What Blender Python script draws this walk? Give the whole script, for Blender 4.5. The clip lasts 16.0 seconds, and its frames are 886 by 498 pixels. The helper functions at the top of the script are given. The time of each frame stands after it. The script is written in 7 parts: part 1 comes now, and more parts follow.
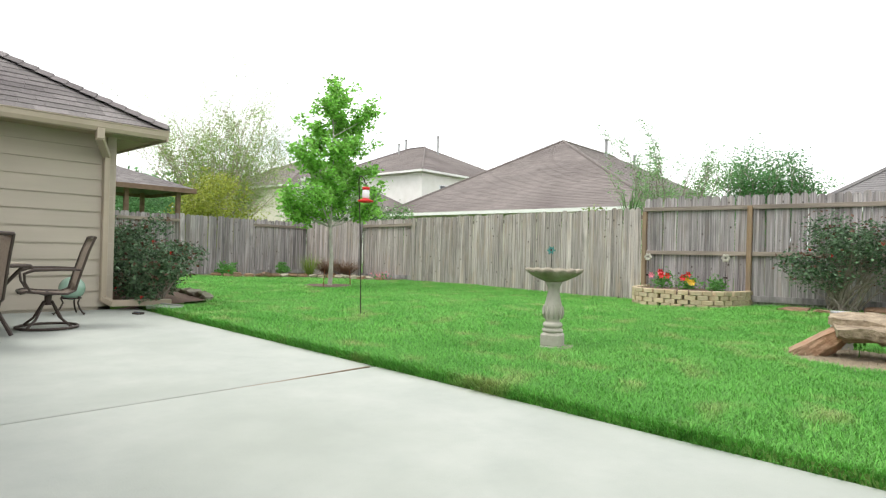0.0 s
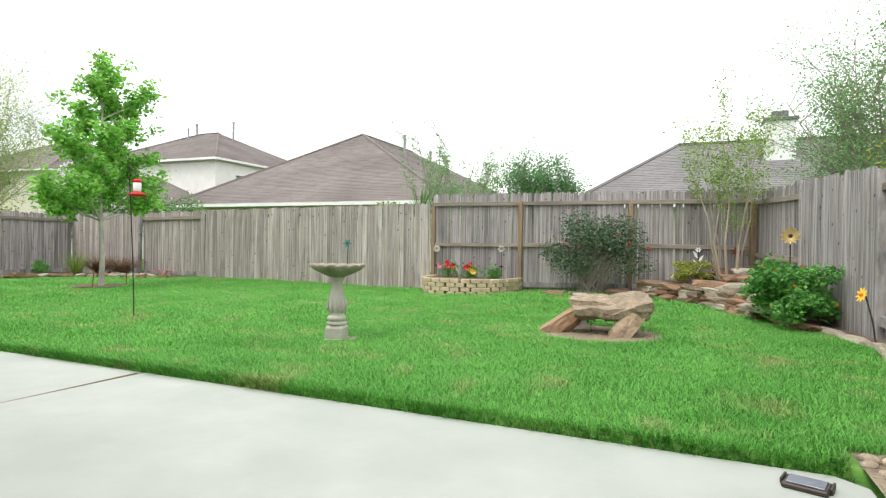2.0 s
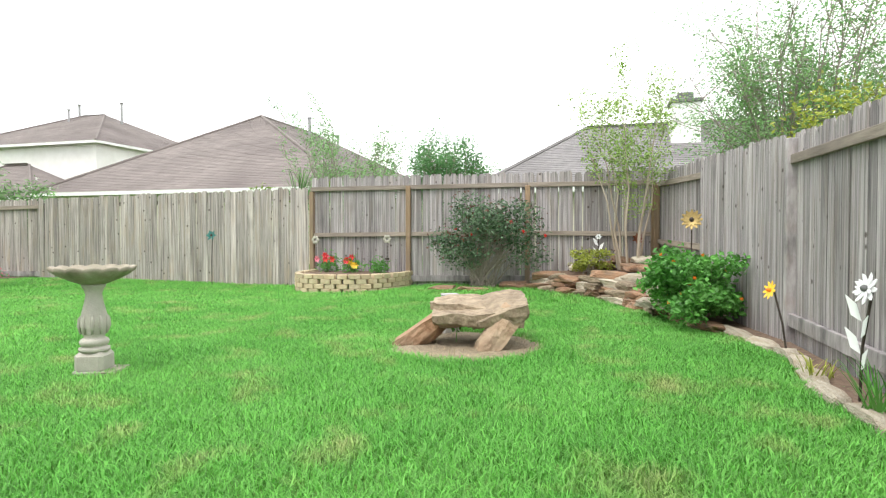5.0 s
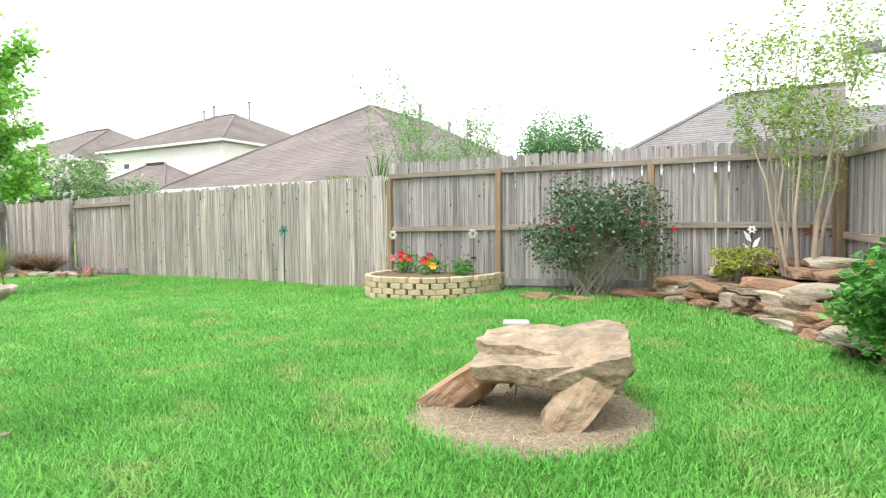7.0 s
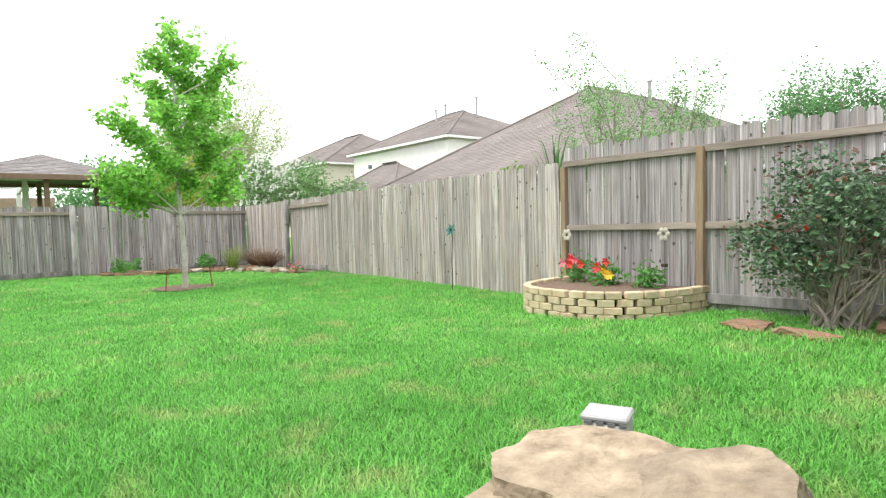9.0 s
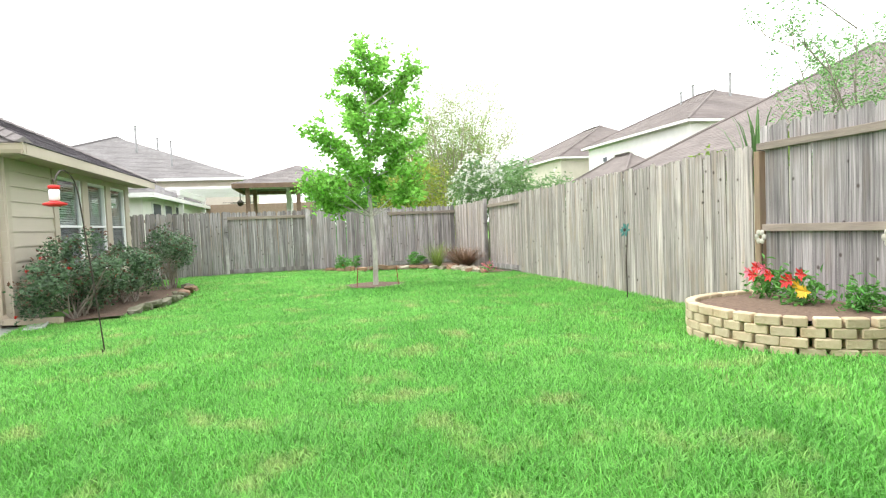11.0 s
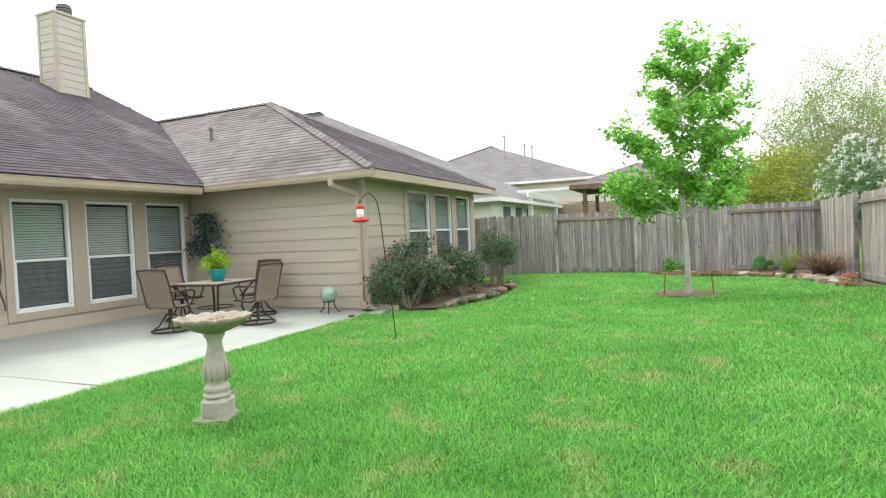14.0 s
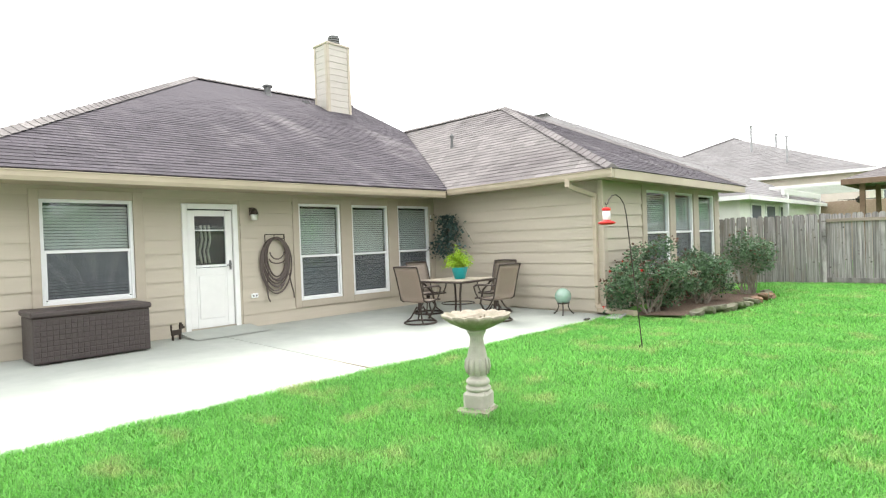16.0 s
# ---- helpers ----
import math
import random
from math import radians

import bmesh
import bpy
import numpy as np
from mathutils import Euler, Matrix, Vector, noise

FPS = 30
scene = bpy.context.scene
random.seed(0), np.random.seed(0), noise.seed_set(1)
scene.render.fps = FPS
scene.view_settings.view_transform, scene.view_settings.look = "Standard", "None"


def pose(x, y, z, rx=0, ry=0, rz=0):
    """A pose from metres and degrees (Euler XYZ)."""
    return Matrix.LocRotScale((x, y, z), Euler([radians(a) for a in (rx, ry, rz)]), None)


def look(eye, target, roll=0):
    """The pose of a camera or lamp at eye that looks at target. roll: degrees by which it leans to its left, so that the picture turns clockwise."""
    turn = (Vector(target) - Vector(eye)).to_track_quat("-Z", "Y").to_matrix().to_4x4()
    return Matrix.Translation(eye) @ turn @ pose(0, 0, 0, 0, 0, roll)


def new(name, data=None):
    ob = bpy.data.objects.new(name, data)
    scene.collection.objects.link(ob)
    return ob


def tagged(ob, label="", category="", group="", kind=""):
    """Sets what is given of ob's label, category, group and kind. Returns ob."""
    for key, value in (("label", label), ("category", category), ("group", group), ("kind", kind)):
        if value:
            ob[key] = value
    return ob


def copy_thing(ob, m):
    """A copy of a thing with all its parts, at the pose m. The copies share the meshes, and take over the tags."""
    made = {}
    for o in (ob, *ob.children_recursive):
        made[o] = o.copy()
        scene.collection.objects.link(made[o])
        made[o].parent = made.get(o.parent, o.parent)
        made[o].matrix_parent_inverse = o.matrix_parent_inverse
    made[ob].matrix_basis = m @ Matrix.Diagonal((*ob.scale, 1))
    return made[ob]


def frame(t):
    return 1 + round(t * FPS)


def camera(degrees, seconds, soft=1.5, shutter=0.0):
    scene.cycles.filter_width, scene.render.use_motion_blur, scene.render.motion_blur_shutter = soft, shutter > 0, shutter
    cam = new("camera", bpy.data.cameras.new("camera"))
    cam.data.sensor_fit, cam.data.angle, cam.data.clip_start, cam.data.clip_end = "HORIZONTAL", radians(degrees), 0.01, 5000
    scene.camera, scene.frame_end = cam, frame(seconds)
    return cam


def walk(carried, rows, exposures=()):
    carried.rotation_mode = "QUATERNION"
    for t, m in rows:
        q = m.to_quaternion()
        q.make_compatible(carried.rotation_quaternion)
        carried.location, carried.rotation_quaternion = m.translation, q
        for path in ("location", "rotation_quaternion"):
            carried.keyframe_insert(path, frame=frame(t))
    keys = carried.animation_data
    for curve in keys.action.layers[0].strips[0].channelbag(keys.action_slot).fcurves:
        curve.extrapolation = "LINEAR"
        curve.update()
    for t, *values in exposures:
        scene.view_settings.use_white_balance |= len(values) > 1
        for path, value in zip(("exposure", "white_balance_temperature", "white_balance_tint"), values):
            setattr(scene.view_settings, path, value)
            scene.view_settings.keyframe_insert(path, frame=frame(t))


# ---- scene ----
cam = camera(74.7, 16.0, 1.2)
EXPOSURES = [(0.0, 0.66), (3.0, 0.74), (6.0, 1.14), (7.0, 1.2), (9.0, 1.12), (11.5, 1.4), (12.0, 1.42), (13.0, 1.14), (14.0, 0.95), (15.0, 1.27), (16.0, 1.38)]
PATH = [
    (0, (-0.344, 4.39, 0.953), (-1.683, 5.876, 0.957), 1.6),
    (0.5, (-0.268, 4.377, 0.975), (-1.469, 5.976, 0.974), 1.4),
    (1, (-0.165, 4.362, 0.984), (-1.228, 6.055, 0.98), 1.1),
    (1.5, (-0.041, 4.331, 0.979), (-0.96, 6.107, 0.967), 0.6),
    (2, (-0.028, 4.334, 1.009), (-0.811, 6.174, 0.997), 0.9),
    (2.5, (-0.013, 4.373, 1.024), (-0.666, 6.264, 1.011), 0.9),
    (3, (0.012, 4.459, 1.032), (-0.563, 6.375, 1.011), 0.7),
    (3.5, (0.116, 4.697, 1.021), (-0.422, 6.623, 0.991), 0.1),
    (6, (0.316, 7.173, 1.059), (-0.28, 9.081, 0.992), -0.1),
    (6.5, (0.229, 7.687, 1.074), (-0.57, 9.519, 0.999), -0.4),
    (7, (0.176, 8.194, 1.098), (-0.775, 9.952, 1.016), -0.6),
    (7.5, (0.164, 8.716, 1.111), (-0.957, 10.37, 1.022), -0.8),
    (8, (0.124, 9.23, 1.154), (-1.141, 10.776, 1.058), -1.1),
    (8.5, (0.121, 9.708, 1.176), (-1.3, 11.113, 1.079), -1.2),
    (9, (0.09, 10.162, 1.193), (-1.484, 11.391, 1.094), -1.5),
    (11.5, (0.171, 12.075, 1.243), (-1.804, 12.38, 1.156), -2.5),
    (12, (0.138, 12.415, 1.26), (-1.855, 12.564, 1.173), -2.6),
    (12.5, (0.077, 12.715, 1.289), (-1.92, 12.634, 1.206), -2.3),
    (13, (0.027, 12.963, 1.306), (-1.952, 12.684, 1.229), -2.5),
    (13.5, (0.017, 13.093, 1.327), (-1.921, 12.603, 1.257), -2.4),
    (14, (0.066, 13.086, 1.368), (-1.781, 12.32, 1.314), -2.6),
    (14.5, (0.178, 13.015, 1.396), (-1.584, 12.069, 1.351), -2.3),
    (15, (0.222, 12.933, 1.409), (-1.436, 11.816, 1.373), -2.1),
    (15.5, (0.227, 12.866, 1.411), (-1.322, 11.601, 1.382), -2.2),
    (16, (0.242, 12.816, 1.409), (-1.202, 11.433, 1.385), -2.0),
]
walk(cam, [(t, look(eye, target, roll)) for t, eye, target, roll in PATH], EXPOSURES)

# ---- world and sun: bright overcast ----
SUN_EL, SUN_AZ = 62.0, 205.0
world = bpy.data.worlds.new("overcast_sky")
scene.world = world
world.use_nodes = True
wn, wl = world.node_tree.nodes, world.node_tree.links
sky = wn.new("ShaderNodeTexSky")
sky.sky_type = "NISHITA"
sky.sun_disc = False
sky.sun_elevation, sky.sun_rotation = radians(SUN_EL), radians(SUN_AZ)
coord = wn.new("ShaderNodeTexCoord")
cloud = wn.new("ShaderNodeTexNoise")
cloud.inputs["Scale"].default_value, cloud.inputs["Detail"].default_value = 2.2, 5.0
stretch = wn.new("ShaderNodeMapping")
stretch.inputs["Scale"].default_value = (1, 1, 2.2)
wl.new(coord.outputs["Generated"], stretch.inputs["Vector"])
wl.new(stretch.outputs["Vector"], cloud.inputs["Vector"])
ramp = wn.new("ShaderNodeValToRGB")
ramp.color_ramp.elements[0].position, ramp.color_ramp.elements[1].position = 0.30, 0.47
ramp.color_ramp.elements[0].color, ramp.color_ramp.elements[1].color = (6.0, 6.35, 7.2, 1), (12.8, 12.8, 12.8, 1)
wl.new(cloud.outputs["Fac"], ramp.inputs["Fac"])
blend = wn.new("ShaderNodeMixRGB")
blend.inputs["Fac"].default_value = 0.9
wl.new(sky.outputs["Color"], blend.inputs["Color1"])
wl.new(ramp.outputs["Color"], blend.inputs["Color2"])
wl.new(blend.outputs["Color"], wn["Background"].inputs["Color"])
wn["Background"].inputs["Strength"].default_value = 0.1

sun_data = bpy.data.lights.new("sun", "SUN")
sun_data.energy, sun_data.angle, sun_data.color = 1.2, radians(25), (1.0, 0.97, 0.92)
sun_lamp = new("sun", sun_data)
sun_dir = Vector((math.sin(radians(SUN_AZ)) * math.cos(radians(SUN_EL)), math.cos(radians(SUN_AZ)) * math.cos(radians(SUN_EL)), math.sin(radians(SUN_EL))))
sun_lamp.matrix_world = look(sun_dir * 60, (0, 0, 0))
sun_lamp.matrix_basis = look(sun_dir * 60, (0, 0, 0))


# ---- materials ----
def mk(name, c1, c2, scale=4.0, rough=0.7, bump=0.0, bscale=60.0, metal=0.0, rnd=0.0, stretch3=(1, 1, 1), island=0.0, stain=None, stain_scale=0.8, trans=0.0, spec=0.4, detail=6.0, stain_at=(0.45, 0.72), stain_stretch=(1, 1, 1), bdist=0.01):
    """Two colours mixed by grain, a slow stain over them, a fine relief; rnd and island vary piece from piece."""
    m = bpy.data.materials.new(name)
    m.use_nodes = True
    n, l = m.node_tree.nodes, m.node_tree.links
    b = n["Principled BSDF"]
    b.inputs["Roughness"].default_value, b.inputs["Metallic"].default_value = rough, metal
    b.inputs["Specular IOR Level"].default_value = spec
    tc, mp, info = n.new("ShaderNodeTexCoord"), n.new("ShaderNodeMapping"), n.new("ShaderNodeObjectInfo")
    mp.inputs["Scale"].default_value = stretch3
    l.new(tc.outputs["Object"], mp.inputs["Vector"])
    w = n.new("ShaderNodeMath")
    w.operation = "MULTIPLY"
    w.inputs[1].default_value = 37.0
    l.new(info.outputs["Random"], w.inputs[0])
    tex = n.new("ShaderNodeTexNoise")
    tex.noise_dimensions = "4D"
    tex.inputs["Scale"].default_value, tex.inputs["Detail"].default_value, tex.inputs["Roughness"].default_value = scale, detail, 0.65
    l.new(mp.outputs["Vector"], tex.inputs["Vector"])
    l.new(w.outputs[0], tex.inputs["W"])
    cr = n.new("ShaderNodeValToRGB")
    cr.color_ramp.elements[0].position, cr.color_ramp.elements[1].position = 0.32, 0.68
    cr.color_ramp.elements[0].color, cr.color_ramp.elements[1].color = (*c1, 1), (*c2, 1)
    l.new(tex.outputs["Fac"], cr.inputs["Fac"])
    col = cr.outputs["Color"]
    if stain:
        st = n.new("ShaderNodeTexNoise")
        st.noise_dimensions = "4D"
        st.inputs["Scale"].default_value, st.inputs["Detail"].default_value = stain_scale, 4.0
        sm = n.new("ShaderNodeMapping")
        sm.inputs["Scale"].default_value = stain_stretch
        l.new(tc.outputs["Object"], sm.inputs["Vector"])
        l.new(sm.outputs["Vector"], st.inputs["Vector"])
        l.new(w.outputs[0], st.inputs["W"])
        sr = n.new("ShaderNodeValToRGB")
        sr.color_ramp.elements[0].position, sr.color_ramp.elements[1].position = stain_at
        sr.color_ramp.elements[0].color, sr.color_ramp.elements[1].color = (0, 0, 0, 1), (0.8, 0.8, 0.8, 1)
        l.new(st.outputs["Fac"], sr.inputs["Fac"])
        mx = n.new("ShaderNodeMixRGB")
        l.new(sr.outputs["Color"], mx.inputs["Fac"])
        l.new(col, mx.inputs["Color1"])
        mx.inputs["Color2"].default_value = (*stain, 1)
        col = mx.outputs["Color"]
    for amount, source in ((rnd, info.outputs["Random"]), (island, None)):
        if amount:
            if source is None:
                source = n.new("ShaderNodeNewGeometry").outputs["Random Per Island"]
            hv, mr = n.new("ShaderNodeHueSaturation"), n.new("ShaderNodeMapRange")
            mr.inputs["To Min"].default_value, mr.inputs["To Max"].default_value = 1 - amount, 1 + amount
            l.new(source, mr.inputs["Value"])
            l.new(mr.outputs["Result"], hv.inputs["Value"])
            l.new(col, hv.inputs["Color"])
            col = hv.outputs["Color"]
    l.new(col, b.inputs["Base Color"])
    if bump:
        bt, bp = n.new("ShaderNodeTexNoise"), n.new("ShaderNodeBump")
        bt.inputs["Scale"].default_value, bt.inputs["Detail"].default_value = bscale, 5.0
        l.new(mp.outputs["Vector"], bt.inputs["Vector"])
        bp.inputs["Strength"].default_value, bp.inputs["Distance"].default_value = bump, bdist
        l.new(bt.outputs["Fac"], bp.inputs["Height"])
        l.new(bp.outputs["Normal"], b.inputs["Normal"])
    if trans:
        tr, ms = n.new("ShaderNodeBsdfTranslucent"), n.new("ShaderNodeMixShader")
        l.new(col, tr.inputs["Color"])
        ms.inputs["Fac"].default_value = trans
        l.new(b.outputs["BSDF"], ms.inputs[1])
        l.new(tr.outputs["BSDF"], ms.inputs[2])
        l.new(ms.outputs["Shader"], n["Material Output"].inputs["Surface"])
    return m


def glass_mat(name, tint):
    m = bpy.data.materials.new(name)
    m.use_nodes = True
    n, l = m.node_tree.nodes, m.node_tree.links
    lw, tr, gl, ms = n.new("ShaderNodeLayerWeight"), n.new("ShaderNodeBsdfTransparent"), n.new("ShaderNodeBsdfGlossy"), n.new("ShaderNodeMixShader")
    lw.inputs["Blend"].default_value = 0.5
    pw, ma = n.new("ShaderNodeMath"), n.new("ShaderNodeMath")
    pw.operation, ma.operation = "POWER", "MULTIPLY_ADD"
    pw.inputs[1].default_value, ma.inputs[1].default_value, ma.inputs[2].default_value = 4.0, 0.85, 0.07
    tr.inputs["Color"].default_value, gl.inputs["Roughness"].default_value = (*tint, 1), 0.015
    l.new(lw.outputs["Facing"], pw.inputs[0])
    l.new(pw.outputs[0], ma.inputs[0])
    l.new(ma.outputs[0], ms.inputs[0])
    l.new(tr.outputs[0], ms.inputs[1])
    l.new(gl.outputs[0], ms.inputs[2])
    l.new(ms.outputs[0], n["Material Output"].inputs["Surface"])
    return m


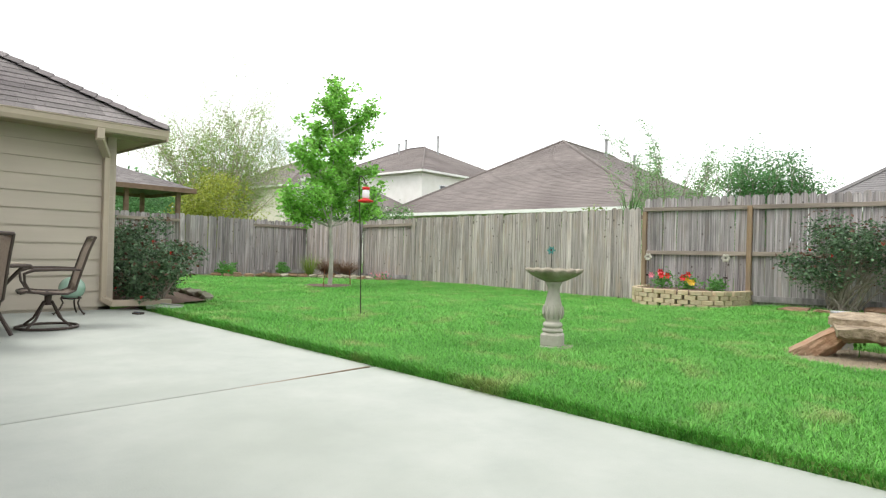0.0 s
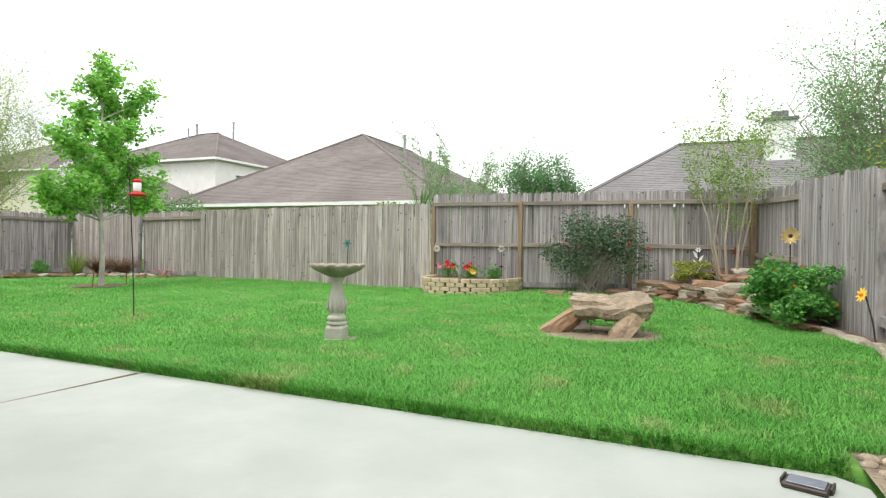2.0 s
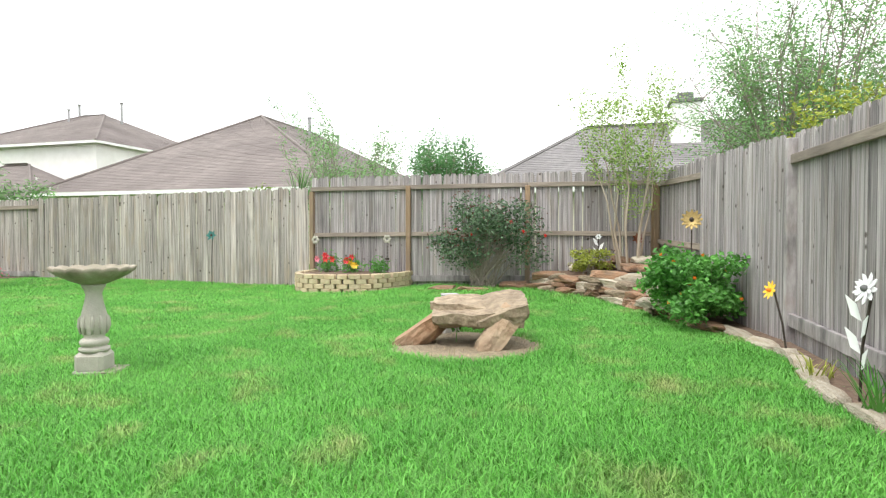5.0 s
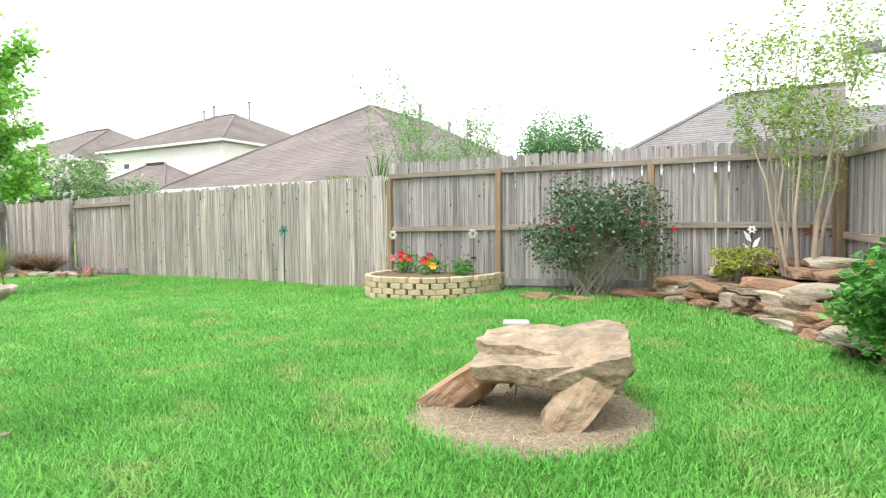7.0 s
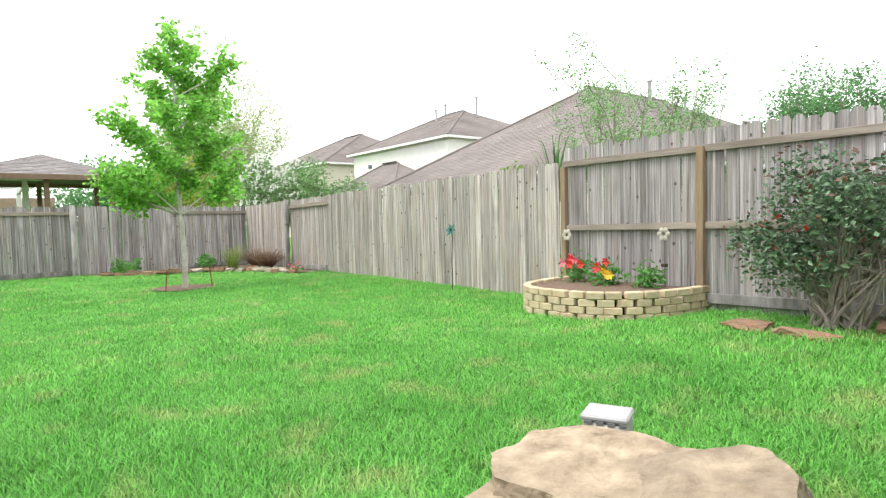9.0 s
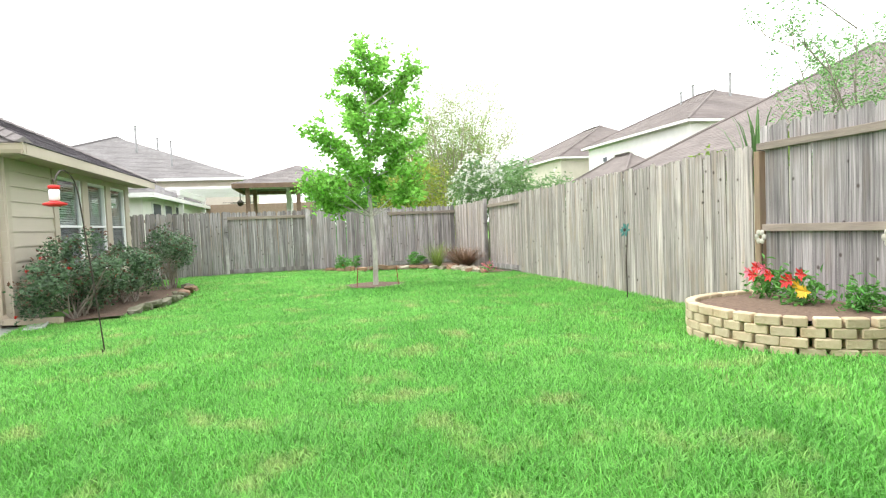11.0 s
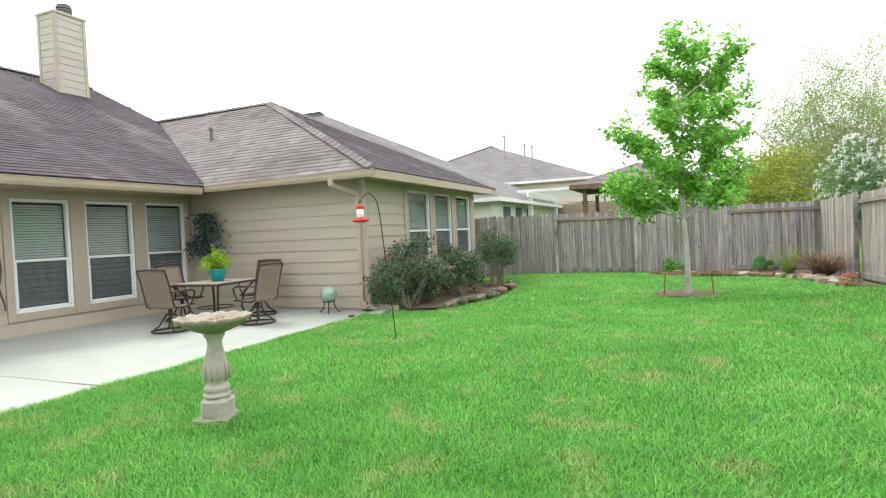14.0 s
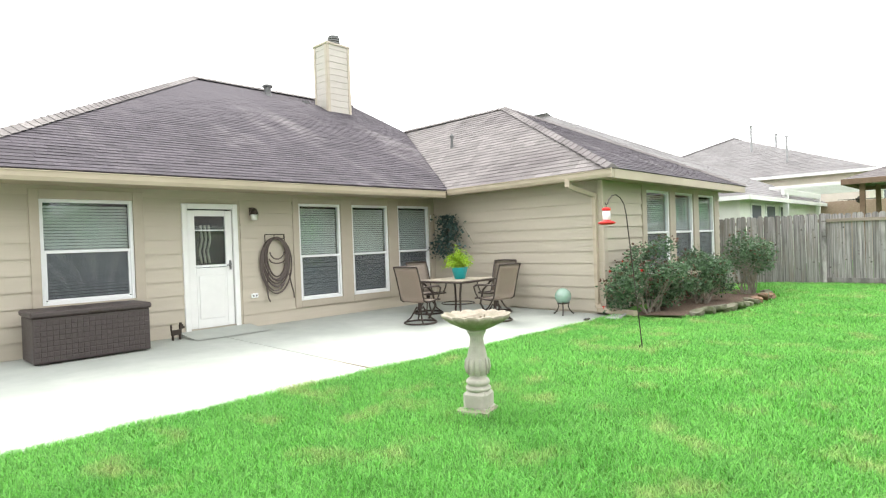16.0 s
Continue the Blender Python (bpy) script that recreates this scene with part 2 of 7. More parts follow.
M = {
    "soil": mk("soil", (0.10, 0.075, 0.045), (0.17, 0.13, 0.08), 9, 0.95, 0.6, 40, stain=(0.07, 0.05, 0.035)),
    "turf": mk("turf", (0.07, 0.21, 0.03), (0.12, 0.30, 0.05), 14, 0.95, 0.5, 50, stain=(0.14, 0.17, 0.05), stain_scale=0.9),
    "grass": mk("grass", (0.125, 0.385, 0.065), (0.215, 0.52, 0.115), 0.9, 0.5, island=0.45, trans=0.42, stain=(0.44, 0.46, 0.20), stain_scale=2.3, spec=0.3, stain_at=(0.54, 0.74)),
    "concrete": mk("concrete", (0.335, 0.36, 0.325), (0.405, 0.425, 0.385), 2.2, 0.85, 0.15, 120, stain=(0.30, 0.325, 0.285), stain_scale=0.9, detail=10.0),
    "joint": mk("joint", (0.20, 0.15, 0.10), (0.28, 0.22, 0.16), 9, 0.9),
    "siding": mk("siding", (0.455, 0.405, 0.325), (0.50, 0.448, 0.362), 3, 0.6, 0.05, 45, stretch3=(0.15, 0.15, 3), rnd=0.03, stain=(0.43, 0.385, 0.31), stain_scale=0.7),
    "trim": mk("trim", (0.42, 0.365, 0.29), (0.46, 0.405, 0.325), 4, 0.55, 0.1, 40, rnd=0.03),
    "gutter": mk("gutter", (0.43, 0.36, 0.27), (0.47, 0.40, 0.305), 3, 0.4, stain=(0.36, 0.30, 0.22), spec=0.5),
    "soffit": mk("soffit", (0.36, 0.30, 0.21), (0.40, 0.33, 0.235), 4, 0.7),
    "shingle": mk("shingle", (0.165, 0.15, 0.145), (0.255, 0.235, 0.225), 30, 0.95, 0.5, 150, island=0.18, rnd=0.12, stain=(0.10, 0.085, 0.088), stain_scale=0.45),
    # much darker tone for the same roof's shingles, paler streaks down the slope
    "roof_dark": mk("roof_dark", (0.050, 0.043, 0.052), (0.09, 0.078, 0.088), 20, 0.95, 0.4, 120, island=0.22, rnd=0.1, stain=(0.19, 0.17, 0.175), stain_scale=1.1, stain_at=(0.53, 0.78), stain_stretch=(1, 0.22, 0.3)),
    "roof_far": mk("roof_far", (0.165, 0.142, 0.132), (0.225, 0.197, 0.183), 2.0, 0.95, 0.3, 40, island=0.09, stain=(0.125, 0.105, 0.10), stain_scale=0.5),
    "rail": mk("rail", (0.19, 0.155, 0.125), (0.38, 0.325, 0.27), 5, 0.9, 0.5, 30, rnd=0.2, stretch3=(0.5, 6, 6), stain=(0.17, 0.14, 0.12)),
    "post": mk("post", (0.20, 0.135, 0.08), (0.33, 0.235, 0.145), 5, 0.9, 0.5, 30, rnd=0.2, stretch3=(6, 6, 0.5), stain=(0.18, 0.15, 0.13)),
    "white_paint": mk("white_paint", (0.76, 0.76, 0.74), (0.82, 0.82, 0.80), 5, 0.4, stain=(0.70, 0.69, 0.66)),
    "vinyl": mk("vinyl", (0.78, 0.79, 0.79), (0.83, 0.84, 0.84), 6, 0.35),
    "blind": mk("blind", (0.72, 0.72, 0.69), (0.78, 0.78, 0.75), 6, 0.5),
    "screen": mk("screen", (0.075, 0.08, 0.095), (0.10, 0.105, 0.125), 40, 0.7),
    # near-black base: missing light indoors and in holes put into the colour
    "unlit_dark": mk("unlit_dark", (0.035, 0.037, 0.04), (0.06, 0.06, 0.06), 2, 0.9),
    "glass": glass_mat("glass", (0.86, 0.9, 0.9)),
    "iron": mk("iron", (0.045, 0.035, 0.03), (0.075, 0.06, 0.05), 14, 0.5, 0.2, 60, metal=0.5),
    "bronze": mk("bronze", (0.055, 0.042, 0.036), (0.085, 0.066, 0.055), 8, 0.45, metal=0.4),
    "sling": mk("sling", (0.26, 0.215, 0.175), (0.40, 0.34, 0.285), 60, 0.8, 0.3, 200, stretch3=(1, 8, 1)),
    "bark": mk("bark", (0.20, 0.17, 0.14), (0.36, 0.32, 0.27), 10, 0.95, 0.8, 30, stretch3=(3, 3, 0.6)),
    "bark_pale": mk("bark_pale", (0.34, 0.29, 0.23), (0.50, 0.44, 0.36), 7, 0.8, 0.3, 30, stretch3=(2, 2, 0.5), stain=(0.26, 0.19, 0.13)),
    "leaf_oak": mk("leaf_oak", (0.19, 0.47, 0.065), (0.33, 0.62, 0.14), 1.2, 0.5, island=0.4, trans=0.5),
    "leaf_rose": mk("leaf_rose", (0.055, 0.115, 0.055), (0.15, 0.235, 0.13), 2.0, 0.38, island=0.6, trans=0.25),
    "leaf_new": mk("leaf_new", (0.10, 0.05, 0.035), (0.15, 0.08, 0.05), 2.0, 0.45, island=0.4, trans=0.25),
    "leaf_lantana": mk("leaf_lantana", (0.07, 0.24, 0.04), (0.15, 0.38, 0.08), 2.0, 0.5, island=0.4, trans=0.3),
    "leaf_yellow": mk("leaf_yellow", (0.24, 0.30, 0.045), (0.40, 0.43, 0.08), 2.0, 0.5, island=0.4, trans=0.35),
    "leaf_pale": mk("leaf_pale", (0.15, 0.24, 0.045), (0.26, 0.36, 0.085), 1.0, 0.5, island=0.4, trans=0.5),
    "leaf_far": mk("leaf_far", (0.09, 0.23, 0.085), (0.17, 0.34, 0.13), 0.6, 0.6, island=0.4, trans=0.45),
    "leaf_grey": mk("leaf_grey", (0.14, 0.31, 0.10), (0.25, 0.43, 0.17), 1.0, 0.5, island=0.4, trans=0.45),
    "leaf_fern": mk("leaf_fern", (0.25, 0.40, 0.03), (0.42, 0.58, 0.06), 3.0, 0.5, island=0.3, trans=0.4),
    "leaf_ivy": mk("leaf_ivy", (0.03, 0.06, 0.05), (0.08, 0.13, 0.12), 3.0, 0.5, island=0.5),
    "leaf_oleander": mk("leaf_oleander", (0.10, 0.22, 0.07), (0.19, 0.32, 0.12), 1.0, 0.5, island=0.4, trans=0.3),
    "leaf_dry": mk("leaf_dry", (0.13, 0.075, 0.045), (0.22, 0.13, 0.08), 2.0, 0.7, island=0.4),
    "petal_white": mk("petal_white", (0.75, 0.74, 0.70), (0.82, 0.82, 0.78), 3, 0.6, trans=0.2),
    "petal_red": mk("petal_red", (0.55, 0.015, 0.02), (0.70, 0.04, 0.03), 8, 0.5, island=0.3, trans=0.15),
    "petal_pink": mk("petal_pink", (0.75, 0.12, 0.22), (0.85, 0.30, 0.35), 8, 0.5, island=0.3, trans=0.15),
    "petal_orange": mk("petal_orange", (0.75, 0.16, 0.02), (0.85, 0.30, 0.03), 8, 0.5, island=0.3, trans=0.15),
    "petal_yellow": mk("petal_yellow", (0.80, 0.50, 0.03), (0.88, 0.62, 0.08), 8, 0.5, island=0.3, trans=0.15),
    "cast_stone": mk("cast_stone", (0.40, 0.375, 0.32), (0.54, 0.515, 0.45), 9, 0.9, 0.5, 70, stain=(0.33, 0.33, 0.27), stain_scale=4),
    "moss_stone": mk("moss_stone", (0.25, 0.215, 0.165), (0.42, 0.375, 0.30), 9, 0.9, 0.5, 70, stain=(0.17, 0.17, 0.11), stain_scale=6),
    "sandstone": mk("sandstone", (0.165, 0.122, 0.08), (0.43, 0.35, 0.245), 8, 0.9, 1.0, 13, rnd=0.12, stain=(0.15, 0.115, 0.08), stain_scale=3.5, bdist=0.04, detail=10),
    "red_stone": mk("red_stone", (0.20, 0.105, 0.06), (0.40, 0.25, 0.155), 7, 0.9, 1.0, 14, rnd=0.25, stain=(0.17, 0.135, 0.10), stain_scale=3.5, bdist=0.03, detail=10),
    "pale_stone": mk("pale_stone", (0.36, 0.31, 0.235), (0.56, 0.51, 0.41), 7, 0.9, 0.9, 16, rnd=0.2, bdist=0.03, stain=(0.35, 0.28, 0.19), stain_scale=3),
    "block": mk("block", (0.46, 0.37, 0.24), (0.60, 0.51, 0.36), 8, 0.9, 0.9, 45, rnd=0.14, stain=(0.38, 0.27, 0.16), stain_scale=3),
    "mulch": mk("mulch", (0.10, 0.065, 0.045), (0.20, 0.14, 0.10), 25, 0.95, 1.0, 60),
    "dry_dirt": mk("dry_dirt", (0.19, 0.145, 0.095), (0.40, 0.335, 0.24), 38, 0.95, 1.0, 45, stain=(0.17, 0.13, 0.085), stain_scale=3.5, bdist=0.03),
    "brick_far": mk("brick_far", (0.33, 0.23, 0.17), (0.45, 0.34, 0.26), 20, 0.9, rnd=0.1),
    "stucco": mk("stucco", (0.72, 0.71, 0.67), (0.80, 0.79, 0.76), 2, 0.9),
    "stucco_tan": mk("stucco_tan", (0.52, 0.48, 0.40), (0.60, 0.55, 0.47), 2, 0.9),
    "rust_stone": mk("rust_stone", (0.25, 0.155, 0.095), (0.50, 0.37, 0.25), 6, 0.9, 1.0, 16, rnd=0.1, stain=(0.36, 0.30, 0.22), stain_scale=4, bdist=0.03, detail=10),
    "edge_moss": mk("edge_moss", (0.13, 0.12, 0.085), (0.27, 0.25, 0.19), 9, 0.9, 0.8, 30, rnd=0.2, stain=(0.10, 0.12, 0.05), stain_scale=5),
    "chimney_siding": mk("chimney_siding", (0.45, 0.415, 0.37), (0.50, 0.465, 0.42), 3, 0.6, 0.2, 45, rnd=0.03),
    "galvanised": mk("galvanised", (0.25, 0.25, 0.25), (0.36, 0.36, 0.36), 6, 0.5),
    "leaf_spring": mk("leaf_spring", (0.20, 0.34, 0.07), (0.33, 0.47, 0.13), 1.0, 0.5, island=0.4, trans=0.5),
    "bark_grey": mk("bark_grey", (0.36, 0.335, 0.30), (0.55, 0.52, 0.47), 9, 0.85, 0.5, 30, stretch3=(2, 2, 0.8), stain=(0.28, 0.25, 0.21), stain_scale=5),
    "timber": mk("timber", (0.14, 0.09, 0.06), (0.22, 0.15, 0.10), 6, 0.8, 0.3, 30),
    "lead": mk("lead", (0.10, 0.10, 0.10), (0.17, 0.17, 0.17), 6, 0.6),
    "pale_siding": mk("pale_siding", (0.60, 0.54, 0.46), (0.68, 0.62, 0.54), 3, 0.7),
}


def board_mat(name, dark, light, warm, rnd=0.16):
    """Weathered cedar: fine grain along the board, warm and grey stains, knots, each board a little different."""
    m = mk(name, dark, light, 5, 0.92, 0.8, 12, rnd=rnd, stretch3=(1.1, 1.0, 0.34), stain=warm, stain_scale=2.2, stain_stretch=(0.5, 1, 1.4), stain_at=(0.50, 0.78), bdist=0.02, detail=12.0)
    n, l = m.node_tree.nodes, m.node_tree.links
    b = n["Principled BSDF"]
    col = b.inputs["Base Color"].links[0].from_socket
    tc, info = n.new("ShaderNodeTexCoord"), n.new("ShaderNodeObjectInfo")
    mp, comb = n.new("ShaderNodeMapping"), n.new("ShaderNodeCombineXYZ")
    mp.inputs["Scale"].default_value = (0.14, 0.0, 1.9)
    far = n.new("ShaderNodeMath")
    far.operation = "MULTIPLY"
    far.inputs[1].default_value = 60.0
    l.new(info.outputs["Random"], far.inputs[0])
    l.new(far.outputs[0], comb.inputs["X"])
    l.new(far.outputs[0], comb.inputs["Z"])
    l.new(comb.outputs[0], mp.inputs["Location"])
    l.new(tc.outputs["Object"], mp.inputs["Vector"])
    for scale, cuts, tone in ((5.0, (0.07, 0.13), (0.06, 0.045, 0.036)), (1.6, (0.02, 0.30), None)):
        vo, cr, mx = n.new("ShaderNodeTexVoronoi"), n.new("ShaderNodeValToRGB"), n.new("ShaderNodeMixRGB")
        vo.inputs["Scale"].default_value = scale
        l.new(mp.outputs["Vector"], vo.inputs["Vector"])
        cr.color_ramp.elements[0].position, cr.color_ramp.elements[1].position = cuts
        top = 0.85 if tone else 0.35
        cr.color_ramp.elements[0].color, cr.color_ramp.elements[1].color = (top, top, top, 1), (0, 0, 0, 1)
        l.new(vo.outputs["Distance"], cr.inputs["Fac"])
        l.new(cr.outputs["Color"], mx.inputs["Fac"])
        l.new(col, mx.inputs["Color1"])
        mx.inputs["Color2"].default_value = (*(tone or dark), 1)
        col = mx.outputs["Color"]
    l.new(col, b.inputs["Base Color"])
    return m


M["picket"] = board_mat("picket", (0.085, 0.078, 0.08), (0.53, 0.49, 0.485), (0.25, 0.205, 0.175), 0.24)
M["picket_brown"] = board_mat("picket_brown", (0.115, 0.10, 0.094), (0.62, 0.565, 0.525), (0.38, 0.30, 0.225), 0.24)


# ---- small builders ----
def part(name, bm, material, parent=None, label="", smooth=False):
    me = bpy.data.meshes.new(name)
    if isinstance(bm, tuple):
        me.from_pydata(*bm)
    else:
        bm.to_mesh(me)
        bm.free()
    me.materials.append(M[material])
    if smooth:
        me.polygons.foreach_set("use_smooth", [True] * len(me.polygons))
    ob = new(name, me)
    if parent:
        ob.parent = parent
    if label:
        ob["label"] = label
    return ob


def share(name, src, parent, m, material=None):
    """Another object on the mesh of src."""
    ob = new(name, src.data)
    ob.parent = parent
    ob.matrix_basis = m
    return ob


def thing(name, label, category, m=None, group="", kind=""):
    ob = new(name)
    ob.empty_display_size = 0.1
    if m is not None:
        ob.matrix_basis = m
    return tagged(ob, label, category, group, kind)


def box(bm, c, s, rz=0.0, bevel=0.0, rot=None):
    m = Matrix.Translation(c) @ (rot if rot is not None else Matrix.Rotation(rz, 4, "Z")) @ Matrix.Diagonal((*s, 1))
    out = bmesh.ops.create_cube(bm, size=1.0, matrix=m)
    if bevel:
        edges = {e for v in out["verts"] for e in v.link_edges}
        bmesh.ops.bevel(bm, geom=list(edges), offset=bevel, segments=1, affect="EDGES", profile=0.5)
    return bm


def B(c, s, bevel=0.0, rz=0.0, rot=None):
    return box(bmesh.new(), c, s, rz, bevel, rot)


def tube(bm, pts, radii, seg=8, cap=True):
    pts = [Vector(p) for p in pts]
    if isinstance(radii, (int, float)):
        radii = [radii] * len(pts)
    rings, up = [], None
    for i, p in enumerate(pts):
        d = (pts[min(i + 1, len(pts) - 1)] - pts[max(i - 1, 0)]).normalized()
        if up is None:
            up = d.orthogonal().normalized()
        side = d.cross(up)
        side = side.normalized() if side.length > 1e-6 else d.orthogonal().normalized()
        up = side.cross(d).normalized()
        rings.append([bm.verts.new(p + radii[i] * (math.cos(a) * side + math.sin(a) * up)) for a in [2 * math.pi * k / seg for k in range(seg)]])
    for a, b in zip(rings, rings[1:]):
        for k in range(seg):
            bm.faces.new((a[k], a[(k + 1) % seg], b[(k + 1) % seg], b[k]))
    if cap:
        bm.faces.new(rings[0][::-1])
        bm.faces.new(rings[-1])
    return bm


def T(pts, radii, seg=8):
    return tube(bmesh.new(), pts, radii, seg)


def lathe(profile, seg=24, wave=0.0, waves=0, wave_from=1e9, lift=0.0):
    """A turned shape; from the height wave_from the rim is scalloped."""
    bm = bmesh.new()
    rings = []
    for r, z in profile:
        ring = []
        for k in range(seg):
            a = 2 * math.pi * k / seg
            f = 1 + (wave * abs(math.sin(a * waves / 2)) if z >= wave_from else 0)
            ring.append(bm.verts.new((r * f * math.cos(a), r * f * math.sin(a), z + (lift * abs(math.sin(a * waves / 2)) if z >= wave_from else 0) * min(1, r / 0.25) ** 3)))
        rings.append(ring)
    for a, b in zip(rings, rings[1:]):
        for k in range(seg):
            bm.faces.new((a[k], a[(k + 1) % seg], b[(k + 1) % seg], b[k]))
    bm.faces.new(rings[0][::-1])
    bm.faces.new(rings[-1])
    return bm


def cleave(p, planes):
    """Move a point back onto each plane that it lies beyond: flat split faces."""
    for n, d in planes:
        k = p.dot(n) - d
        if k > 0:
            p = p - n * k
    return p


def split_planes(seed, count, near, far):
    rng = np.random.default_rng(seed)
    out = []
    for k in range(count):
        n = Vector(rng.normal(size=3)).normalized()
        out.append((n, rng.uniform(near, far)))
    return out


def rough_stone(size, seed, cuts=3, amount=0.12, freq=1.6):
    """A split stone: a cut block cleaved by a few planes, pushed about a little by noise."""
    bm = bmesh.new()
    bmesh.ops.create_cube(bm, size=1.0)
    bmesh.ops.subdivide_edges(bm, edges=bm.edges[:], cuts=cuts, use_grid_fill=True)
    planes = split_planes(seed, 9, 0.42, 0.62)
    for v in bm.verts:
        p = cleave(v.co.lerp(v.co.normalized() * 0.6, 0.10), planes)
        q = p * freq + Vector((seed * 3.1, seed * 1.7, seed * 0.9))
        p += Vector((noise.noise(q), noise.noise(q + Vector((9, 0, 0))), noise.noise(q + Vector((0, 9, 0))))) * amount
        q = p * freq * 4
        p += Vector((noise.noise(q), noise.noise(q + Vector((9, 0, 0))), noise.noise(q + Vector((0, 9, 0))))) * amount * 0.3
        v.co = Vector((p.x * size[0], p.y * size[1], p.z * size[2]))
    return bm


def quads(points, sizes, rng, aspect=0.6, droop=0.0, normal_up=0.3):
    """Leaf blades: a folded kite of two triangles at each point."""
    n = len(points)
    a = rng.normal(size=(n, 3))
    a[:, 2] = a[:, 2] * 0.6 - droop
    a /= np.linalg.norm(a, axis=1)[:, None]
    b = rng.normal(size=(n, 3))
    b[:, 2] -= normal_up
    b = np.cross(a, b)
    b /= np.maximum(np.linalg.norm(b, axis=1)[:, None], 1e-6)
    s = np.asarray(sizes).reshape(-1, 1) * np.ones((n, 1))
    p = np.asarray(points)
    c = np.cross(a, b) * s * 0.12
    v = np.stack([p, p + a * s * 0.45 + b * s * aspect * 0.5 + c, p + a * s, p + a * s * 0.45 - b * s * aspect * 0.5 + c], 1).reshape(-1, 3)
    f = (np.arange(n)[:, None] * 4 + np.array([0, 1, 2, 3])).tolist()
    return v.tolist(), [], f


def limb_mesh(limbs, seg=6, smallest=0.0):
    bm = bmesh.new()
    for pts, rad in limbs:
        if rad[0] >= smallest:
            tube(bm, pts, rad, seg if rad[0] > 0.02 else 4, cap=False)
    return bm


def around(tips, rng, per, radius, squash=0.8):
    out = []
    for p, d in tips:
        q = rng.normal(size=(per, 3)) * radius
        q[:, 2] *= squash
        out.append(q + np.array(p))
    return np.concatenate(out)


def smooth01(a, b, x):
    t = np.clip((x - a) / (b - a), 0, 1)
    return t * t * (3 - 2 * t)


# ---- ground ----
PATIO_X0, PATIO_X1 = -9.68, 0.74


def patio_edge(x):
    return 7.60 - 0.024 * (x - 0.74)


def ground_z(x, y):
    """Height of the soil: nearly flat, rising a little towards the far right corner."""
    x, y = np.asarray(x, float), np.asarray(y, float)
    inside = smooth01(19.5, 17.5, y) * smooth01(5, 2.5, x)
    return -0.02 + inside * (0.065 * smooth01(12.0, 16.5, y) * smooth01(-4.5, -1.5, x) + 0.03 * np.sin(x * 0.7) * np.cos(y * 0.6) * smooth01(7.5, 9, y)) - 0.12 * smooth01(0.06, -0.03, y - patio_edge(x)) * smooth01(-9.9, -9.5, x) * smooth01(1.0, 0.72, x)


def gz(x, y):
    return float(ground_z(x, y))


def patio_z(y):
    """The slab falls a little away from the house."""
    return -0.05 * (y - 3.05) / 4.3


def build_ground():
    xs = np.concatenate([[-4000, -400, -80, -40], np.arange(-24, -9.9, 0.5), [-9.9, -9.7], np.arange(-9.5, 0.6, 0.5), [0.6, 0.72, 0.84, 0.96], np.arange(1.0, 6.01, 0.5), [20, 60, 400, 4000]])
    ys = np.concatenate([[-4000, -400, -60, -20], np.arange(-2, 7.1, 0.5), np.arange(7.1, 7.5, 0.1), np.arange(7.52, 8.0, 0.03), np.arange(8.05, 22.01, 0.5), [40, 80, 400, 4000]])
    X, Y = np.meshgrid(xs, ys)
    Z = ground_z(X, Y)
    nx, ny = len(xs), len(ys)
    v = np.stack([X, Y, Z], -1).reshape(-1, 3).tolist()
    f = [(j * nx + i, j * nx + i + 1, (j + 1) * nx + i + 1, (j + 1) * nx + i) for j in range(ny - 1) for i in range(nx - 1)]
    g = part("ground", (v, [], f), "turf", smooth=True)
    tagged(g, "green turf and soil under the mown lawn", "ground", kind="structure")


build_ground()

DIRT = (-1.0, 11.48, 0.72, 0.72)          # bare ring under the stone bench
TREE = (-11.93, 13.13)


def bed_right(y):
    """The lawn's edge along the bed at the right-hand fence."""
    return np.interp(y, [7.6, 8.3, 9.1, 10.3, 11.4, 12.5, 13.2, 14.4, 15.6, 16.6], [1.82, 1.80, 1.72, 1.60, 1.75, 1.55, 1.2, 0.75, 0.0, -1.2])


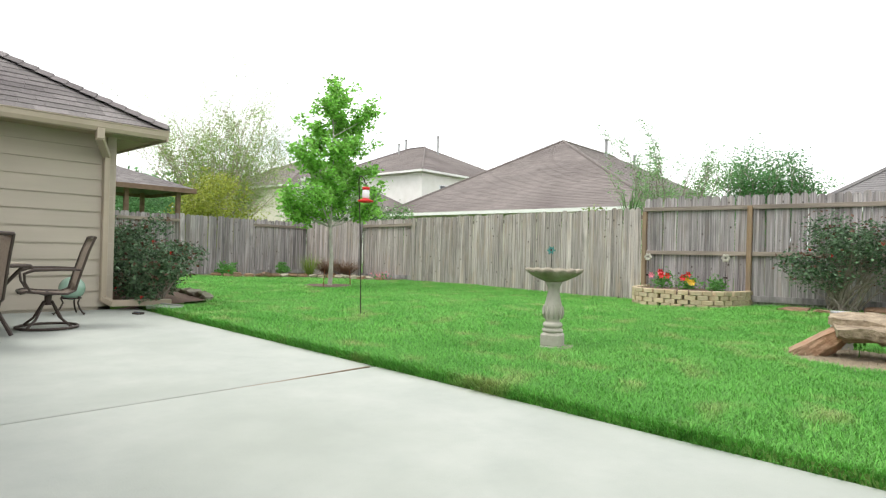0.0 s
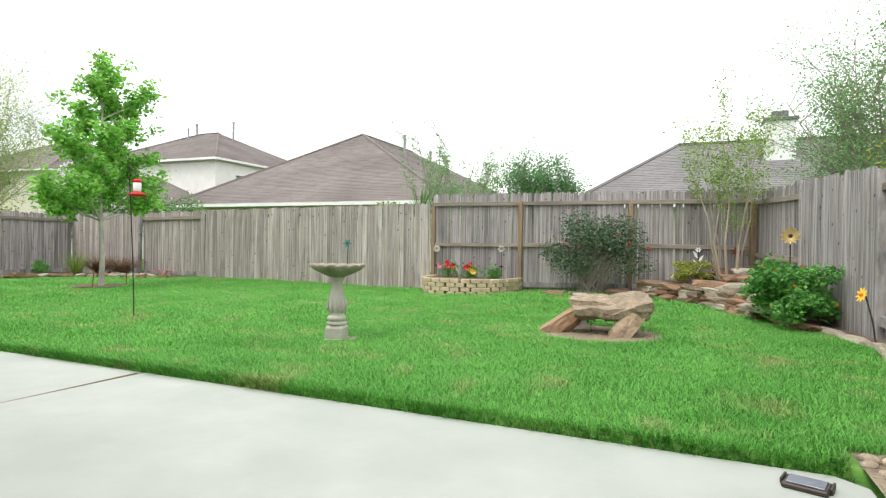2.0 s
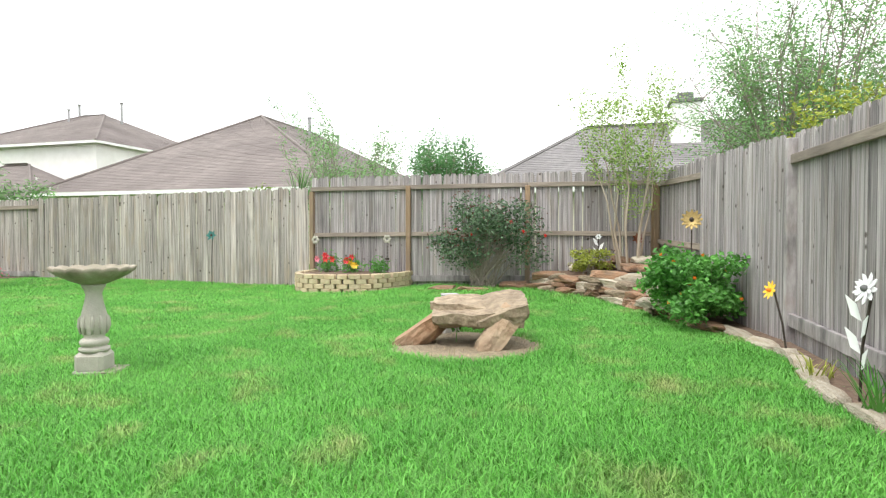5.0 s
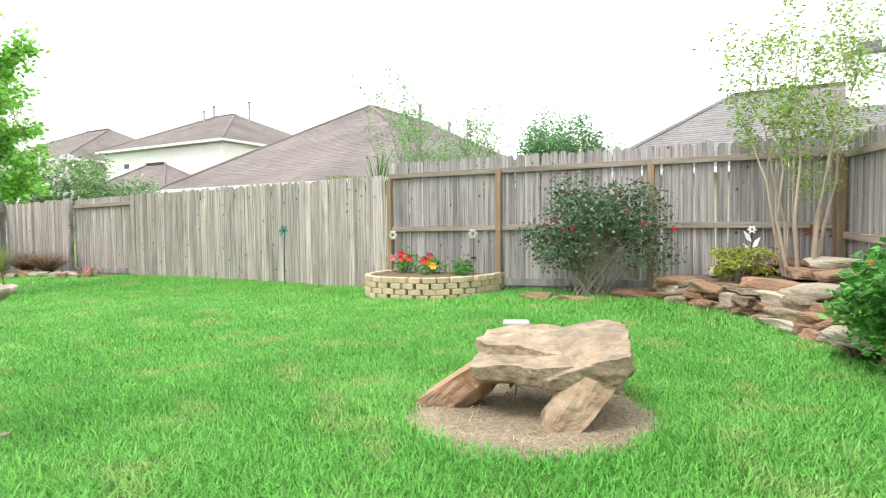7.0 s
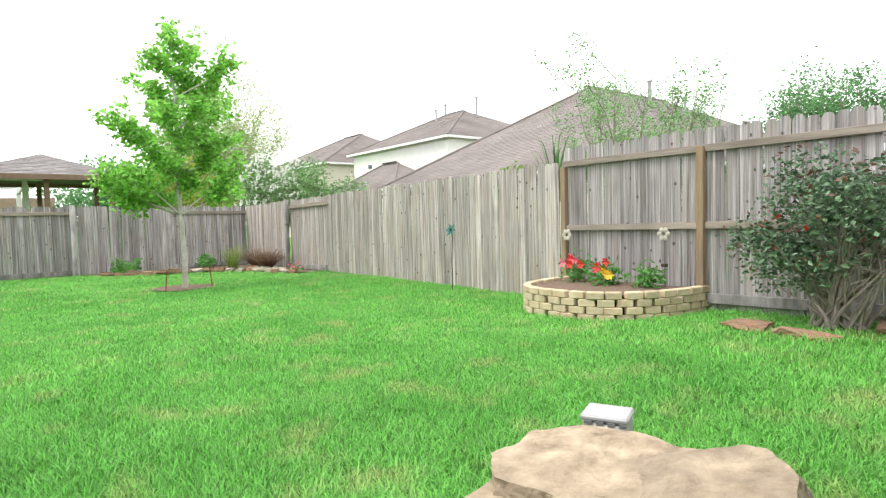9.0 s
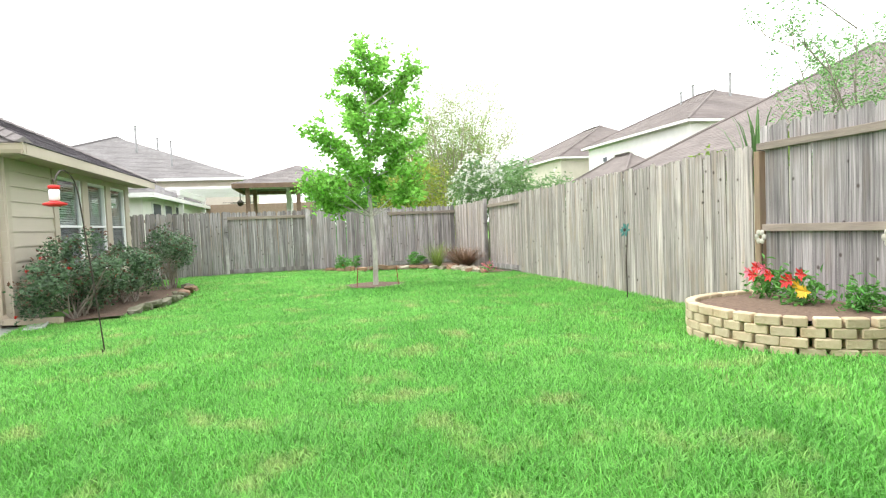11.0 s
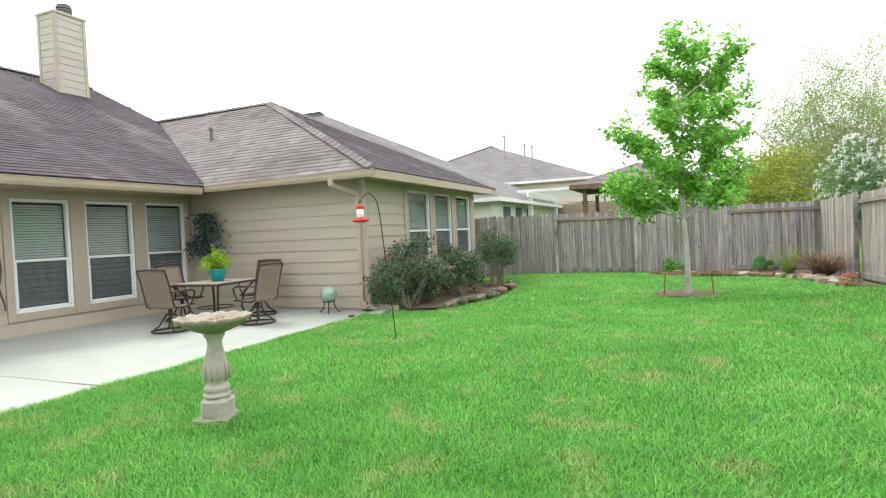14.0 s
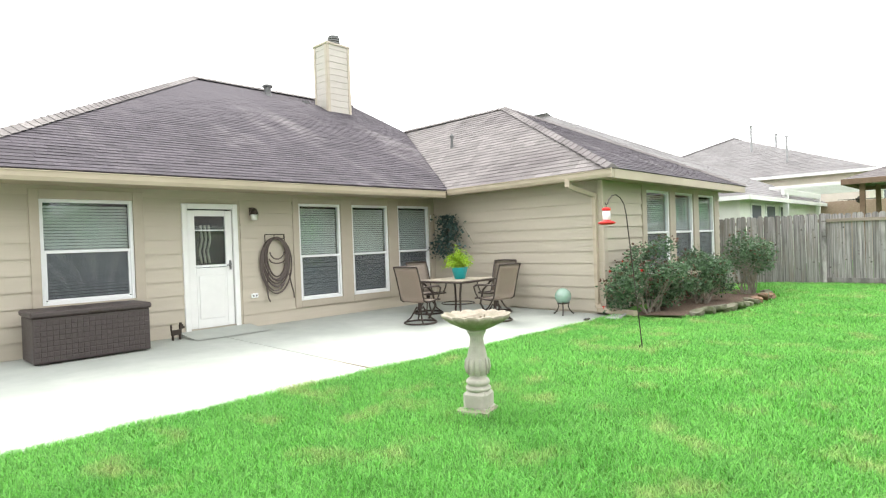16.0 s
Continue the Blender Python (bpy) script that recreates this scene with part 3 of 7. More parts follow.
def build_grass():
    rng = np.random.default_rng(5)
    def sow(x0, x1, y0, y1, density):
        n = int((x1 - x0) * (y1 - y0) * density)
        return rng.uniform(x0, x1, n), rng.uniform(y0, y1, n)
    patches = [sow(-4.5, 2, 6.4, 14.5, 7600), sow(-9.5, -4.5, 6.6, 14.5, 3600), sow(-9.5, 1.5, 14.5, 17.0, 2000), sow(-18, -9.5, 7.6, 16.9, 1700)]
    ex = rng.uniform(-9.4, 0.72, 9000)
    patches.append((ex, patio_edge(ex) + 0.006 + rng.exponential(0.05, len(ex))))
    x = np.concatenate([p[0] for p in patches])
    y = np.concatenate([p[1] for p in patches])
    edge = patio_edge(x) + 0.005
    back = np.where(x > -5.7, 16.93, 16.93 - 0.047 * (-5.7 - x))
    keep = (y > edge) & (y < back) & (x < bed_right(y) - 0.02) & (x > -17.2)
    keep &= ~((x < -9.3) & (y < 9.2 + 0.25 * np.sin(x * 2.1)) & (x > -13.6)) & ~((x <= -13.6) & (y < 7.7))
    ring = ((x - DIRT[0]) / DIRT[2]) ** 2 + ((y - DIRT[1]) / DIRT[3]) ** 2
    keep &= ring + rng.normal(size=len(x)) * 0.13 > 1
    keep &= (x - TREE[0]) ** 2 + (y - TREE[1]) ** 2 > 0.3 + rng.normal(size=len(x)) * 0.05
    keep &= ~((x > 0.70) & (y < 7.88))
    keep &= ~((x < -13.0) & (y > 15.6) & (x > -17.4) & (y - 15.6 > 0.9 * np.sin((x + 12.6) * 0.75) * 0 + 0.15))
    keep &= (abs((x + 4.52) / 1.11) ** 2.4 + abs((y - 17.0) / 1.52) ** 2.4) > 1
    x, y = x[keep], y[keep]
    n = len(x)
    z = ground_z(x, y)
    tuft = np.sin(x * 3.1 + np.cos(y * 2.3) * 2) * np.cos(y * 2.7 + np.sin(x * 1.9) * 2)
    h = rng.uniform(0.03, 0.068, n) * (1 + 0.22 * tuft)
    w = rng.uniform(0.0022, 0.0043, n) * np.where((x < -9.5), 1.7, np.where((x < -4.5) | (y > 14.5), 1.3, 1.0))
    ang = rng.uniform(0, 2 * math.pi, n)
    fringe = y < patio_edge(x) + 0.07
    ang = np.where(fringe, -math.pi / 2 + rng.normal(size=n) * 0.7, ang)
    lean = rng.uniform(0.4, 1.3, n) * h * np.where(fringe, 1.5, 1.0)
    dx, dy = np.cos(ang), np.sin(ang)
    base = np.stack([x, y, z], 1)
    side = np.stack([-dy, dx, np.zeros(n)], 1) * w[:, None]
    fwd = np.stack([dx, dy, np.zeros(n)], 1)
    up = np.array([0, 0, 1.0])
    mid = base + fwd * (lean * 0.35)[:, None] + up * (h * 0.66)[:, None]
    tip = base + fwd * lean[:, None] + up * (h * 0.95)[:, None]
    v = np.stack([base - side, base + side, mid + side * 0.8, mid - side * 0.8, tip], 1).reshape(-1, 3)
    k = np.arange(n) * 5
    quad = np.stack([k, k + 1, k + 2, k + 3], 1)
    tri = np.stack([k + 3, k + 2, k + 4], 1)
    loops = np.concatenate([quad, tri], 1).reshape(-1)
    me = bpy.data.meshes.new("lawn_grass")
    me.vertices.add(n * 5)
    me.vertices.foreach_set("co", v.reshape(-1))
    me.loops.add(n * 7)
    me.loops.foreach_set("vertex_index", loops.astype(np.int32))
    me.polygons.add(n * 2)
    me.polygons.foreach_set("loop_start", np.stack([np.arange(n) * 7, np.arange(n) * 7 + 4], 1).reshape(-1).astype(np.int32))
    me.update(calc_edges=True)
    me.materials.append(M["grass"])
    ob = new("lawn_grass", me)
    tagged(ob, "thick bright green mown lawn with a few dry tufts", "grass", kind="stuff")


build_grass()


def build_patio():
    root = thing("patio", "pale grey broom-finished concrete patio slab with a cracked joint", "patio", kind="structure")
    joint = -4.08
    for x0, x1 in ((PATIO_X0 - 0.0, joint - 0.008), (joint + 0.008, PATIO_X1)):
        bm = bmesh.new()
        y0 = 3.05
        cut = 0.12 if x1 == PATIO_X1 else 0.0
        ring = [(x0, y0), (x1, y0), (x1, patio_edge(x1) - cut), (x1 - cut, patio_edge(x1)), (x0, patio_edge(x0))]
        if not cut:
            ring.pop(3)
        low = [bm.verts.new((a, b, -0.16)) for a, b in ring]
        top = [bm.verts.new((a, b, patio_z(b))) for a, b in ring]
        bm.faces.new(low[::-1])
        f = bm.faces.new(top)
        n = len(ring)
        for i in range(n):
            bm.faces.new((low[i], low[(i + 1) % n], top[(i + 1) % n], top[i]))
        bmesh.ops.bevel(bm, geom=list(f.edges), offset=0.012, segments=2, affect="EDGES", profile=0.5)
        part("slab", bm, "concrete", root)
    part("joint", B((joint, 5.37, -0.095), (0.016, 4.55, 0.1)), "joint", root)
    bm = bmesh.new()
    side = [bm.verts.new(p) for p in ((-4.85, 3.06, 0.0), (-4.85, 3.06, 0.07), (-4.85, 3.75, 0.004), (-3.6, 3.06, 0.0), (-3.6, 3.06, 0.07), (-3.6, 3.75, 0.004))]
    for ix in ((0, 1, 2), (3, 5, 4), (1, 4, 5, 2), (0, 3, 4, 1), (0, 2, 5, 3)):
        bm.faces.new([side[i] for i in ix])
    part("threshold_ramp", bm, "concrete", root, "low concrete ramp before the door")


build_patio()


# ---- fences ----
def fence(name, label, p0, p1, top0, top1, panels, side, posts, rail_z=(0.1, 0.52, 0.93), seed=0, base_off=0.0, board="picket"):
    """A picket fence from p0 to p1. panels: (from, to, front): front pickets hide the rails. side: +1 when the yard lies to the left of the way."""
    rng = np.random.default_rng(seed)
    p0, p1 = Vector((*p0, 0)), Vector((*p1, 0))
    L = (p1 - p0).length
    ang = math.atan2((p1 - p0).y, (p1 - p0).x)
    root = thing(name, label, "fence", Matrix.Translation(p0) @ Matrix.Rotation(ang, 4, "Z"), kind="structure")
    def at(s):
        p = p0.lerp(p1, s / L)
        return gz(p.x, p.y) + base_off, top0 + (top1 - top0) * s / L
    unit = None
    shape = [(-0.5, 0), (0.5, 0), (0.5, 0.975), (0.27, 1.0), (-0.27, 1.0), (-0.5, 0.975)]
    for s0, s1, front, drop in panels:
        count = max(1, round((s1 - s0) / 0.14))
        cuts = [s0 + (s1 - s0) * (k + (rng.uniform(-0.05, 0.05) if 0 < k < count else 0)) / count for k in range(count + 1)]
        off = side * (0.03 if front else -0.045)
        for s, after in zip(cuts, cuts[1:]):
            w = after - s
            b, t = at(s + w / 2)
            t += rng.normal() * 0.014 - drop
            if unit is None:
                bm = bmesh.new()
                f = [bm.verts.new((x, -0.5, z)) for x, z in shape]
                g = [bm.verts.new((x, 0.5, z)) for x, z in shape]
                bm.faces.new(f)
                bm.faces.new(g[::-1])
                for i in range(6):
                    bm.faces.new((f[i], g[i], g[(i + 1) % 6], f[(i + 1) % 6]))
                unit = part("picket", bm, board, root)
                ob = unit
            else:
                ob = share("picket", unit, root, Matrix())
            ob.matrix_basis = Matrix.Translation((s + w / 2, off + rng.normal() * 0.002, b - 0.02)) @ Matrix.Rotation(rng.normal() * 0.006, 4, "Y") @ Matrix.Diagonal((w - rng.uniform(0.002, 0.007), 0.017, t - b + 0.02, 1))
        for k, rz in enumerate(rail_z):
            if rz is None:
                continue
            (b0, t0), (b1, t1) = at(s0), at(s1)
            z0, z1 = b0 + (t0 - drop - b0) * rz, b1 + (t1 - drop - b1) * rz
            d = Vector((s1 - s0, 0, z1 - z0))
            ry = -math.atan2(d.z, d.x)
            ro = side * (-0.01 if front else 0.0)
            part("rail", B((0, 0, 0), (d.length - 0.004, 0.04, 0.085 if k else 0.12), 0.004), "rail" if k else "picket", root).matrix_basis = Matrix.Translation(((s0 + s1) / 2, ro, (z0 + z1) / 2)) @ Matrix.Rotation(ry, 4, "Y")
    for s, off, dz in posts:
        b, t = at(s)
        part("post", B((0, 0, 0), (0.09, 0.09, t + dz - b + 0.1), 0.006), "post" if seed in (1, 4) else "picket", root).matrix_basis = Matrix.Translation((s, off * side, (b + t + dz) / 2 - 0.05))
    return root


LR = (0.06, None, 0.9)
TALL = (0.07, 0.47, 0.89)
fence("wooden_fence", "tall weathered grey picket fence showing its rails and posts", (-5.7, 17.0), (1.12, 17.0), 2.23, 2.20,
      [(0.0, 2.17, False, 0), (2.17, 4.53, False, 0), (4.53, 6.80, False, 0)], -1, [(0.03, 0.0, -0.3), (2.17, 0.03, -0.22), (4.53, 0.0, -0.25), (6.76, 0.03, -0.25)], TALL, 1)
fence("wooden_fence", "weathered grey picket fence with boards facing the lawn and one recessed panel", (-17.68, 16.44), (-5.72, 17.0), 1.78, 2.02,
      [(0.0, 2.84, True, 0), (2.84, 5.04, False, 0.0), (5.04, 11.96, True, 0)], -1, [(2.82, 0.06, 0.02), (5.09, -0.05, -0.1)], LR, 2, board="picket_brown")
fence("wooden_fence", "weathered grey picket fence with alternating recessed panels", (-16.95, 4.9), (-17.65, 16.42), 1.80, 1.78,
      [(0.0, 2.2, False, 0), (2.2, 4.72, True, 0), (4.72, 6.93, False, 0), (6.93, 9.35, True, 0), (9.35, 11.52, False, 0)], -1, [(4.70, 0.06, 0.0), (6.95, 0.06, 0.03), (9.37, -0.05, -0.1)], LR, 3)
fence("wooden_fence", "weathered brown picket fence with a recessed panel by the corner", (1.12, 17.0), (1.92, 12.2), 2.16, 1.98,
      [(0.0, 2.43, False, 0), (2.43, 4.86, True, 0)], -1, [(0.06, 0.03, -0.25)], (0.22, 0.42, 0.89), 4)
fence("wooden_fence", "weathered grey-brown picket fence with a recessed panel and rails", (1.92, 12.19), (2.0, 2.9), 1.97, 1.72,
      [(0.0, 3.15, False, 0), (3.15, 5.6, True, 0), (5.6, 9.29, False, 0)], -1, [(0.05, 0.0, -0.04), (3.2, 0.05, 0.02), (5.65, 0.0, -0.04)], (0.13, None, 0.88), 5)


# ---- the house ----
WALL_Y, WING_X, WING_Y, EAVE = 3.05, -9.68, 7.47, 2.55


def wall_mesh(length, height, thick, holes):
    """A wall along x from 0, its face at y = 0, with openings (x0, x1, z0, z1)."""
    bm = bmesh.new()
    xs = sorted({0.0, length, *[h[0] for h in holes], *[h[1] for h in holes]})
    for a, b in zip(xs, xs[1:]):
        spans, z = [], -0.15
        for h in sorted([h for h in holes if h[0] <= a + 1e-6 and h[1] >= b - 1e-6], key=lambda h: h[2]):
            spans.append((z, h[2]))
            z = h[3]
        spans.append((z, height))
        for z0, z1 in spans:
            if z1 - z0 > 0.001:
                box(bm, ((a + b) / 2, -thick / 2, (z0 + z1) / 2), (b - a, thick, z1 - z0))
    return bm


def siding(root, length, height, holes, course=0.228, start=0.0):
    """Lap boards up a wall, cut at the openings."""
    z = start
    while z < height - 0.02:
        zt = min(z + course, height)
        cuts = [(h[0], h[1]) for h in holes if min(zt, h[3]) - max(z, h[2]) > 0.5 * (zt - z)]
        x = 0.0
        for a, b in sorted(cuts) + [(length, length)]:
            if a - x > 0.02:
                bm = bmesh.new()
                v = [bm.verts.new(p) for p in ((x, 0.001, z), (x, 0.028, z), (x, 0.006, zt + 0.002), (x, 0.001, zt + 0.002), (a, 0.001, z), (a, 0.028, z), (a, 0.006, zt + 0.002), (a, 0.001, zt + 0.002))]
                for ix in ((0, 1, 2, 3), (7, 6, 5, 4), (1, 5, 6, 2), (0, 4, 5, 1), (3, 2, 6, 7), (0, 3, 7, 4)):
                    bm.faces.new([v[i] for i in ix])
                part("board", bm, "siding", root)
            x = max(x, b)
        z = zt


def house_wall(name, label, origin, rz, length, height, holes, trims=(), course=0.228):
    root = thing(name, label, "wall", Matrix.Translation(origin) @ Matrix.Rotation(rz, 4, "Z"), kind="structure")
    part("wall_core", wall_mesh(length, height, 0.16, holes), "siding", root)
    siding(root, length, height, [(a, b, c, d) for a, b, c, d in (list(trims) or holes)], course)
    return root


# openings on the back wall, measured along it from the wing towards the garden gate side
def bx(x):
    return x - WING_X


BACK_LEN = bx(-0.75)
WINS = [(-9.48, -8.48, 0.38, 2.26), (-8.20, -7.20, 0.37, 2.25), (-6.92, -5.93, 0.37, 2.25), (-2.97, -1.74, 0.70, 2.22)]
DOOR = (-4.60, -3.79, 0.09, 2.15)
back_holes = [(bx(a), bx(b), c, d) for a, b, c, d in WINS] + [(bx(DOOR[0]), bx(DOOR[1]), DOOR[2], DOOR[3])]
back_trims = [(bx(-9.60), bx(-5.80), 0.24, 2.36), (bx(-3.12), bx(-1.62), 0.60, 2.36), (bx(-4.74), bx(-3.72), -0.1, 2.24)]
# the wall's local x must run so that +y is outwards: the plain direction along +x has +y outwards already
house_wall("wall_back", "beige fibre-cement lap siding wall under the eave", (WING_X, WALL_Y, 0), 0, BACK_LEN, EAVE, back_holes, back_trims)
wing_len = WING_Y - WALL_Y
house_wall("wall_wing_side", "beige fibre-cement lap siding wall of the wing", (WING_X, WING_Y, 0), -math.pi / 2, wing_len, EAVE, [])
BAYLEN = 6.24
BAYS = [(0.40, 1.50), (1.82, 2.92), (3.22, 4.42)]
bay_holes = [(a, b, 0.55, 2.36) for a, b in BAYS]
house_wall("wall_wing_front", "beige fibre-cement lap siding wall round three windows", (WING_X - BAYLEN, WING_Y, 0), 0, BAYLEN, EAVE, bay_holes, [(0.22, 4.62, 0.4, 2.48)])
# plain walls that close the house behind
tagged(part("wall_house_end", B((-0.83, -3.8, 1.2), (0.16, 13.5, 2.7)), "siding"), "beige side wall closing the house", "wall", kind="structure")
tagged(part("wall_front", B((-8.3, -10.6, 1.2), (15.0, 0.16, 2.7)), "siding"), "beige wall closing the far side of the house", "wall", kind="structure")
tagged(part("wall_wing_far", B((WING_X - BAYLEN + 0.08, -1.6, 1.2), (0.16, 17.8, 2.7)), "siding"), "beige side wall closing the wing", "wall", kind="structure")


def split_trim(origin_m, x0, x1, z0, z1, wins):
    root = thing("trim", "beige painted flat boards framing the windows", "trim", origin_m, kind="structure")
    def board(a, b, c, d):
        part("board", B(((a + b) / 2, 0.022, (c + d) / 2), (b - a, 0.042, d - c), 0.004), "trim", root)
    edge = [x0]
    for w in sorted(wins):
        edge += [w[0], w[1]]
    edge.append(x1)
    for i in range(0, len(edge), 2):
        board(edge[i], edge[i + 1] - 0.001, z0, z1)
    for a, b, c, d in wins:
        board(a + 0.001, b - 0.002, z0, c)
        board(a + 0.001, b - 0.002, d, z1)


BACK_M, BAY_M = pose(WING_X, WALL_Y, 0), pose(WING_X - BAYLEN, WING_Y, 0)
split_trim(BACK_M, *back_trims[0], [h for h in back_holes[:3]])
split_trim(BACK_M, *back_trims[1], [back_holes[3]])
split_trim(BAY_M, 0.22, 4.62, 0.4, 2.48, bay_holes)


def window(name, label, m, w, z0, z1, mid=0.47, blind_gap=0.0, lower_screen=True, seed=0):
    """A single-hung window in an opening from x = 0 to w: frame, sashes, panes, insect screen, slatted blind,
    near-black box as unlit interior.
    """
    root = thing(name, label, "window", m, kind="structure")
    h = z1 - z0
    zm = z0 + h * mid
    fr = bmesh.new()
    t = 0.05
    for c, s in (((t / 2, -0.03, (z0 + z1) / 2), (t, 0.08, h)), ((w - t / 2, -0.03, (z0 + z1) / 2), (t, 0.08, h)), ((w / 2, -0.03, z1 - t / 2), (w - 2 * t, 0.08, t)), ((w / 2, -0.03, z0 + t / 2), (w - 2 * t, 0.08, t))):
        box(fr, c, s, 0, 0.004)
    part("window_frame", fr, "vinyl", root)
    sash = bmesh.new()
    box(sash, (w / 2, -0.025, zm), (w - 2 * t, 0.06, 0.045), 0, 0.004)
    s2 = 0.03
    for x in (t + s2 / 2, w - t - s2 / 2):
        box(sash, (x, -0.03, (z0 + t + zm) / 2), (s2, 0.04, zm - z0 - t - 0.03), 0, 0.003)
    box(sash, (w / 2, -0.03, z0 + t + s2 / 2), (w - 2 * t - 2 * s2, 0.04, s2), 0, 0.003)
    part("sash", sash, "vinyl", root)
    for n, a, b, y in (("pane", zm + 0.02, z1 - t, -0.045), ("pane", z0 + t, zm - 0.02, -0.05)):
        p = part(n, B((w / 2, y, (a + b) / 2), (w - 2 * t, 0.004, b - a)), "glass", root)
        p.visible_shadow = False
    if lower_screen:
        mesh = bmesh.new()
        n = 44
        for i in range(n):
            z = z0 + t + 0.03 + (zm - z0 - t - 0.06) * i / (n - 1)
            box(mesh, (w / 2, -0.022, z), (w - 2 * t - 0.06, 0.002, 0.0095))
        part("insect_screen", mesh, "screen", root, "grey insect screen over the lower sash")
    sl = bmesh.new()
    z = z1 - t - 0.06
    while z > z0 + t + 0.02:
        box(sl, (w / 2, -0.10, z), (w - 0.10, 0.045, 0.003), rot=Matrix.Rotation(radians(-58), 4, "X"))
        z -= 0.045
    part("blind", sl, "blind", root, "pale slatted blind behind the glass")
    # added box behind the window, painted near-black for the unlit interior
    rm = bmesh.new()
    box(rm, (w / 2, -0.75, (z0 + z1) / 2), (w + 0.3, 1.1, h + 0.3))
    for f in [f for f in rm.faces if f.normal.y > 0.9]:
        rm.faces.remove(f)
    part("room_recess", rm, "unlit_dark", root)
    return root


for i, ((a, b, c, d), (wx0, wx1, _, _)) in enumerate(zip(back_holes[:4], WINS)):
    window(f"window_{i + 1}", "white vinyl single-hung window with pale slatted blinds", BACK_M @ pose(a, 0, 0), b - a, c, d, 0.455 if i < 3 else 0.50, seed=i)
for i, (a, b, c, d) in enumerate(bay_holes):
    window(f"window_{i + 5}", "white vinyl window of the wing with slatted blinds", BAY_M @ pose(a, 0, 0), b - a, c, d, 0.5, seed=9 + i)


def back_door():
    a, b, z0, z1 = DOOR
    w, h = b - a, z1 - z0
    root = thing("door_1", "white storm door with a half-height window, closed", "door", pose(a, WALL_Y, z0), kind="structure")
    fr = bmesh.new()
    for c, s in (((-0.035, 0.0, h / 2), (0.09, 0.10, h + 0.1)), ((w + 0.035, 0.0, h / 2), (0.09, 0.10, h + 0.1)), ((w / 2, 0.0, h + 0.005), (w - 0.021, 0.10, 0.09))):
        box(fr, c, s, 0, 0.006)
    part("door_frame", fr, "white_paint", root)
    leaf = bmesh.new()
    st = 0.12
    for c, s in (((0.02 + st / 2, -0.01, h / 2 - 0.03), (st, 0.045, h - 0.07)), ((w - 0.02 - st / 2, -0.01, h / 2 - 0.03), (st, 0.045, h - 0.07)), ((w / 2, -0.01, h - 0.11), (w - 0.04 - 2 * st, 0.045, 0.10)), ((w / 2, -0.01, 0.51), (w - 0.04 - 2 * st, 0.045, 1.02))):
        box(leaf, c, s, 0, 0.006)
    part("door_leaf", leaf, "white_paint", root)
    panel = bmesh.new()
    box(panel, (w / 2, 0.016, 0.52), (w - 0.36, 0.012, 0.74), 0, 0.008)
    part("door_panel", panel, "white_paint", root)
    cross = bmesh.new()
    box(cross, (w / 2, 0.0, 1.05), (w - 0.28, 0.055, 0.04), 0, 0.004)
    box(cross, (w / 2, 0.0, 1.66), (w - 0.28, 0.03, 0.018), 0, 0.003)
    part("glazing_bar", cross, "vinyl", root)
    p = part("pane", B((w / 2, -0.012, 1.5), (w - 0.28, 0.005, 0.9)), "glass", root)
    p.visible_shadow = False
    # added near-black sheet: paints the shade seen through the storm door's glass
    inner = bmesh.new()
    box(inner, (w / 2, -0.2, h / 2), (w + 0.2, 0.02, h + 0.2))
    part("inner_door", inner, "unlit_dark", root)
    bars = bmesh.new()
    for x in (0.36, 0.43, 0.50):
        tube(bars, [(x, -0.15, 1.1), (x + 0.03, -0.15, 1.3), (x - 0.02, -0.15, 1.5), (x, -0.15, 1.75)], 0.02, 6)
    part("hanging_ornament", bars, "cast_stone", root, "pale ornament hanging behind the glass")
    hd = bmesh.new()
    box(hd, (0.075, 0.03, 1.05), (0.035, 0.02, 0.16), 0, 0.005)
    tube(hd, [(0.075, 0.03, 1.05), (0.075, 0.07, 1.05), (0.16, 0.075, 1.05)], 0.011, 8)
    part("door_handle", hd, "lead", root, "grey metal lever handle")


back_door()


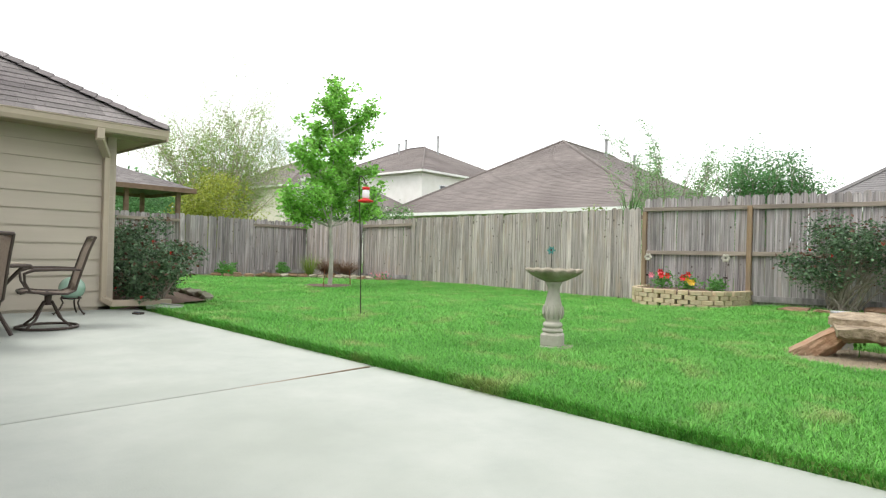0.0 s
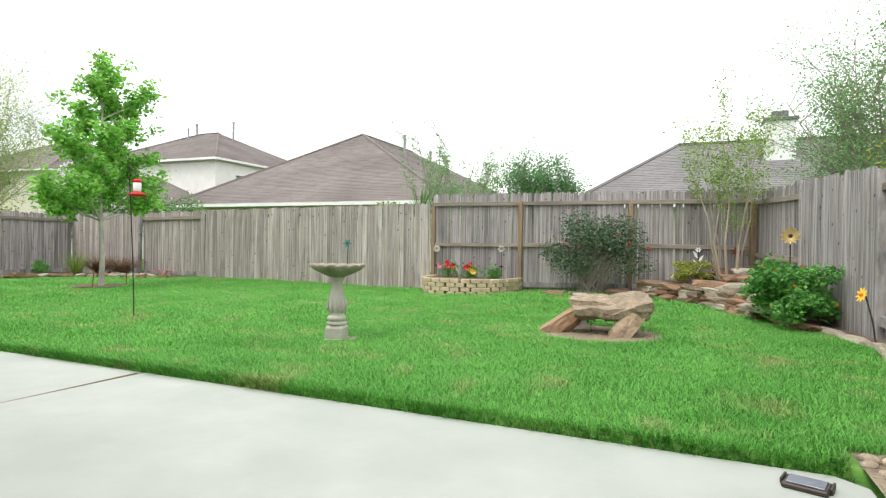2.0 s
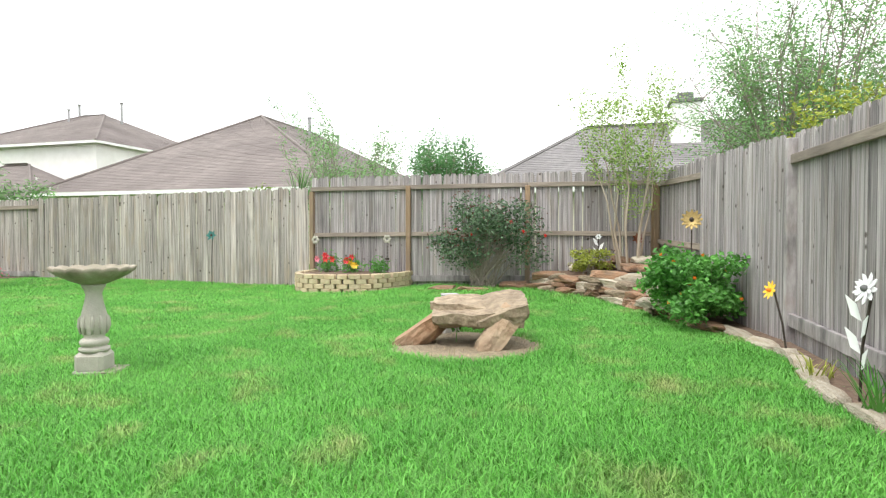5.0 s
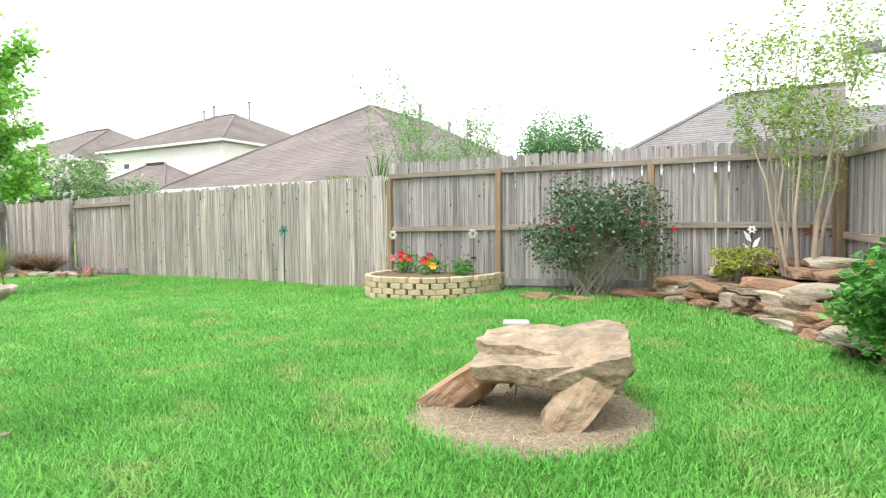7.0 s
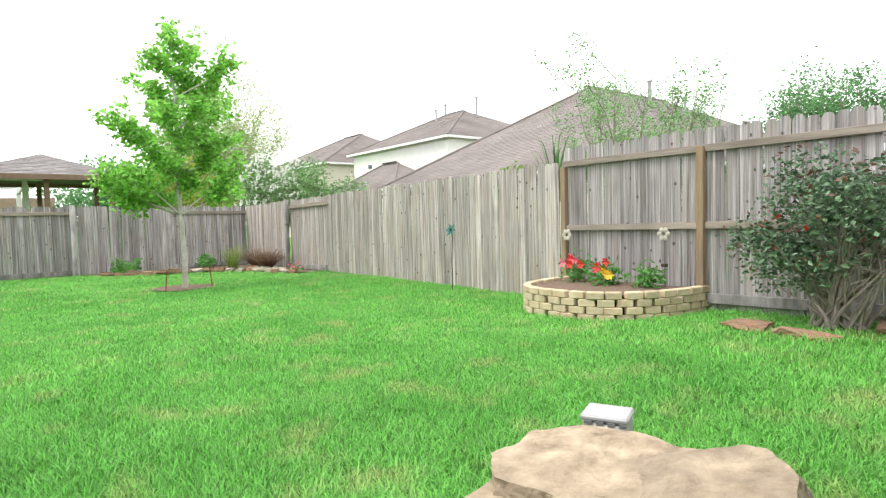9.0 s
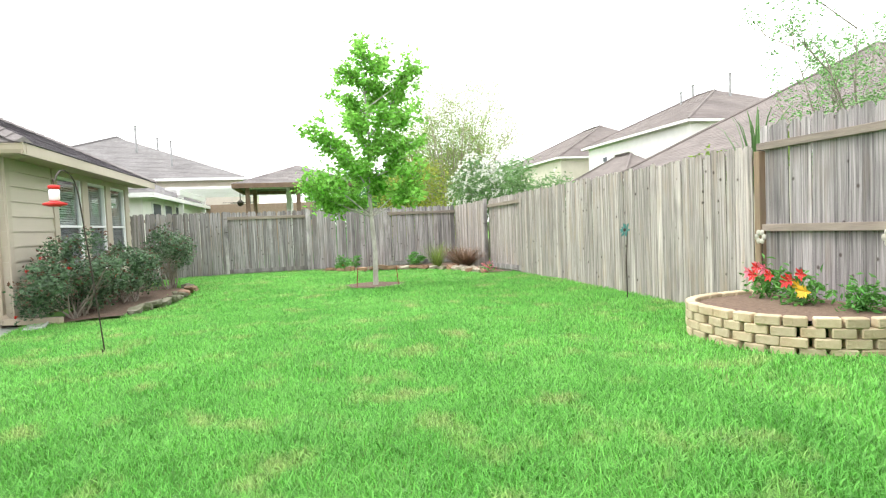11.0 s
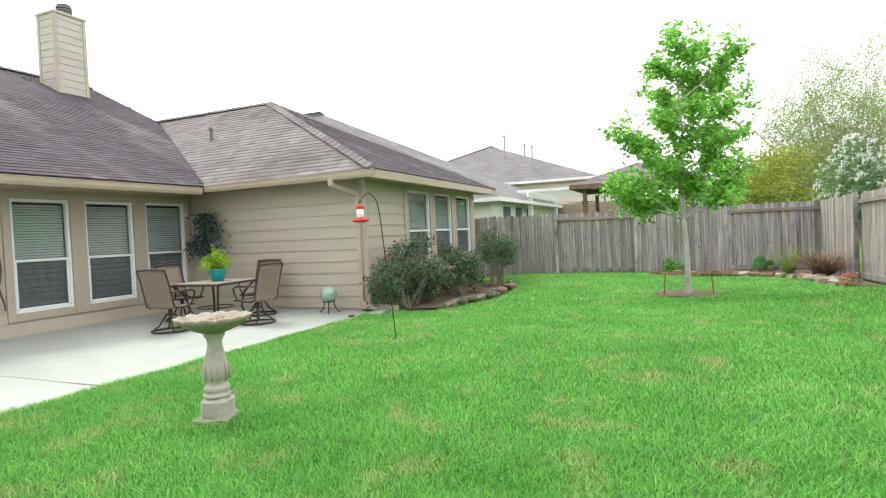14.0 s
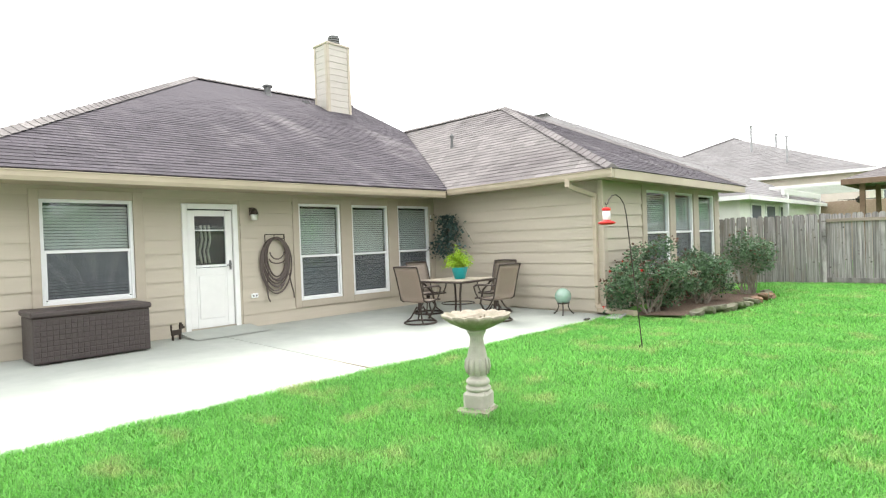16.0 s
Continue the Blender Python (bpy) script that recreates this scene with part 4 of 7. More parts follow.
# roofs
def roof_face(root, name, corners, material, course=0.145, tab=0.32, seed=0, parts_below=None, lift=0.0):
    """Shingle courses laid on a roof plane. corners: eave left, eave right, then the rest round; courses run along the eave."""
    rng = np.random.default_rng(seed)
    P = [Vector(c) for c in corners]
    ex = (P[1] - P[0]).normalized()
    nrm = ex.cross(P[-1] - P[0]).normalized()
    if nrm.z < 0:
        nrm = -nrm
    ey = nrm.cross(ex).normalized()
    if ey.z < 0:
        ey = -ey
    flat = [((p - P[0]).dot(ex), (p - P[0]).dot(ey)) for p in P]
    top = max(v for _, v in flat)
    def span(v):
        hit = []
        for (x0, y0), (x1, y1) in zip(flat, flat[1:] + flat[:1]):
            if (y0 - v) * (y1 - v) <= 0 and abs(y1 - y0) > 1e-6:
                hit.append(x0 + (x1 - x0) * (v - y0) / (y1 - y0))
        return (min(hit), max(hit)) if len(hit) >= 2 else None
    verts, faces, loose = [], [], []
    v = 0.0
    while v < top - 0.02:
        s = span(v + 0.001)
        s2 = span(min(v + course, top - 0.001))
        if not s or not s2:
            break
        x = s[0] - rng.uniform(0, tab)
        while x < s[1]:
            w = tab * rng.uniform(0.55, 1.25)
            a, b = max(x, s[0]), min(x + w, s[1])
            x += w
            if b - a < 0.02:
                continue
            at, bt = max(a, s2[0]), min(b, s2[1])
            if bt < at:
                at = bt = min(max((a + b) / 2, s2[0]), s2[1])
            t0, t1 = 0.009 + rng.uniform(0, 0.006), 0.003
            vb = v - 0.012 + rng.uniform(-0.006, 0.006)
            q = [(a, vb, 0.002), (b - 0.004, vb, 0.002), (b - 0.004, vb, t0), (a, vb, t0), (at, v + course, t1), (bt, v + course, t1)]
            base = len(verts)
            verts += [tuple(P[0] + ex * u + ey * w2 + nrm * (d + lift)) for u, w2, d in q]
            faces += [(base, base + 1, base + 2, base + 3), (base + 3, base + 2, base + 5, base + 4), (base, base + 3, base + 4), (base + 1, base + 5, base + 2)]
        v += course
    ob = part(name, (verts, [], faces), material, root)
    ob["kind"] = "stuff"
    bm = bmesh.new()
    lo = [bm.verts.new(p - nrm * 0.03) for p in P]
    hi = [bm.verts.new(p) for p in P]
    bm.faces.new(hi)
    bm.faces.new(lo[::-1])
    for i in range(len(P)):
        bm.faces.new((lo[i], hi[i], hi[(i + 1) % len(P)], lo[(i + 1) % len(P)]))
    bmesh.ops.recalc_face_normals(bm, faces=bm.faces[:])
    part("roof_deck", bm, material, root)


EX, EYW, EZ = -9.10, 8.0, 2.60       # outer corner of the wing's eave
GY, GZ = 4.08, 2.51                    # line of the back eave
roof = thing("house_roof", "brown-grey asphalt shingle hip roof with dark streaks", "roof", kind="structure")
MR = (-6.95, -3.69, 6.32)
WR = (-12.46, 3.18, 4.97)
VT = (-12.46, -0.85, 4.95)
VB = (EX, GY, 2.55)
# tone chosen face by face: only the wing's patio side gets the lighter one
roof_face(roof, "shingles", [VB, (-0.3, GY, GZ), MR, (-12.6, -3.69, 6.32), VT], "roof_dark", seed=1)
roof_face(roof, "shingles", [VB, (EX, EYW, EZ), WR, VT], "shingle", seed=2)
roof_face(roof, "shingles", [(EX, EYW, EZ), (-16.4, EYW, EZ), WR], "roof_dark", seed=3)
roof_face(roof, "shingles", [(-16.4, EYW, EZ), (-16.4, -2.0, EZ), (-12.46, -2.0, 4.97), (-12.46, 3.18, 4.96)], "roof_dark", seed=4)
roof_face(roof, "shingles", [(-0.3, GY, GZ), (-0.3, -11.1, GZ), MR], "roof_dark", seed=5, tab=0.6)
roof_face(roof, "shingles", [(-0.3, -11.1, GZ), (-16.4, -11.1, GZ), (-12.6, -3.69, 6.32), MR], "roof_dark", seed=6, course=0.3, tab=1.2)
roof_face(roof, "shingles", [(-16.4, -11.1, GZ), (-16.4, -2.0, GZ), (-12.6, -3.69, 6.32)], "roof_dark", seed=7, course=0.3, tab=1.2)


def cap_line(a, b, material="shingle", step=0.2):
    bm = bmesh.new()
    a, b = Vector(a), Vector(b)
    n = int((b - a).length / step)
    d = (b - a).normalized()
    side = d.cross(Vector((0, 0, 1))).normalized()
    for i in range(n):
        p, q = a.lerp(b, i / n), a.lerp(b, (i + 1.15) / n)
        l = [bm.verts.new(c) for c in (p + side * 0.13 - Vector((0, 0, 0.035)), p + Vector((0, 0, 0.05)), p - side * 0.13 - Vector((0, 0, 0.035)), q + side * 0.13 - Vector((0, 0, 0.05)), q + Vector((0, 0, 0.03)), q - side * 0.13 - Vector((0, 0, 0.05)))]
        for ix in ((0, 1, 4, 3), (1, 2, 5, 4), (0, 2, 1)):
            bm.faces.new([l[k] for k in ix])
    part("hip_cap", bm, material, roof)


for a, b in (((EX, EYW, EZ + 0.03), (WR[0], WR[1], WR[2] + 0.03)), ((-0.3, GY, GZ + 0.03), (MR[0], MR[1], MR[2] + 0.03)), ((MR[0], MR[1], MR[2] + 0.03), (-12.6, -3.69, 6.35)), ((-16.4, EYW, EZ + 0.02), (WR[0], WR[1], WR[2] + 0.02)), ((WR[0], WR[1], WR[2] + 0.02), (VT[0], VT[1], VT[2] + 0.02))):
    cap_line(a, b)


def eaves():
    root = thing("eave", "beige gutter, fascia and soffit along the roof edge", "eave", kind="structure")
    def gutter(a, b, out):
        a, b, out = Vector(a), Vector(b), Vector(out)
        prof = [(0.0, -0.12), (0.07, -0.12), (0.095, -0.07), (0.10, -0.005), (0.115, 0.0), (0.115, 0.012), (0.088, 0.012), (0.083, -0.06), (0.06, -0.105), (0.0, -0.105)]
        bm = bmesh.new()
        ends = [[bm.verts.new(p + out * u + Vector((0, 0, w))) for u, w in prof] for p in (a, b)]
        n = len(prof)
        for i in range(n):
            bm.faces.new((ends[0][i], ends[0][(i + 1) % n], ends[1][(i + 1) % n], ends[1][i]))
        bm.faces.new(ends[0])
        bm.faces.new(ends[1][::-1])
        bmesh.ops.recalc_face_normals(bm, faces=bm.faces[:])
        part("gutter", bm, "gutter", root)
    gutter((EX + 0.11, GY - 0.06, GZ - 0.01), (-0.3, GY - 0.06, GZ - 0.03), (0, 1, 0))
    gutter((EX - 0.06, GY, 2.545), (EX - 0.06, EYW, EZ - 0.03), (1, 0, 0))
    part("fascia", B(((EX - 0.3) / 2, GY - 0.08, GZ - 0.06), (EX * -1 - 0.3, 0.025, 0.15)), "gutter", root)
    part("fascia", B((EX - 0.08, (GY + EYW) / 2, EZ - 0.085), (0.025, EYW - GY, 0.15)), "gutter", root)
    part("fascia", B(((EX - 16.4) / 2, EYW - 0.02, EZ - 0.085), (16.4 + EX + 0.05, 0.03, 0.17)), "gutter", root)
    part("soffit", B(((EX - 0.3) / 2, (WALL_Y + GY - 0.1) / 2, GZ - 0.085), (EX * -1 - 0.3, GY - WALL_Y - 0.1, 0.02)), "soffit", root)
    part("soffit", B(((WING_X + EX - 0.1) / 2, (WALL_Y + EYW) / 2 + 0.2, EZ - 0.12), (EX - WING_X - 0.1, EYW - WALL_Y - 0.5, 0.02)), "soffit", root)
    part("soffit", B(((WING_X - 16.4) / 2, (WING_Y + EYW) / 2, EZ - 0.13), (16.4 + WING_X, EYW - WING_Y - 0.05, 0.02)), "soffit", root)
    ds = thing("downspout", "beige rectangular metal downspout turning out along the ground", "downspout", kind="structure")
    cx, cy = WING_X + 0.06, WING_Y - 0.12
    def duct(p, q, s=(0.10, 0.075)):
        p, q = Vector(p), Vector(q)
        d = q - p
        rot = d.to_track_quat("Z", "Y").to_matrix().to_4x4()
        part("pipe", B((0, 0, 0), (s[0], s[1], d.length + 0.03), 0.006), "gutter", ds).matrix_basis = Matrix.Translation((p + q) / 2) @ rot
    duct((EX - 0.02, cy - 0.25, EZ - 0.13), (EX - 0.02, cy - 0.25, EZ - 0.25), (0.1, 0.1))
    duct((EX - 0.02, cy - 0.25, EZ - 0.25), (cx, cy, EZ - 0.42), (0.1, 0.08))
    duct((cx, cy, EZ - 0.42), (cx, cy, 0.12))
    duct((cx, cy, 0.12), (cx + 0.12, cy + 0.1, 0.045))
    duct((cx + 0.1, cy + 0.1, 0.05), (cx + 0.25, cy + 0.85, 0.045), (0.12, 0.09))
    for x, y in ((WING_X, WING_Y),):
        part("corner_board", B((x + 0.012, y - 0.05, EAVE / 2), (0.03, 0.10, EAVE), 0.003), "trim", root)
        part("corner_board", B((x - 0.05, y + 0.012, EAVE / 2), (0.14, 0.03, EAVE), 0.003), "trim", root)


eaves()


def chimney():
    root = thing("chimney", "beige lap-sided chimney with a round metal cap", "chimney", kind="structure")
    cx, cy, w, d, top = -10.98, -2.6, 0.84, 0.66, 7.78
    part("shaft", B((cx, cy, (top + 4.8) / 2), (w, d, top - 4.8)), "chimney_siding", root)
    z = 5.0
    while z < top - 0.1:
        for c, s in (((cx, cy + d / 2 + 0.008, z + 0.1), (w + 0.03, 0.016, 0.185)), ((cx + w / 2 + 0.008, cy, z + 0.1), (0.016, d + 0.03, 0.185))):
            part("board", B(c, s, 0.004), "chimney_siding", root)
        z += 0.2
    for sx in (-1, 1):
        part("corner_board", B((cx + sx * (w / 2 - 0.02), cy + d / 2 + 0.02, (top + 4.9) / 2), (0.09, 0.03, top - 4.9)), "trim", root)
    part("corner_board", B((cx + w / 2 + 0.02, cy - d / 2 + 0.03, (top + 4.9) / 2), (0.03, 0.09, top - 4.9)), "trim", root)
    part("corner_board", B((cx + w / 2 + 0.02, cy + d / 2 - 0.03, (top + 4.9) / 2), (0.031, 0.09, top - 4.9)), "trim", root)
    part("crown", B((cx, cy, top), (w + 0.1, d + 0.1, 0.07), 0.01), "trim", root)
    for k, (r, z) in enumerate(((0.17, 0.05), (0.20, 0.13), (0.20, 0.20), (0.20, 0.27), (0.17, 0.33))):
        ring = lathe([(r * 0.7, 0), (r, 0.0), (r, 0.045), (r * 0.7, 0.05)], 16)
        part("cap_ring", ring, "lead", root).matrix_basis = Matrix.Translation((cx - 0.1, cy, top + z))
    part("flashing", B((cx, cy + d / 2 + 0.1, 4.95), (w + 0.2, 0.3, 0.02), rot=Matrix.Rotation(radians(-26), 4, "X")), "lead", root)


chimney()


def roof_vent(x, y, z, h, r, name="vent_pipe", hood=False):
    root = thing(name, "grey metal vent pipe standing on the roof", "vent", pose(x, y, z), kind="structure")
    part("pipe", lathe([(r, -0.25), (r, h), (r * 0.8, h)], 12), "lead", root)
    if hood:
        part("hood", lathe([(r * 1.5, h), (r * 1.6, h + 0.05), (r * 0.6, h + 0.1)], 12), "lead", root)
        part("collar", lathe([(r * 2.2, -0.2), (r * 1.1, 0.08)], 12), "lead", root)


roof_vent(-9.0, -3.2, 6.0, 0.30, 0.1, hood=True)
roof_vent(-13.0, -2.6, 5.4, 0.3, 0.05)
roof_vent(-10.9, 2.6, 3.85, 0.25, 0.035, hood=True)
roof_vent(-10.2, -3.0, 5.9, 0.12, 0.12)


# ---- the yard ----
def scatter_leaves(name, pts, size, material, parent, seed, label="", aspect=0.6, droop=0.0):
    rng = np.random.default_rng(seed)
    sizes = size * rng.uniform(0.6, 1.3, len(pts))
    return part(name, quads(pts, sizes, rng, aspect, droop), material, parent, label)


def birdbath():
    root = thing("birdbath", "weathered cast-stone birdbath with a scalloped shell basin on the lawn", "birdbath", pose(-3.49, 9.60, gz(-3.49, 9.6), 0, 0, 20) @ Matrix.Diagonal((0.96, 0.96, 0.94, 1)))
    part("footing", rough_stone((0.36, 0.31, 0.05), 4, 2, 0.05), "moss_stone", root).matrix_basis = pose(0.03, 0, 0.02)
    base = bmesh.new()
    box(base, (0, 0, 0.11), (0.225, 0.225, 0.17), 0, 0.03)
    box(base, (0, 0, 0.03), (0.25, 0.25, 0.04), 0, 0.015)
    part("base", base, "cast_stone", root)
    part("pedestal", lathe([(0.10, 0.19), (0.112, 0.205), (0.112, 0.225), (0.085, 0.235), (0.10, 0.25), (0.108, 0.275), (0.095, 0.295), (0.07, 0.31), (0.088, 0.34), (0.098, 0.40), (0.098, 0.45), (0.085, 0.52), (0.066, 0.60), (0.058, 0.66), (0.07, 0.70), (0.082, 0.715), (0.09, 0.74)], 24), "cast_stone", root, smooth=True)
    leaf = bmesh.new()
    for k in range(10):
        a = 2 * math.pi * k / 10
        tube(leaf, [(0.094 * math.cos(a), 0.094 * math.sin(a), 0.34), (0.106 * math.cos(a), 0.106 * math.sin(a), 0.40), (0.102 * math.cos(a), 0.102 * math.sin(a), 0.46), (0.092 * math.cos(a), 0.092 * math.sin(a), 0.49)], [0.006, 0.014, 0.012, 0.003], 6)
    part("carved_leaves", leaf, "cast_stone", root, smooth=True)
    part("basin", lathe([(0.07, 0.735), (0.14, 0.76), (0.22, 0.80), (0.275, 0.84), (0.285, 0.87), (0.27, 0.875), (0.255, 0.86), (0.20, 0.83), (0.10, 0.812), (0.02, 0.808)], 112, 0.10, 14, 0.80, 0.014), "moss_stone", root, "scalloped stone basin, mossy underneath", smooth=True)
    shell = bmesh.new()
    for k in range(7):
        a = math.pi * (0.15 + 0.7 * k / 6)
        tube(shell, [(0, -0.12, 0.835), (0.17 * math.cos(a), -0.12 + 0.2 * math.sin(a), 0.845)], [0.012, 0.03], 6)
    part("shell_ribs", shell, "moss_stone", root)


birdbath()


def hook_and_feeder():
    x, y = -6.57, 9.63
    root = thing("shepherd_hook", "thin black iron shepherd hook stuck in the lawn", "garden hook", pose(x, y, gz(x, y)))
    crook = [(0, 0, -0.02), (0.03, -0.05, 0.7), (0.05, -0.10, 1.3), (0.06, -0.13, 1.66), (0.07, -0.15, 1.79), (0.10, -0.18, 1.87), (0.16, -0.21, 1.912), (0.22, -0.23, 1.90), (0.28, -0.24, 1.85), (0.31, -0.245, 1.80), (0.335, -0.25, 1.785), (0.355, -0.25, 1.81)]
    part("pole", T(crook, 0.0075, 8), "iron", root)
    part("foot_prong", T([(0.0, 0, 0.0), (0.08, 0, 0.06), (0.08, 0, -0.02)], 0.005, 6), "iron", root)
    f = thing("bird_feeder", "red and clear plastic hummingbird feeder hanging from the hook", "bird feeder", pose(x + 0.335, y - 0.25, gz(x, y) + 1.785) @ Matrix.Scale(1.12, 4))
    part("hanger", T([(0, 0, 0.0), (0, 0, -0.03)], 0.003, 6), "iron", f)
    part("cap", lathe([(0.03, -0.065), (0.045, -0.06), (0.045, -0.035), (0.02, -0.028)], 16), "petal_red", f, "red plastic cap", smooth=True)
    part("bottle", lathe([(0.032, -0.17), (0.042, -0.15), (0.042, -0.075), (0.034, -0.065)], 16), "vinyl", f, "milky clear bottle", smooth=True)
    part("dish", lathe([(0.05, -0.215), (0.09, -0.205), (0.095, -0.19), (0.05, -0.175), (0.03, -0.165)], 20), "petal_red", f, "red plastic feeding dish", smooth=True)


hook_and_feeder()


def stone_bench():
    z = gz(-1.0, 11.6)
    dirt = bmesh.new()
    n = 40
    c = dirt.verts.new((DIRT[0], DIRT[1], z + 0.03))
    rings = []
    for q, dz in ((0.5, 0.028), (0.85, 0.022), (1.08, 0.004)):
        rings.append([dirt.verts.new((DIRT[0] + DIRT[2] * q * (1 + 0.06 * math.sin(5 * a) + 0.05 * math.sin(9 * a)) * math.cos(a), DIRT[1] + DIRT[3] * q * (1 + 0.06 * math.sin(4 * a + 1)) * math.sin(a), z + dz + 0.006 * math.sin(7 * a))) for a in [2 * math.pi * k / n for k in range(n)]])
    for k in range(n):
        dirt.faces.new((c, rings[0][k], rings[0][(k + 1) % n]))
        for a, b in zip(rings, rings[1:]):
            dirt.faces.new((a[k], b[k], b[(k + 1) % n], a[(k + 1) % n]))
    tagged(part("bare_earth", dirt, "dry_dirt", smooth=True), "dry bare earth ring with straw around the stone bench", "ground", kind="structure")
    rng = np.random.default_rng(8)
    M["straw"] = mk("straw", (0.30, 0.24, 0.14), (0.52, 0.44, 0.29), 9, 0.8, island=0.35)
    straw = bmesh.new()
    for k in range(1600):
        a, r = rng.uniform(0, 2 * math.pi), math.sqrt(rng.uniform(0, 1.1))
        p = Vector((DIRT[0] + DIRT[2] * r * math.cos(a), DIRT[1] + DIRT[3] * r * math.sin(a), z + 0.034 - 0.012 * r))
        d = Vector((rng.normal(), rng.normal(), rng.uniform(0, 0.5))).normalized() * rng.uniform(0.02, 0.07)
        w = Vector((-d.y, d.x, 0)).normalized() * 0.0016
        v = [straw.verts.new(q) for q in (p - w, p + w, p + d + w, p + d - w)]
        straw.faces.new(v)
    tagged(part("straw", straw, "straw"), "dry straw and grass clippings on the bare earth", "straw", kind="stuff")
    root = thing("stone_bench", "low bench of a thick sandstone slab on two leaning boulders", "stone bench", pose(-1.02, 11.74, z))
    def ledge(name, label, size, at, cuts, tilt, seed):
        """One split layer of the seat: a block cleaved by planes, its faces left rough."""
        bm = bmesh.new()
        bmesh.ops.create_cube(bm, size=1.0)
        bmesh.ops.subdivide_edges(bm, edges=bm.edges[:], cuts=15, use_grid_fill=True)
        rot = Matrix.Rotation(radians(tilt[0]), 4, "X") @ Matrix.Rotation(radians(tilt[1]), 4, "Y") @ Matrix.Rotation(radians(tilt[2]), 4, "Z")
        planes = [(Vector(n).normalized(), d) for n, d in cuts]
        for v in bm.verts:
            p = cleave(v.co.copy(), planes)
            q = Vector((p.x * size[0], p.y * size[1], p.z * size[2]))
            for f, amp in ((3.0, 0.022), (8, 0.013), (19, 0.007), (42, 0.003)):
                k = q * f + Vector((seed * 2.3, seed, seed * 4.1))
                q += Vector((noise.noise(k), noise.noise(k + Vector((7, 1, 3))), noise.noise(k + Vector((2, 8, 5))))) * amp
            v.co = rot @ q + Vector(at)
        part(name, bm, "sandstone", root, label).matrix_basis = pose(0.10, -0.12, 0.322, 3, -3, 14)
    ledge("seat_slab", "tan sandstone slab with a broken front edge", (0.84, 0.66, 0.16), (-0.02, -0.05, -0.03), [((-1, -0.9, -0.6), 0.60), ((-0.3, -1, -0.9), 0.52), ((1, 0.8, 0), 0.56), ((-1, 0.7, 0), 0.58)], (0, 1, 0), 1)
    ledge("thick_end", "thick pale end of the sandstone slab", (0.54, 0.74, 0.20), (0.18, -0.05, 0.02), [((-0.75, -0.25, 1), 0.40), ((0.9, -0.7, -0.5), 0.62), ((-0.2, -1, -0.7), 0.55), ((-0.9, -0.8, 0.1), 0.58), ((1, 0.9, 0.2), 0.62), ((0.3, -0.8, -1), 0.55), ((-0.5, 0.9, 0.6), 0.55)], (6, -6, 0), 2)
    ledge("top_layer", "thin split layer lying on the slab", (0.60, 0.52, 0.075), (-0.16, 0.10, 0.075), [((-1, -0.7, 0), 0.55), ((-0.8, 0.9, 0.3), 0.58), ((0.6, -0.8, 0.4), 0.56), ((-0.5, 0.1, 1), 0.60)], (2, 2, -6), 3)
    part("support_boulder", rough_stone((0.21, 0.34, 0.66), 3, 10, 0.09), "red_stone", root, "reddish leaning boulder").matrix_basis = pose(-0.46, -0.28, 0.085, 12, 56, 12)
    part("support_boulder", rough_stone((0.23, 0.33, 0.62), 5, 10, 0.09), "rust_stone", root, "rust-tinged leaning boulder").matrix_basis = pose(0.29, -0.40, 0.09, -24, 34, 6)
    weed = thing("weed", "small green leafy weed growing under the stone bench", "weed", pose(-1.12, 11.5, z + 0.02))
    part("stem", T([(0, 0, 0), (0.01, 0, 0.16)], 0.004, 5), "leaf_lantana", weed)
    scatter_leaves("foliage", np.random.default_rng(1).normal(size=(26, 3)) * (0.04, 0.04, 0.025) + (0, 0, 0.17), 0.06, "leaf_lantana", weed, 3)


stone_bench()


def utility_box():
    root = thing("outlet_post", "weathered pale grey plastic outdoor outlet box on the lawn", "outlet box", pose(-1.35, 12.12, gz(-1.35, 12.1), 0, 0, 25))
    M["grey_plastic"] = mk("grey_plastic", (0.33, 0.33, 0.31), (0.44, 0.44, 0.41), 14, 0.6, stain=(0.34, 0.33, 0.29), stain_scale=9)
    part("body", B((0, 0, 0.19), (0.18, 0.15, 0.44), 0.012), "grey_plastic", root)
    part("cover", B((0.01, -0.076, 0.20), (0.165, 0.03, 0.40), 0.008), "grey_plastic", root)
    part("lid", B((0.0, -0.005, 0.42), (0.19, 0.165, 0.025), 0.008), "galvanised", root)
    # flush near-black discs: the dark inside of the socket holes as colour
    holes = bmesh.new()
    for x, z, r in ((0.02, 0.33, 0.018), (0.06, 0.33, 0.009)):
        bmesh.ops.create_cone(holes, cap_ends=True, segments=14, radius1=r, radius2=r, depth=0.006, matrix=pose(x, -0.093, z, 90))
    part("socket", holes, "unlit_dark", root)
    sl = bmesh.new()
    for k in range(4):
        box(sl, (-0.06 + 0.045 * k, -0.09, 0.405), (0.03, 0.01, 0.012))
    part("slot", sl, "lead", root)


utility_box()


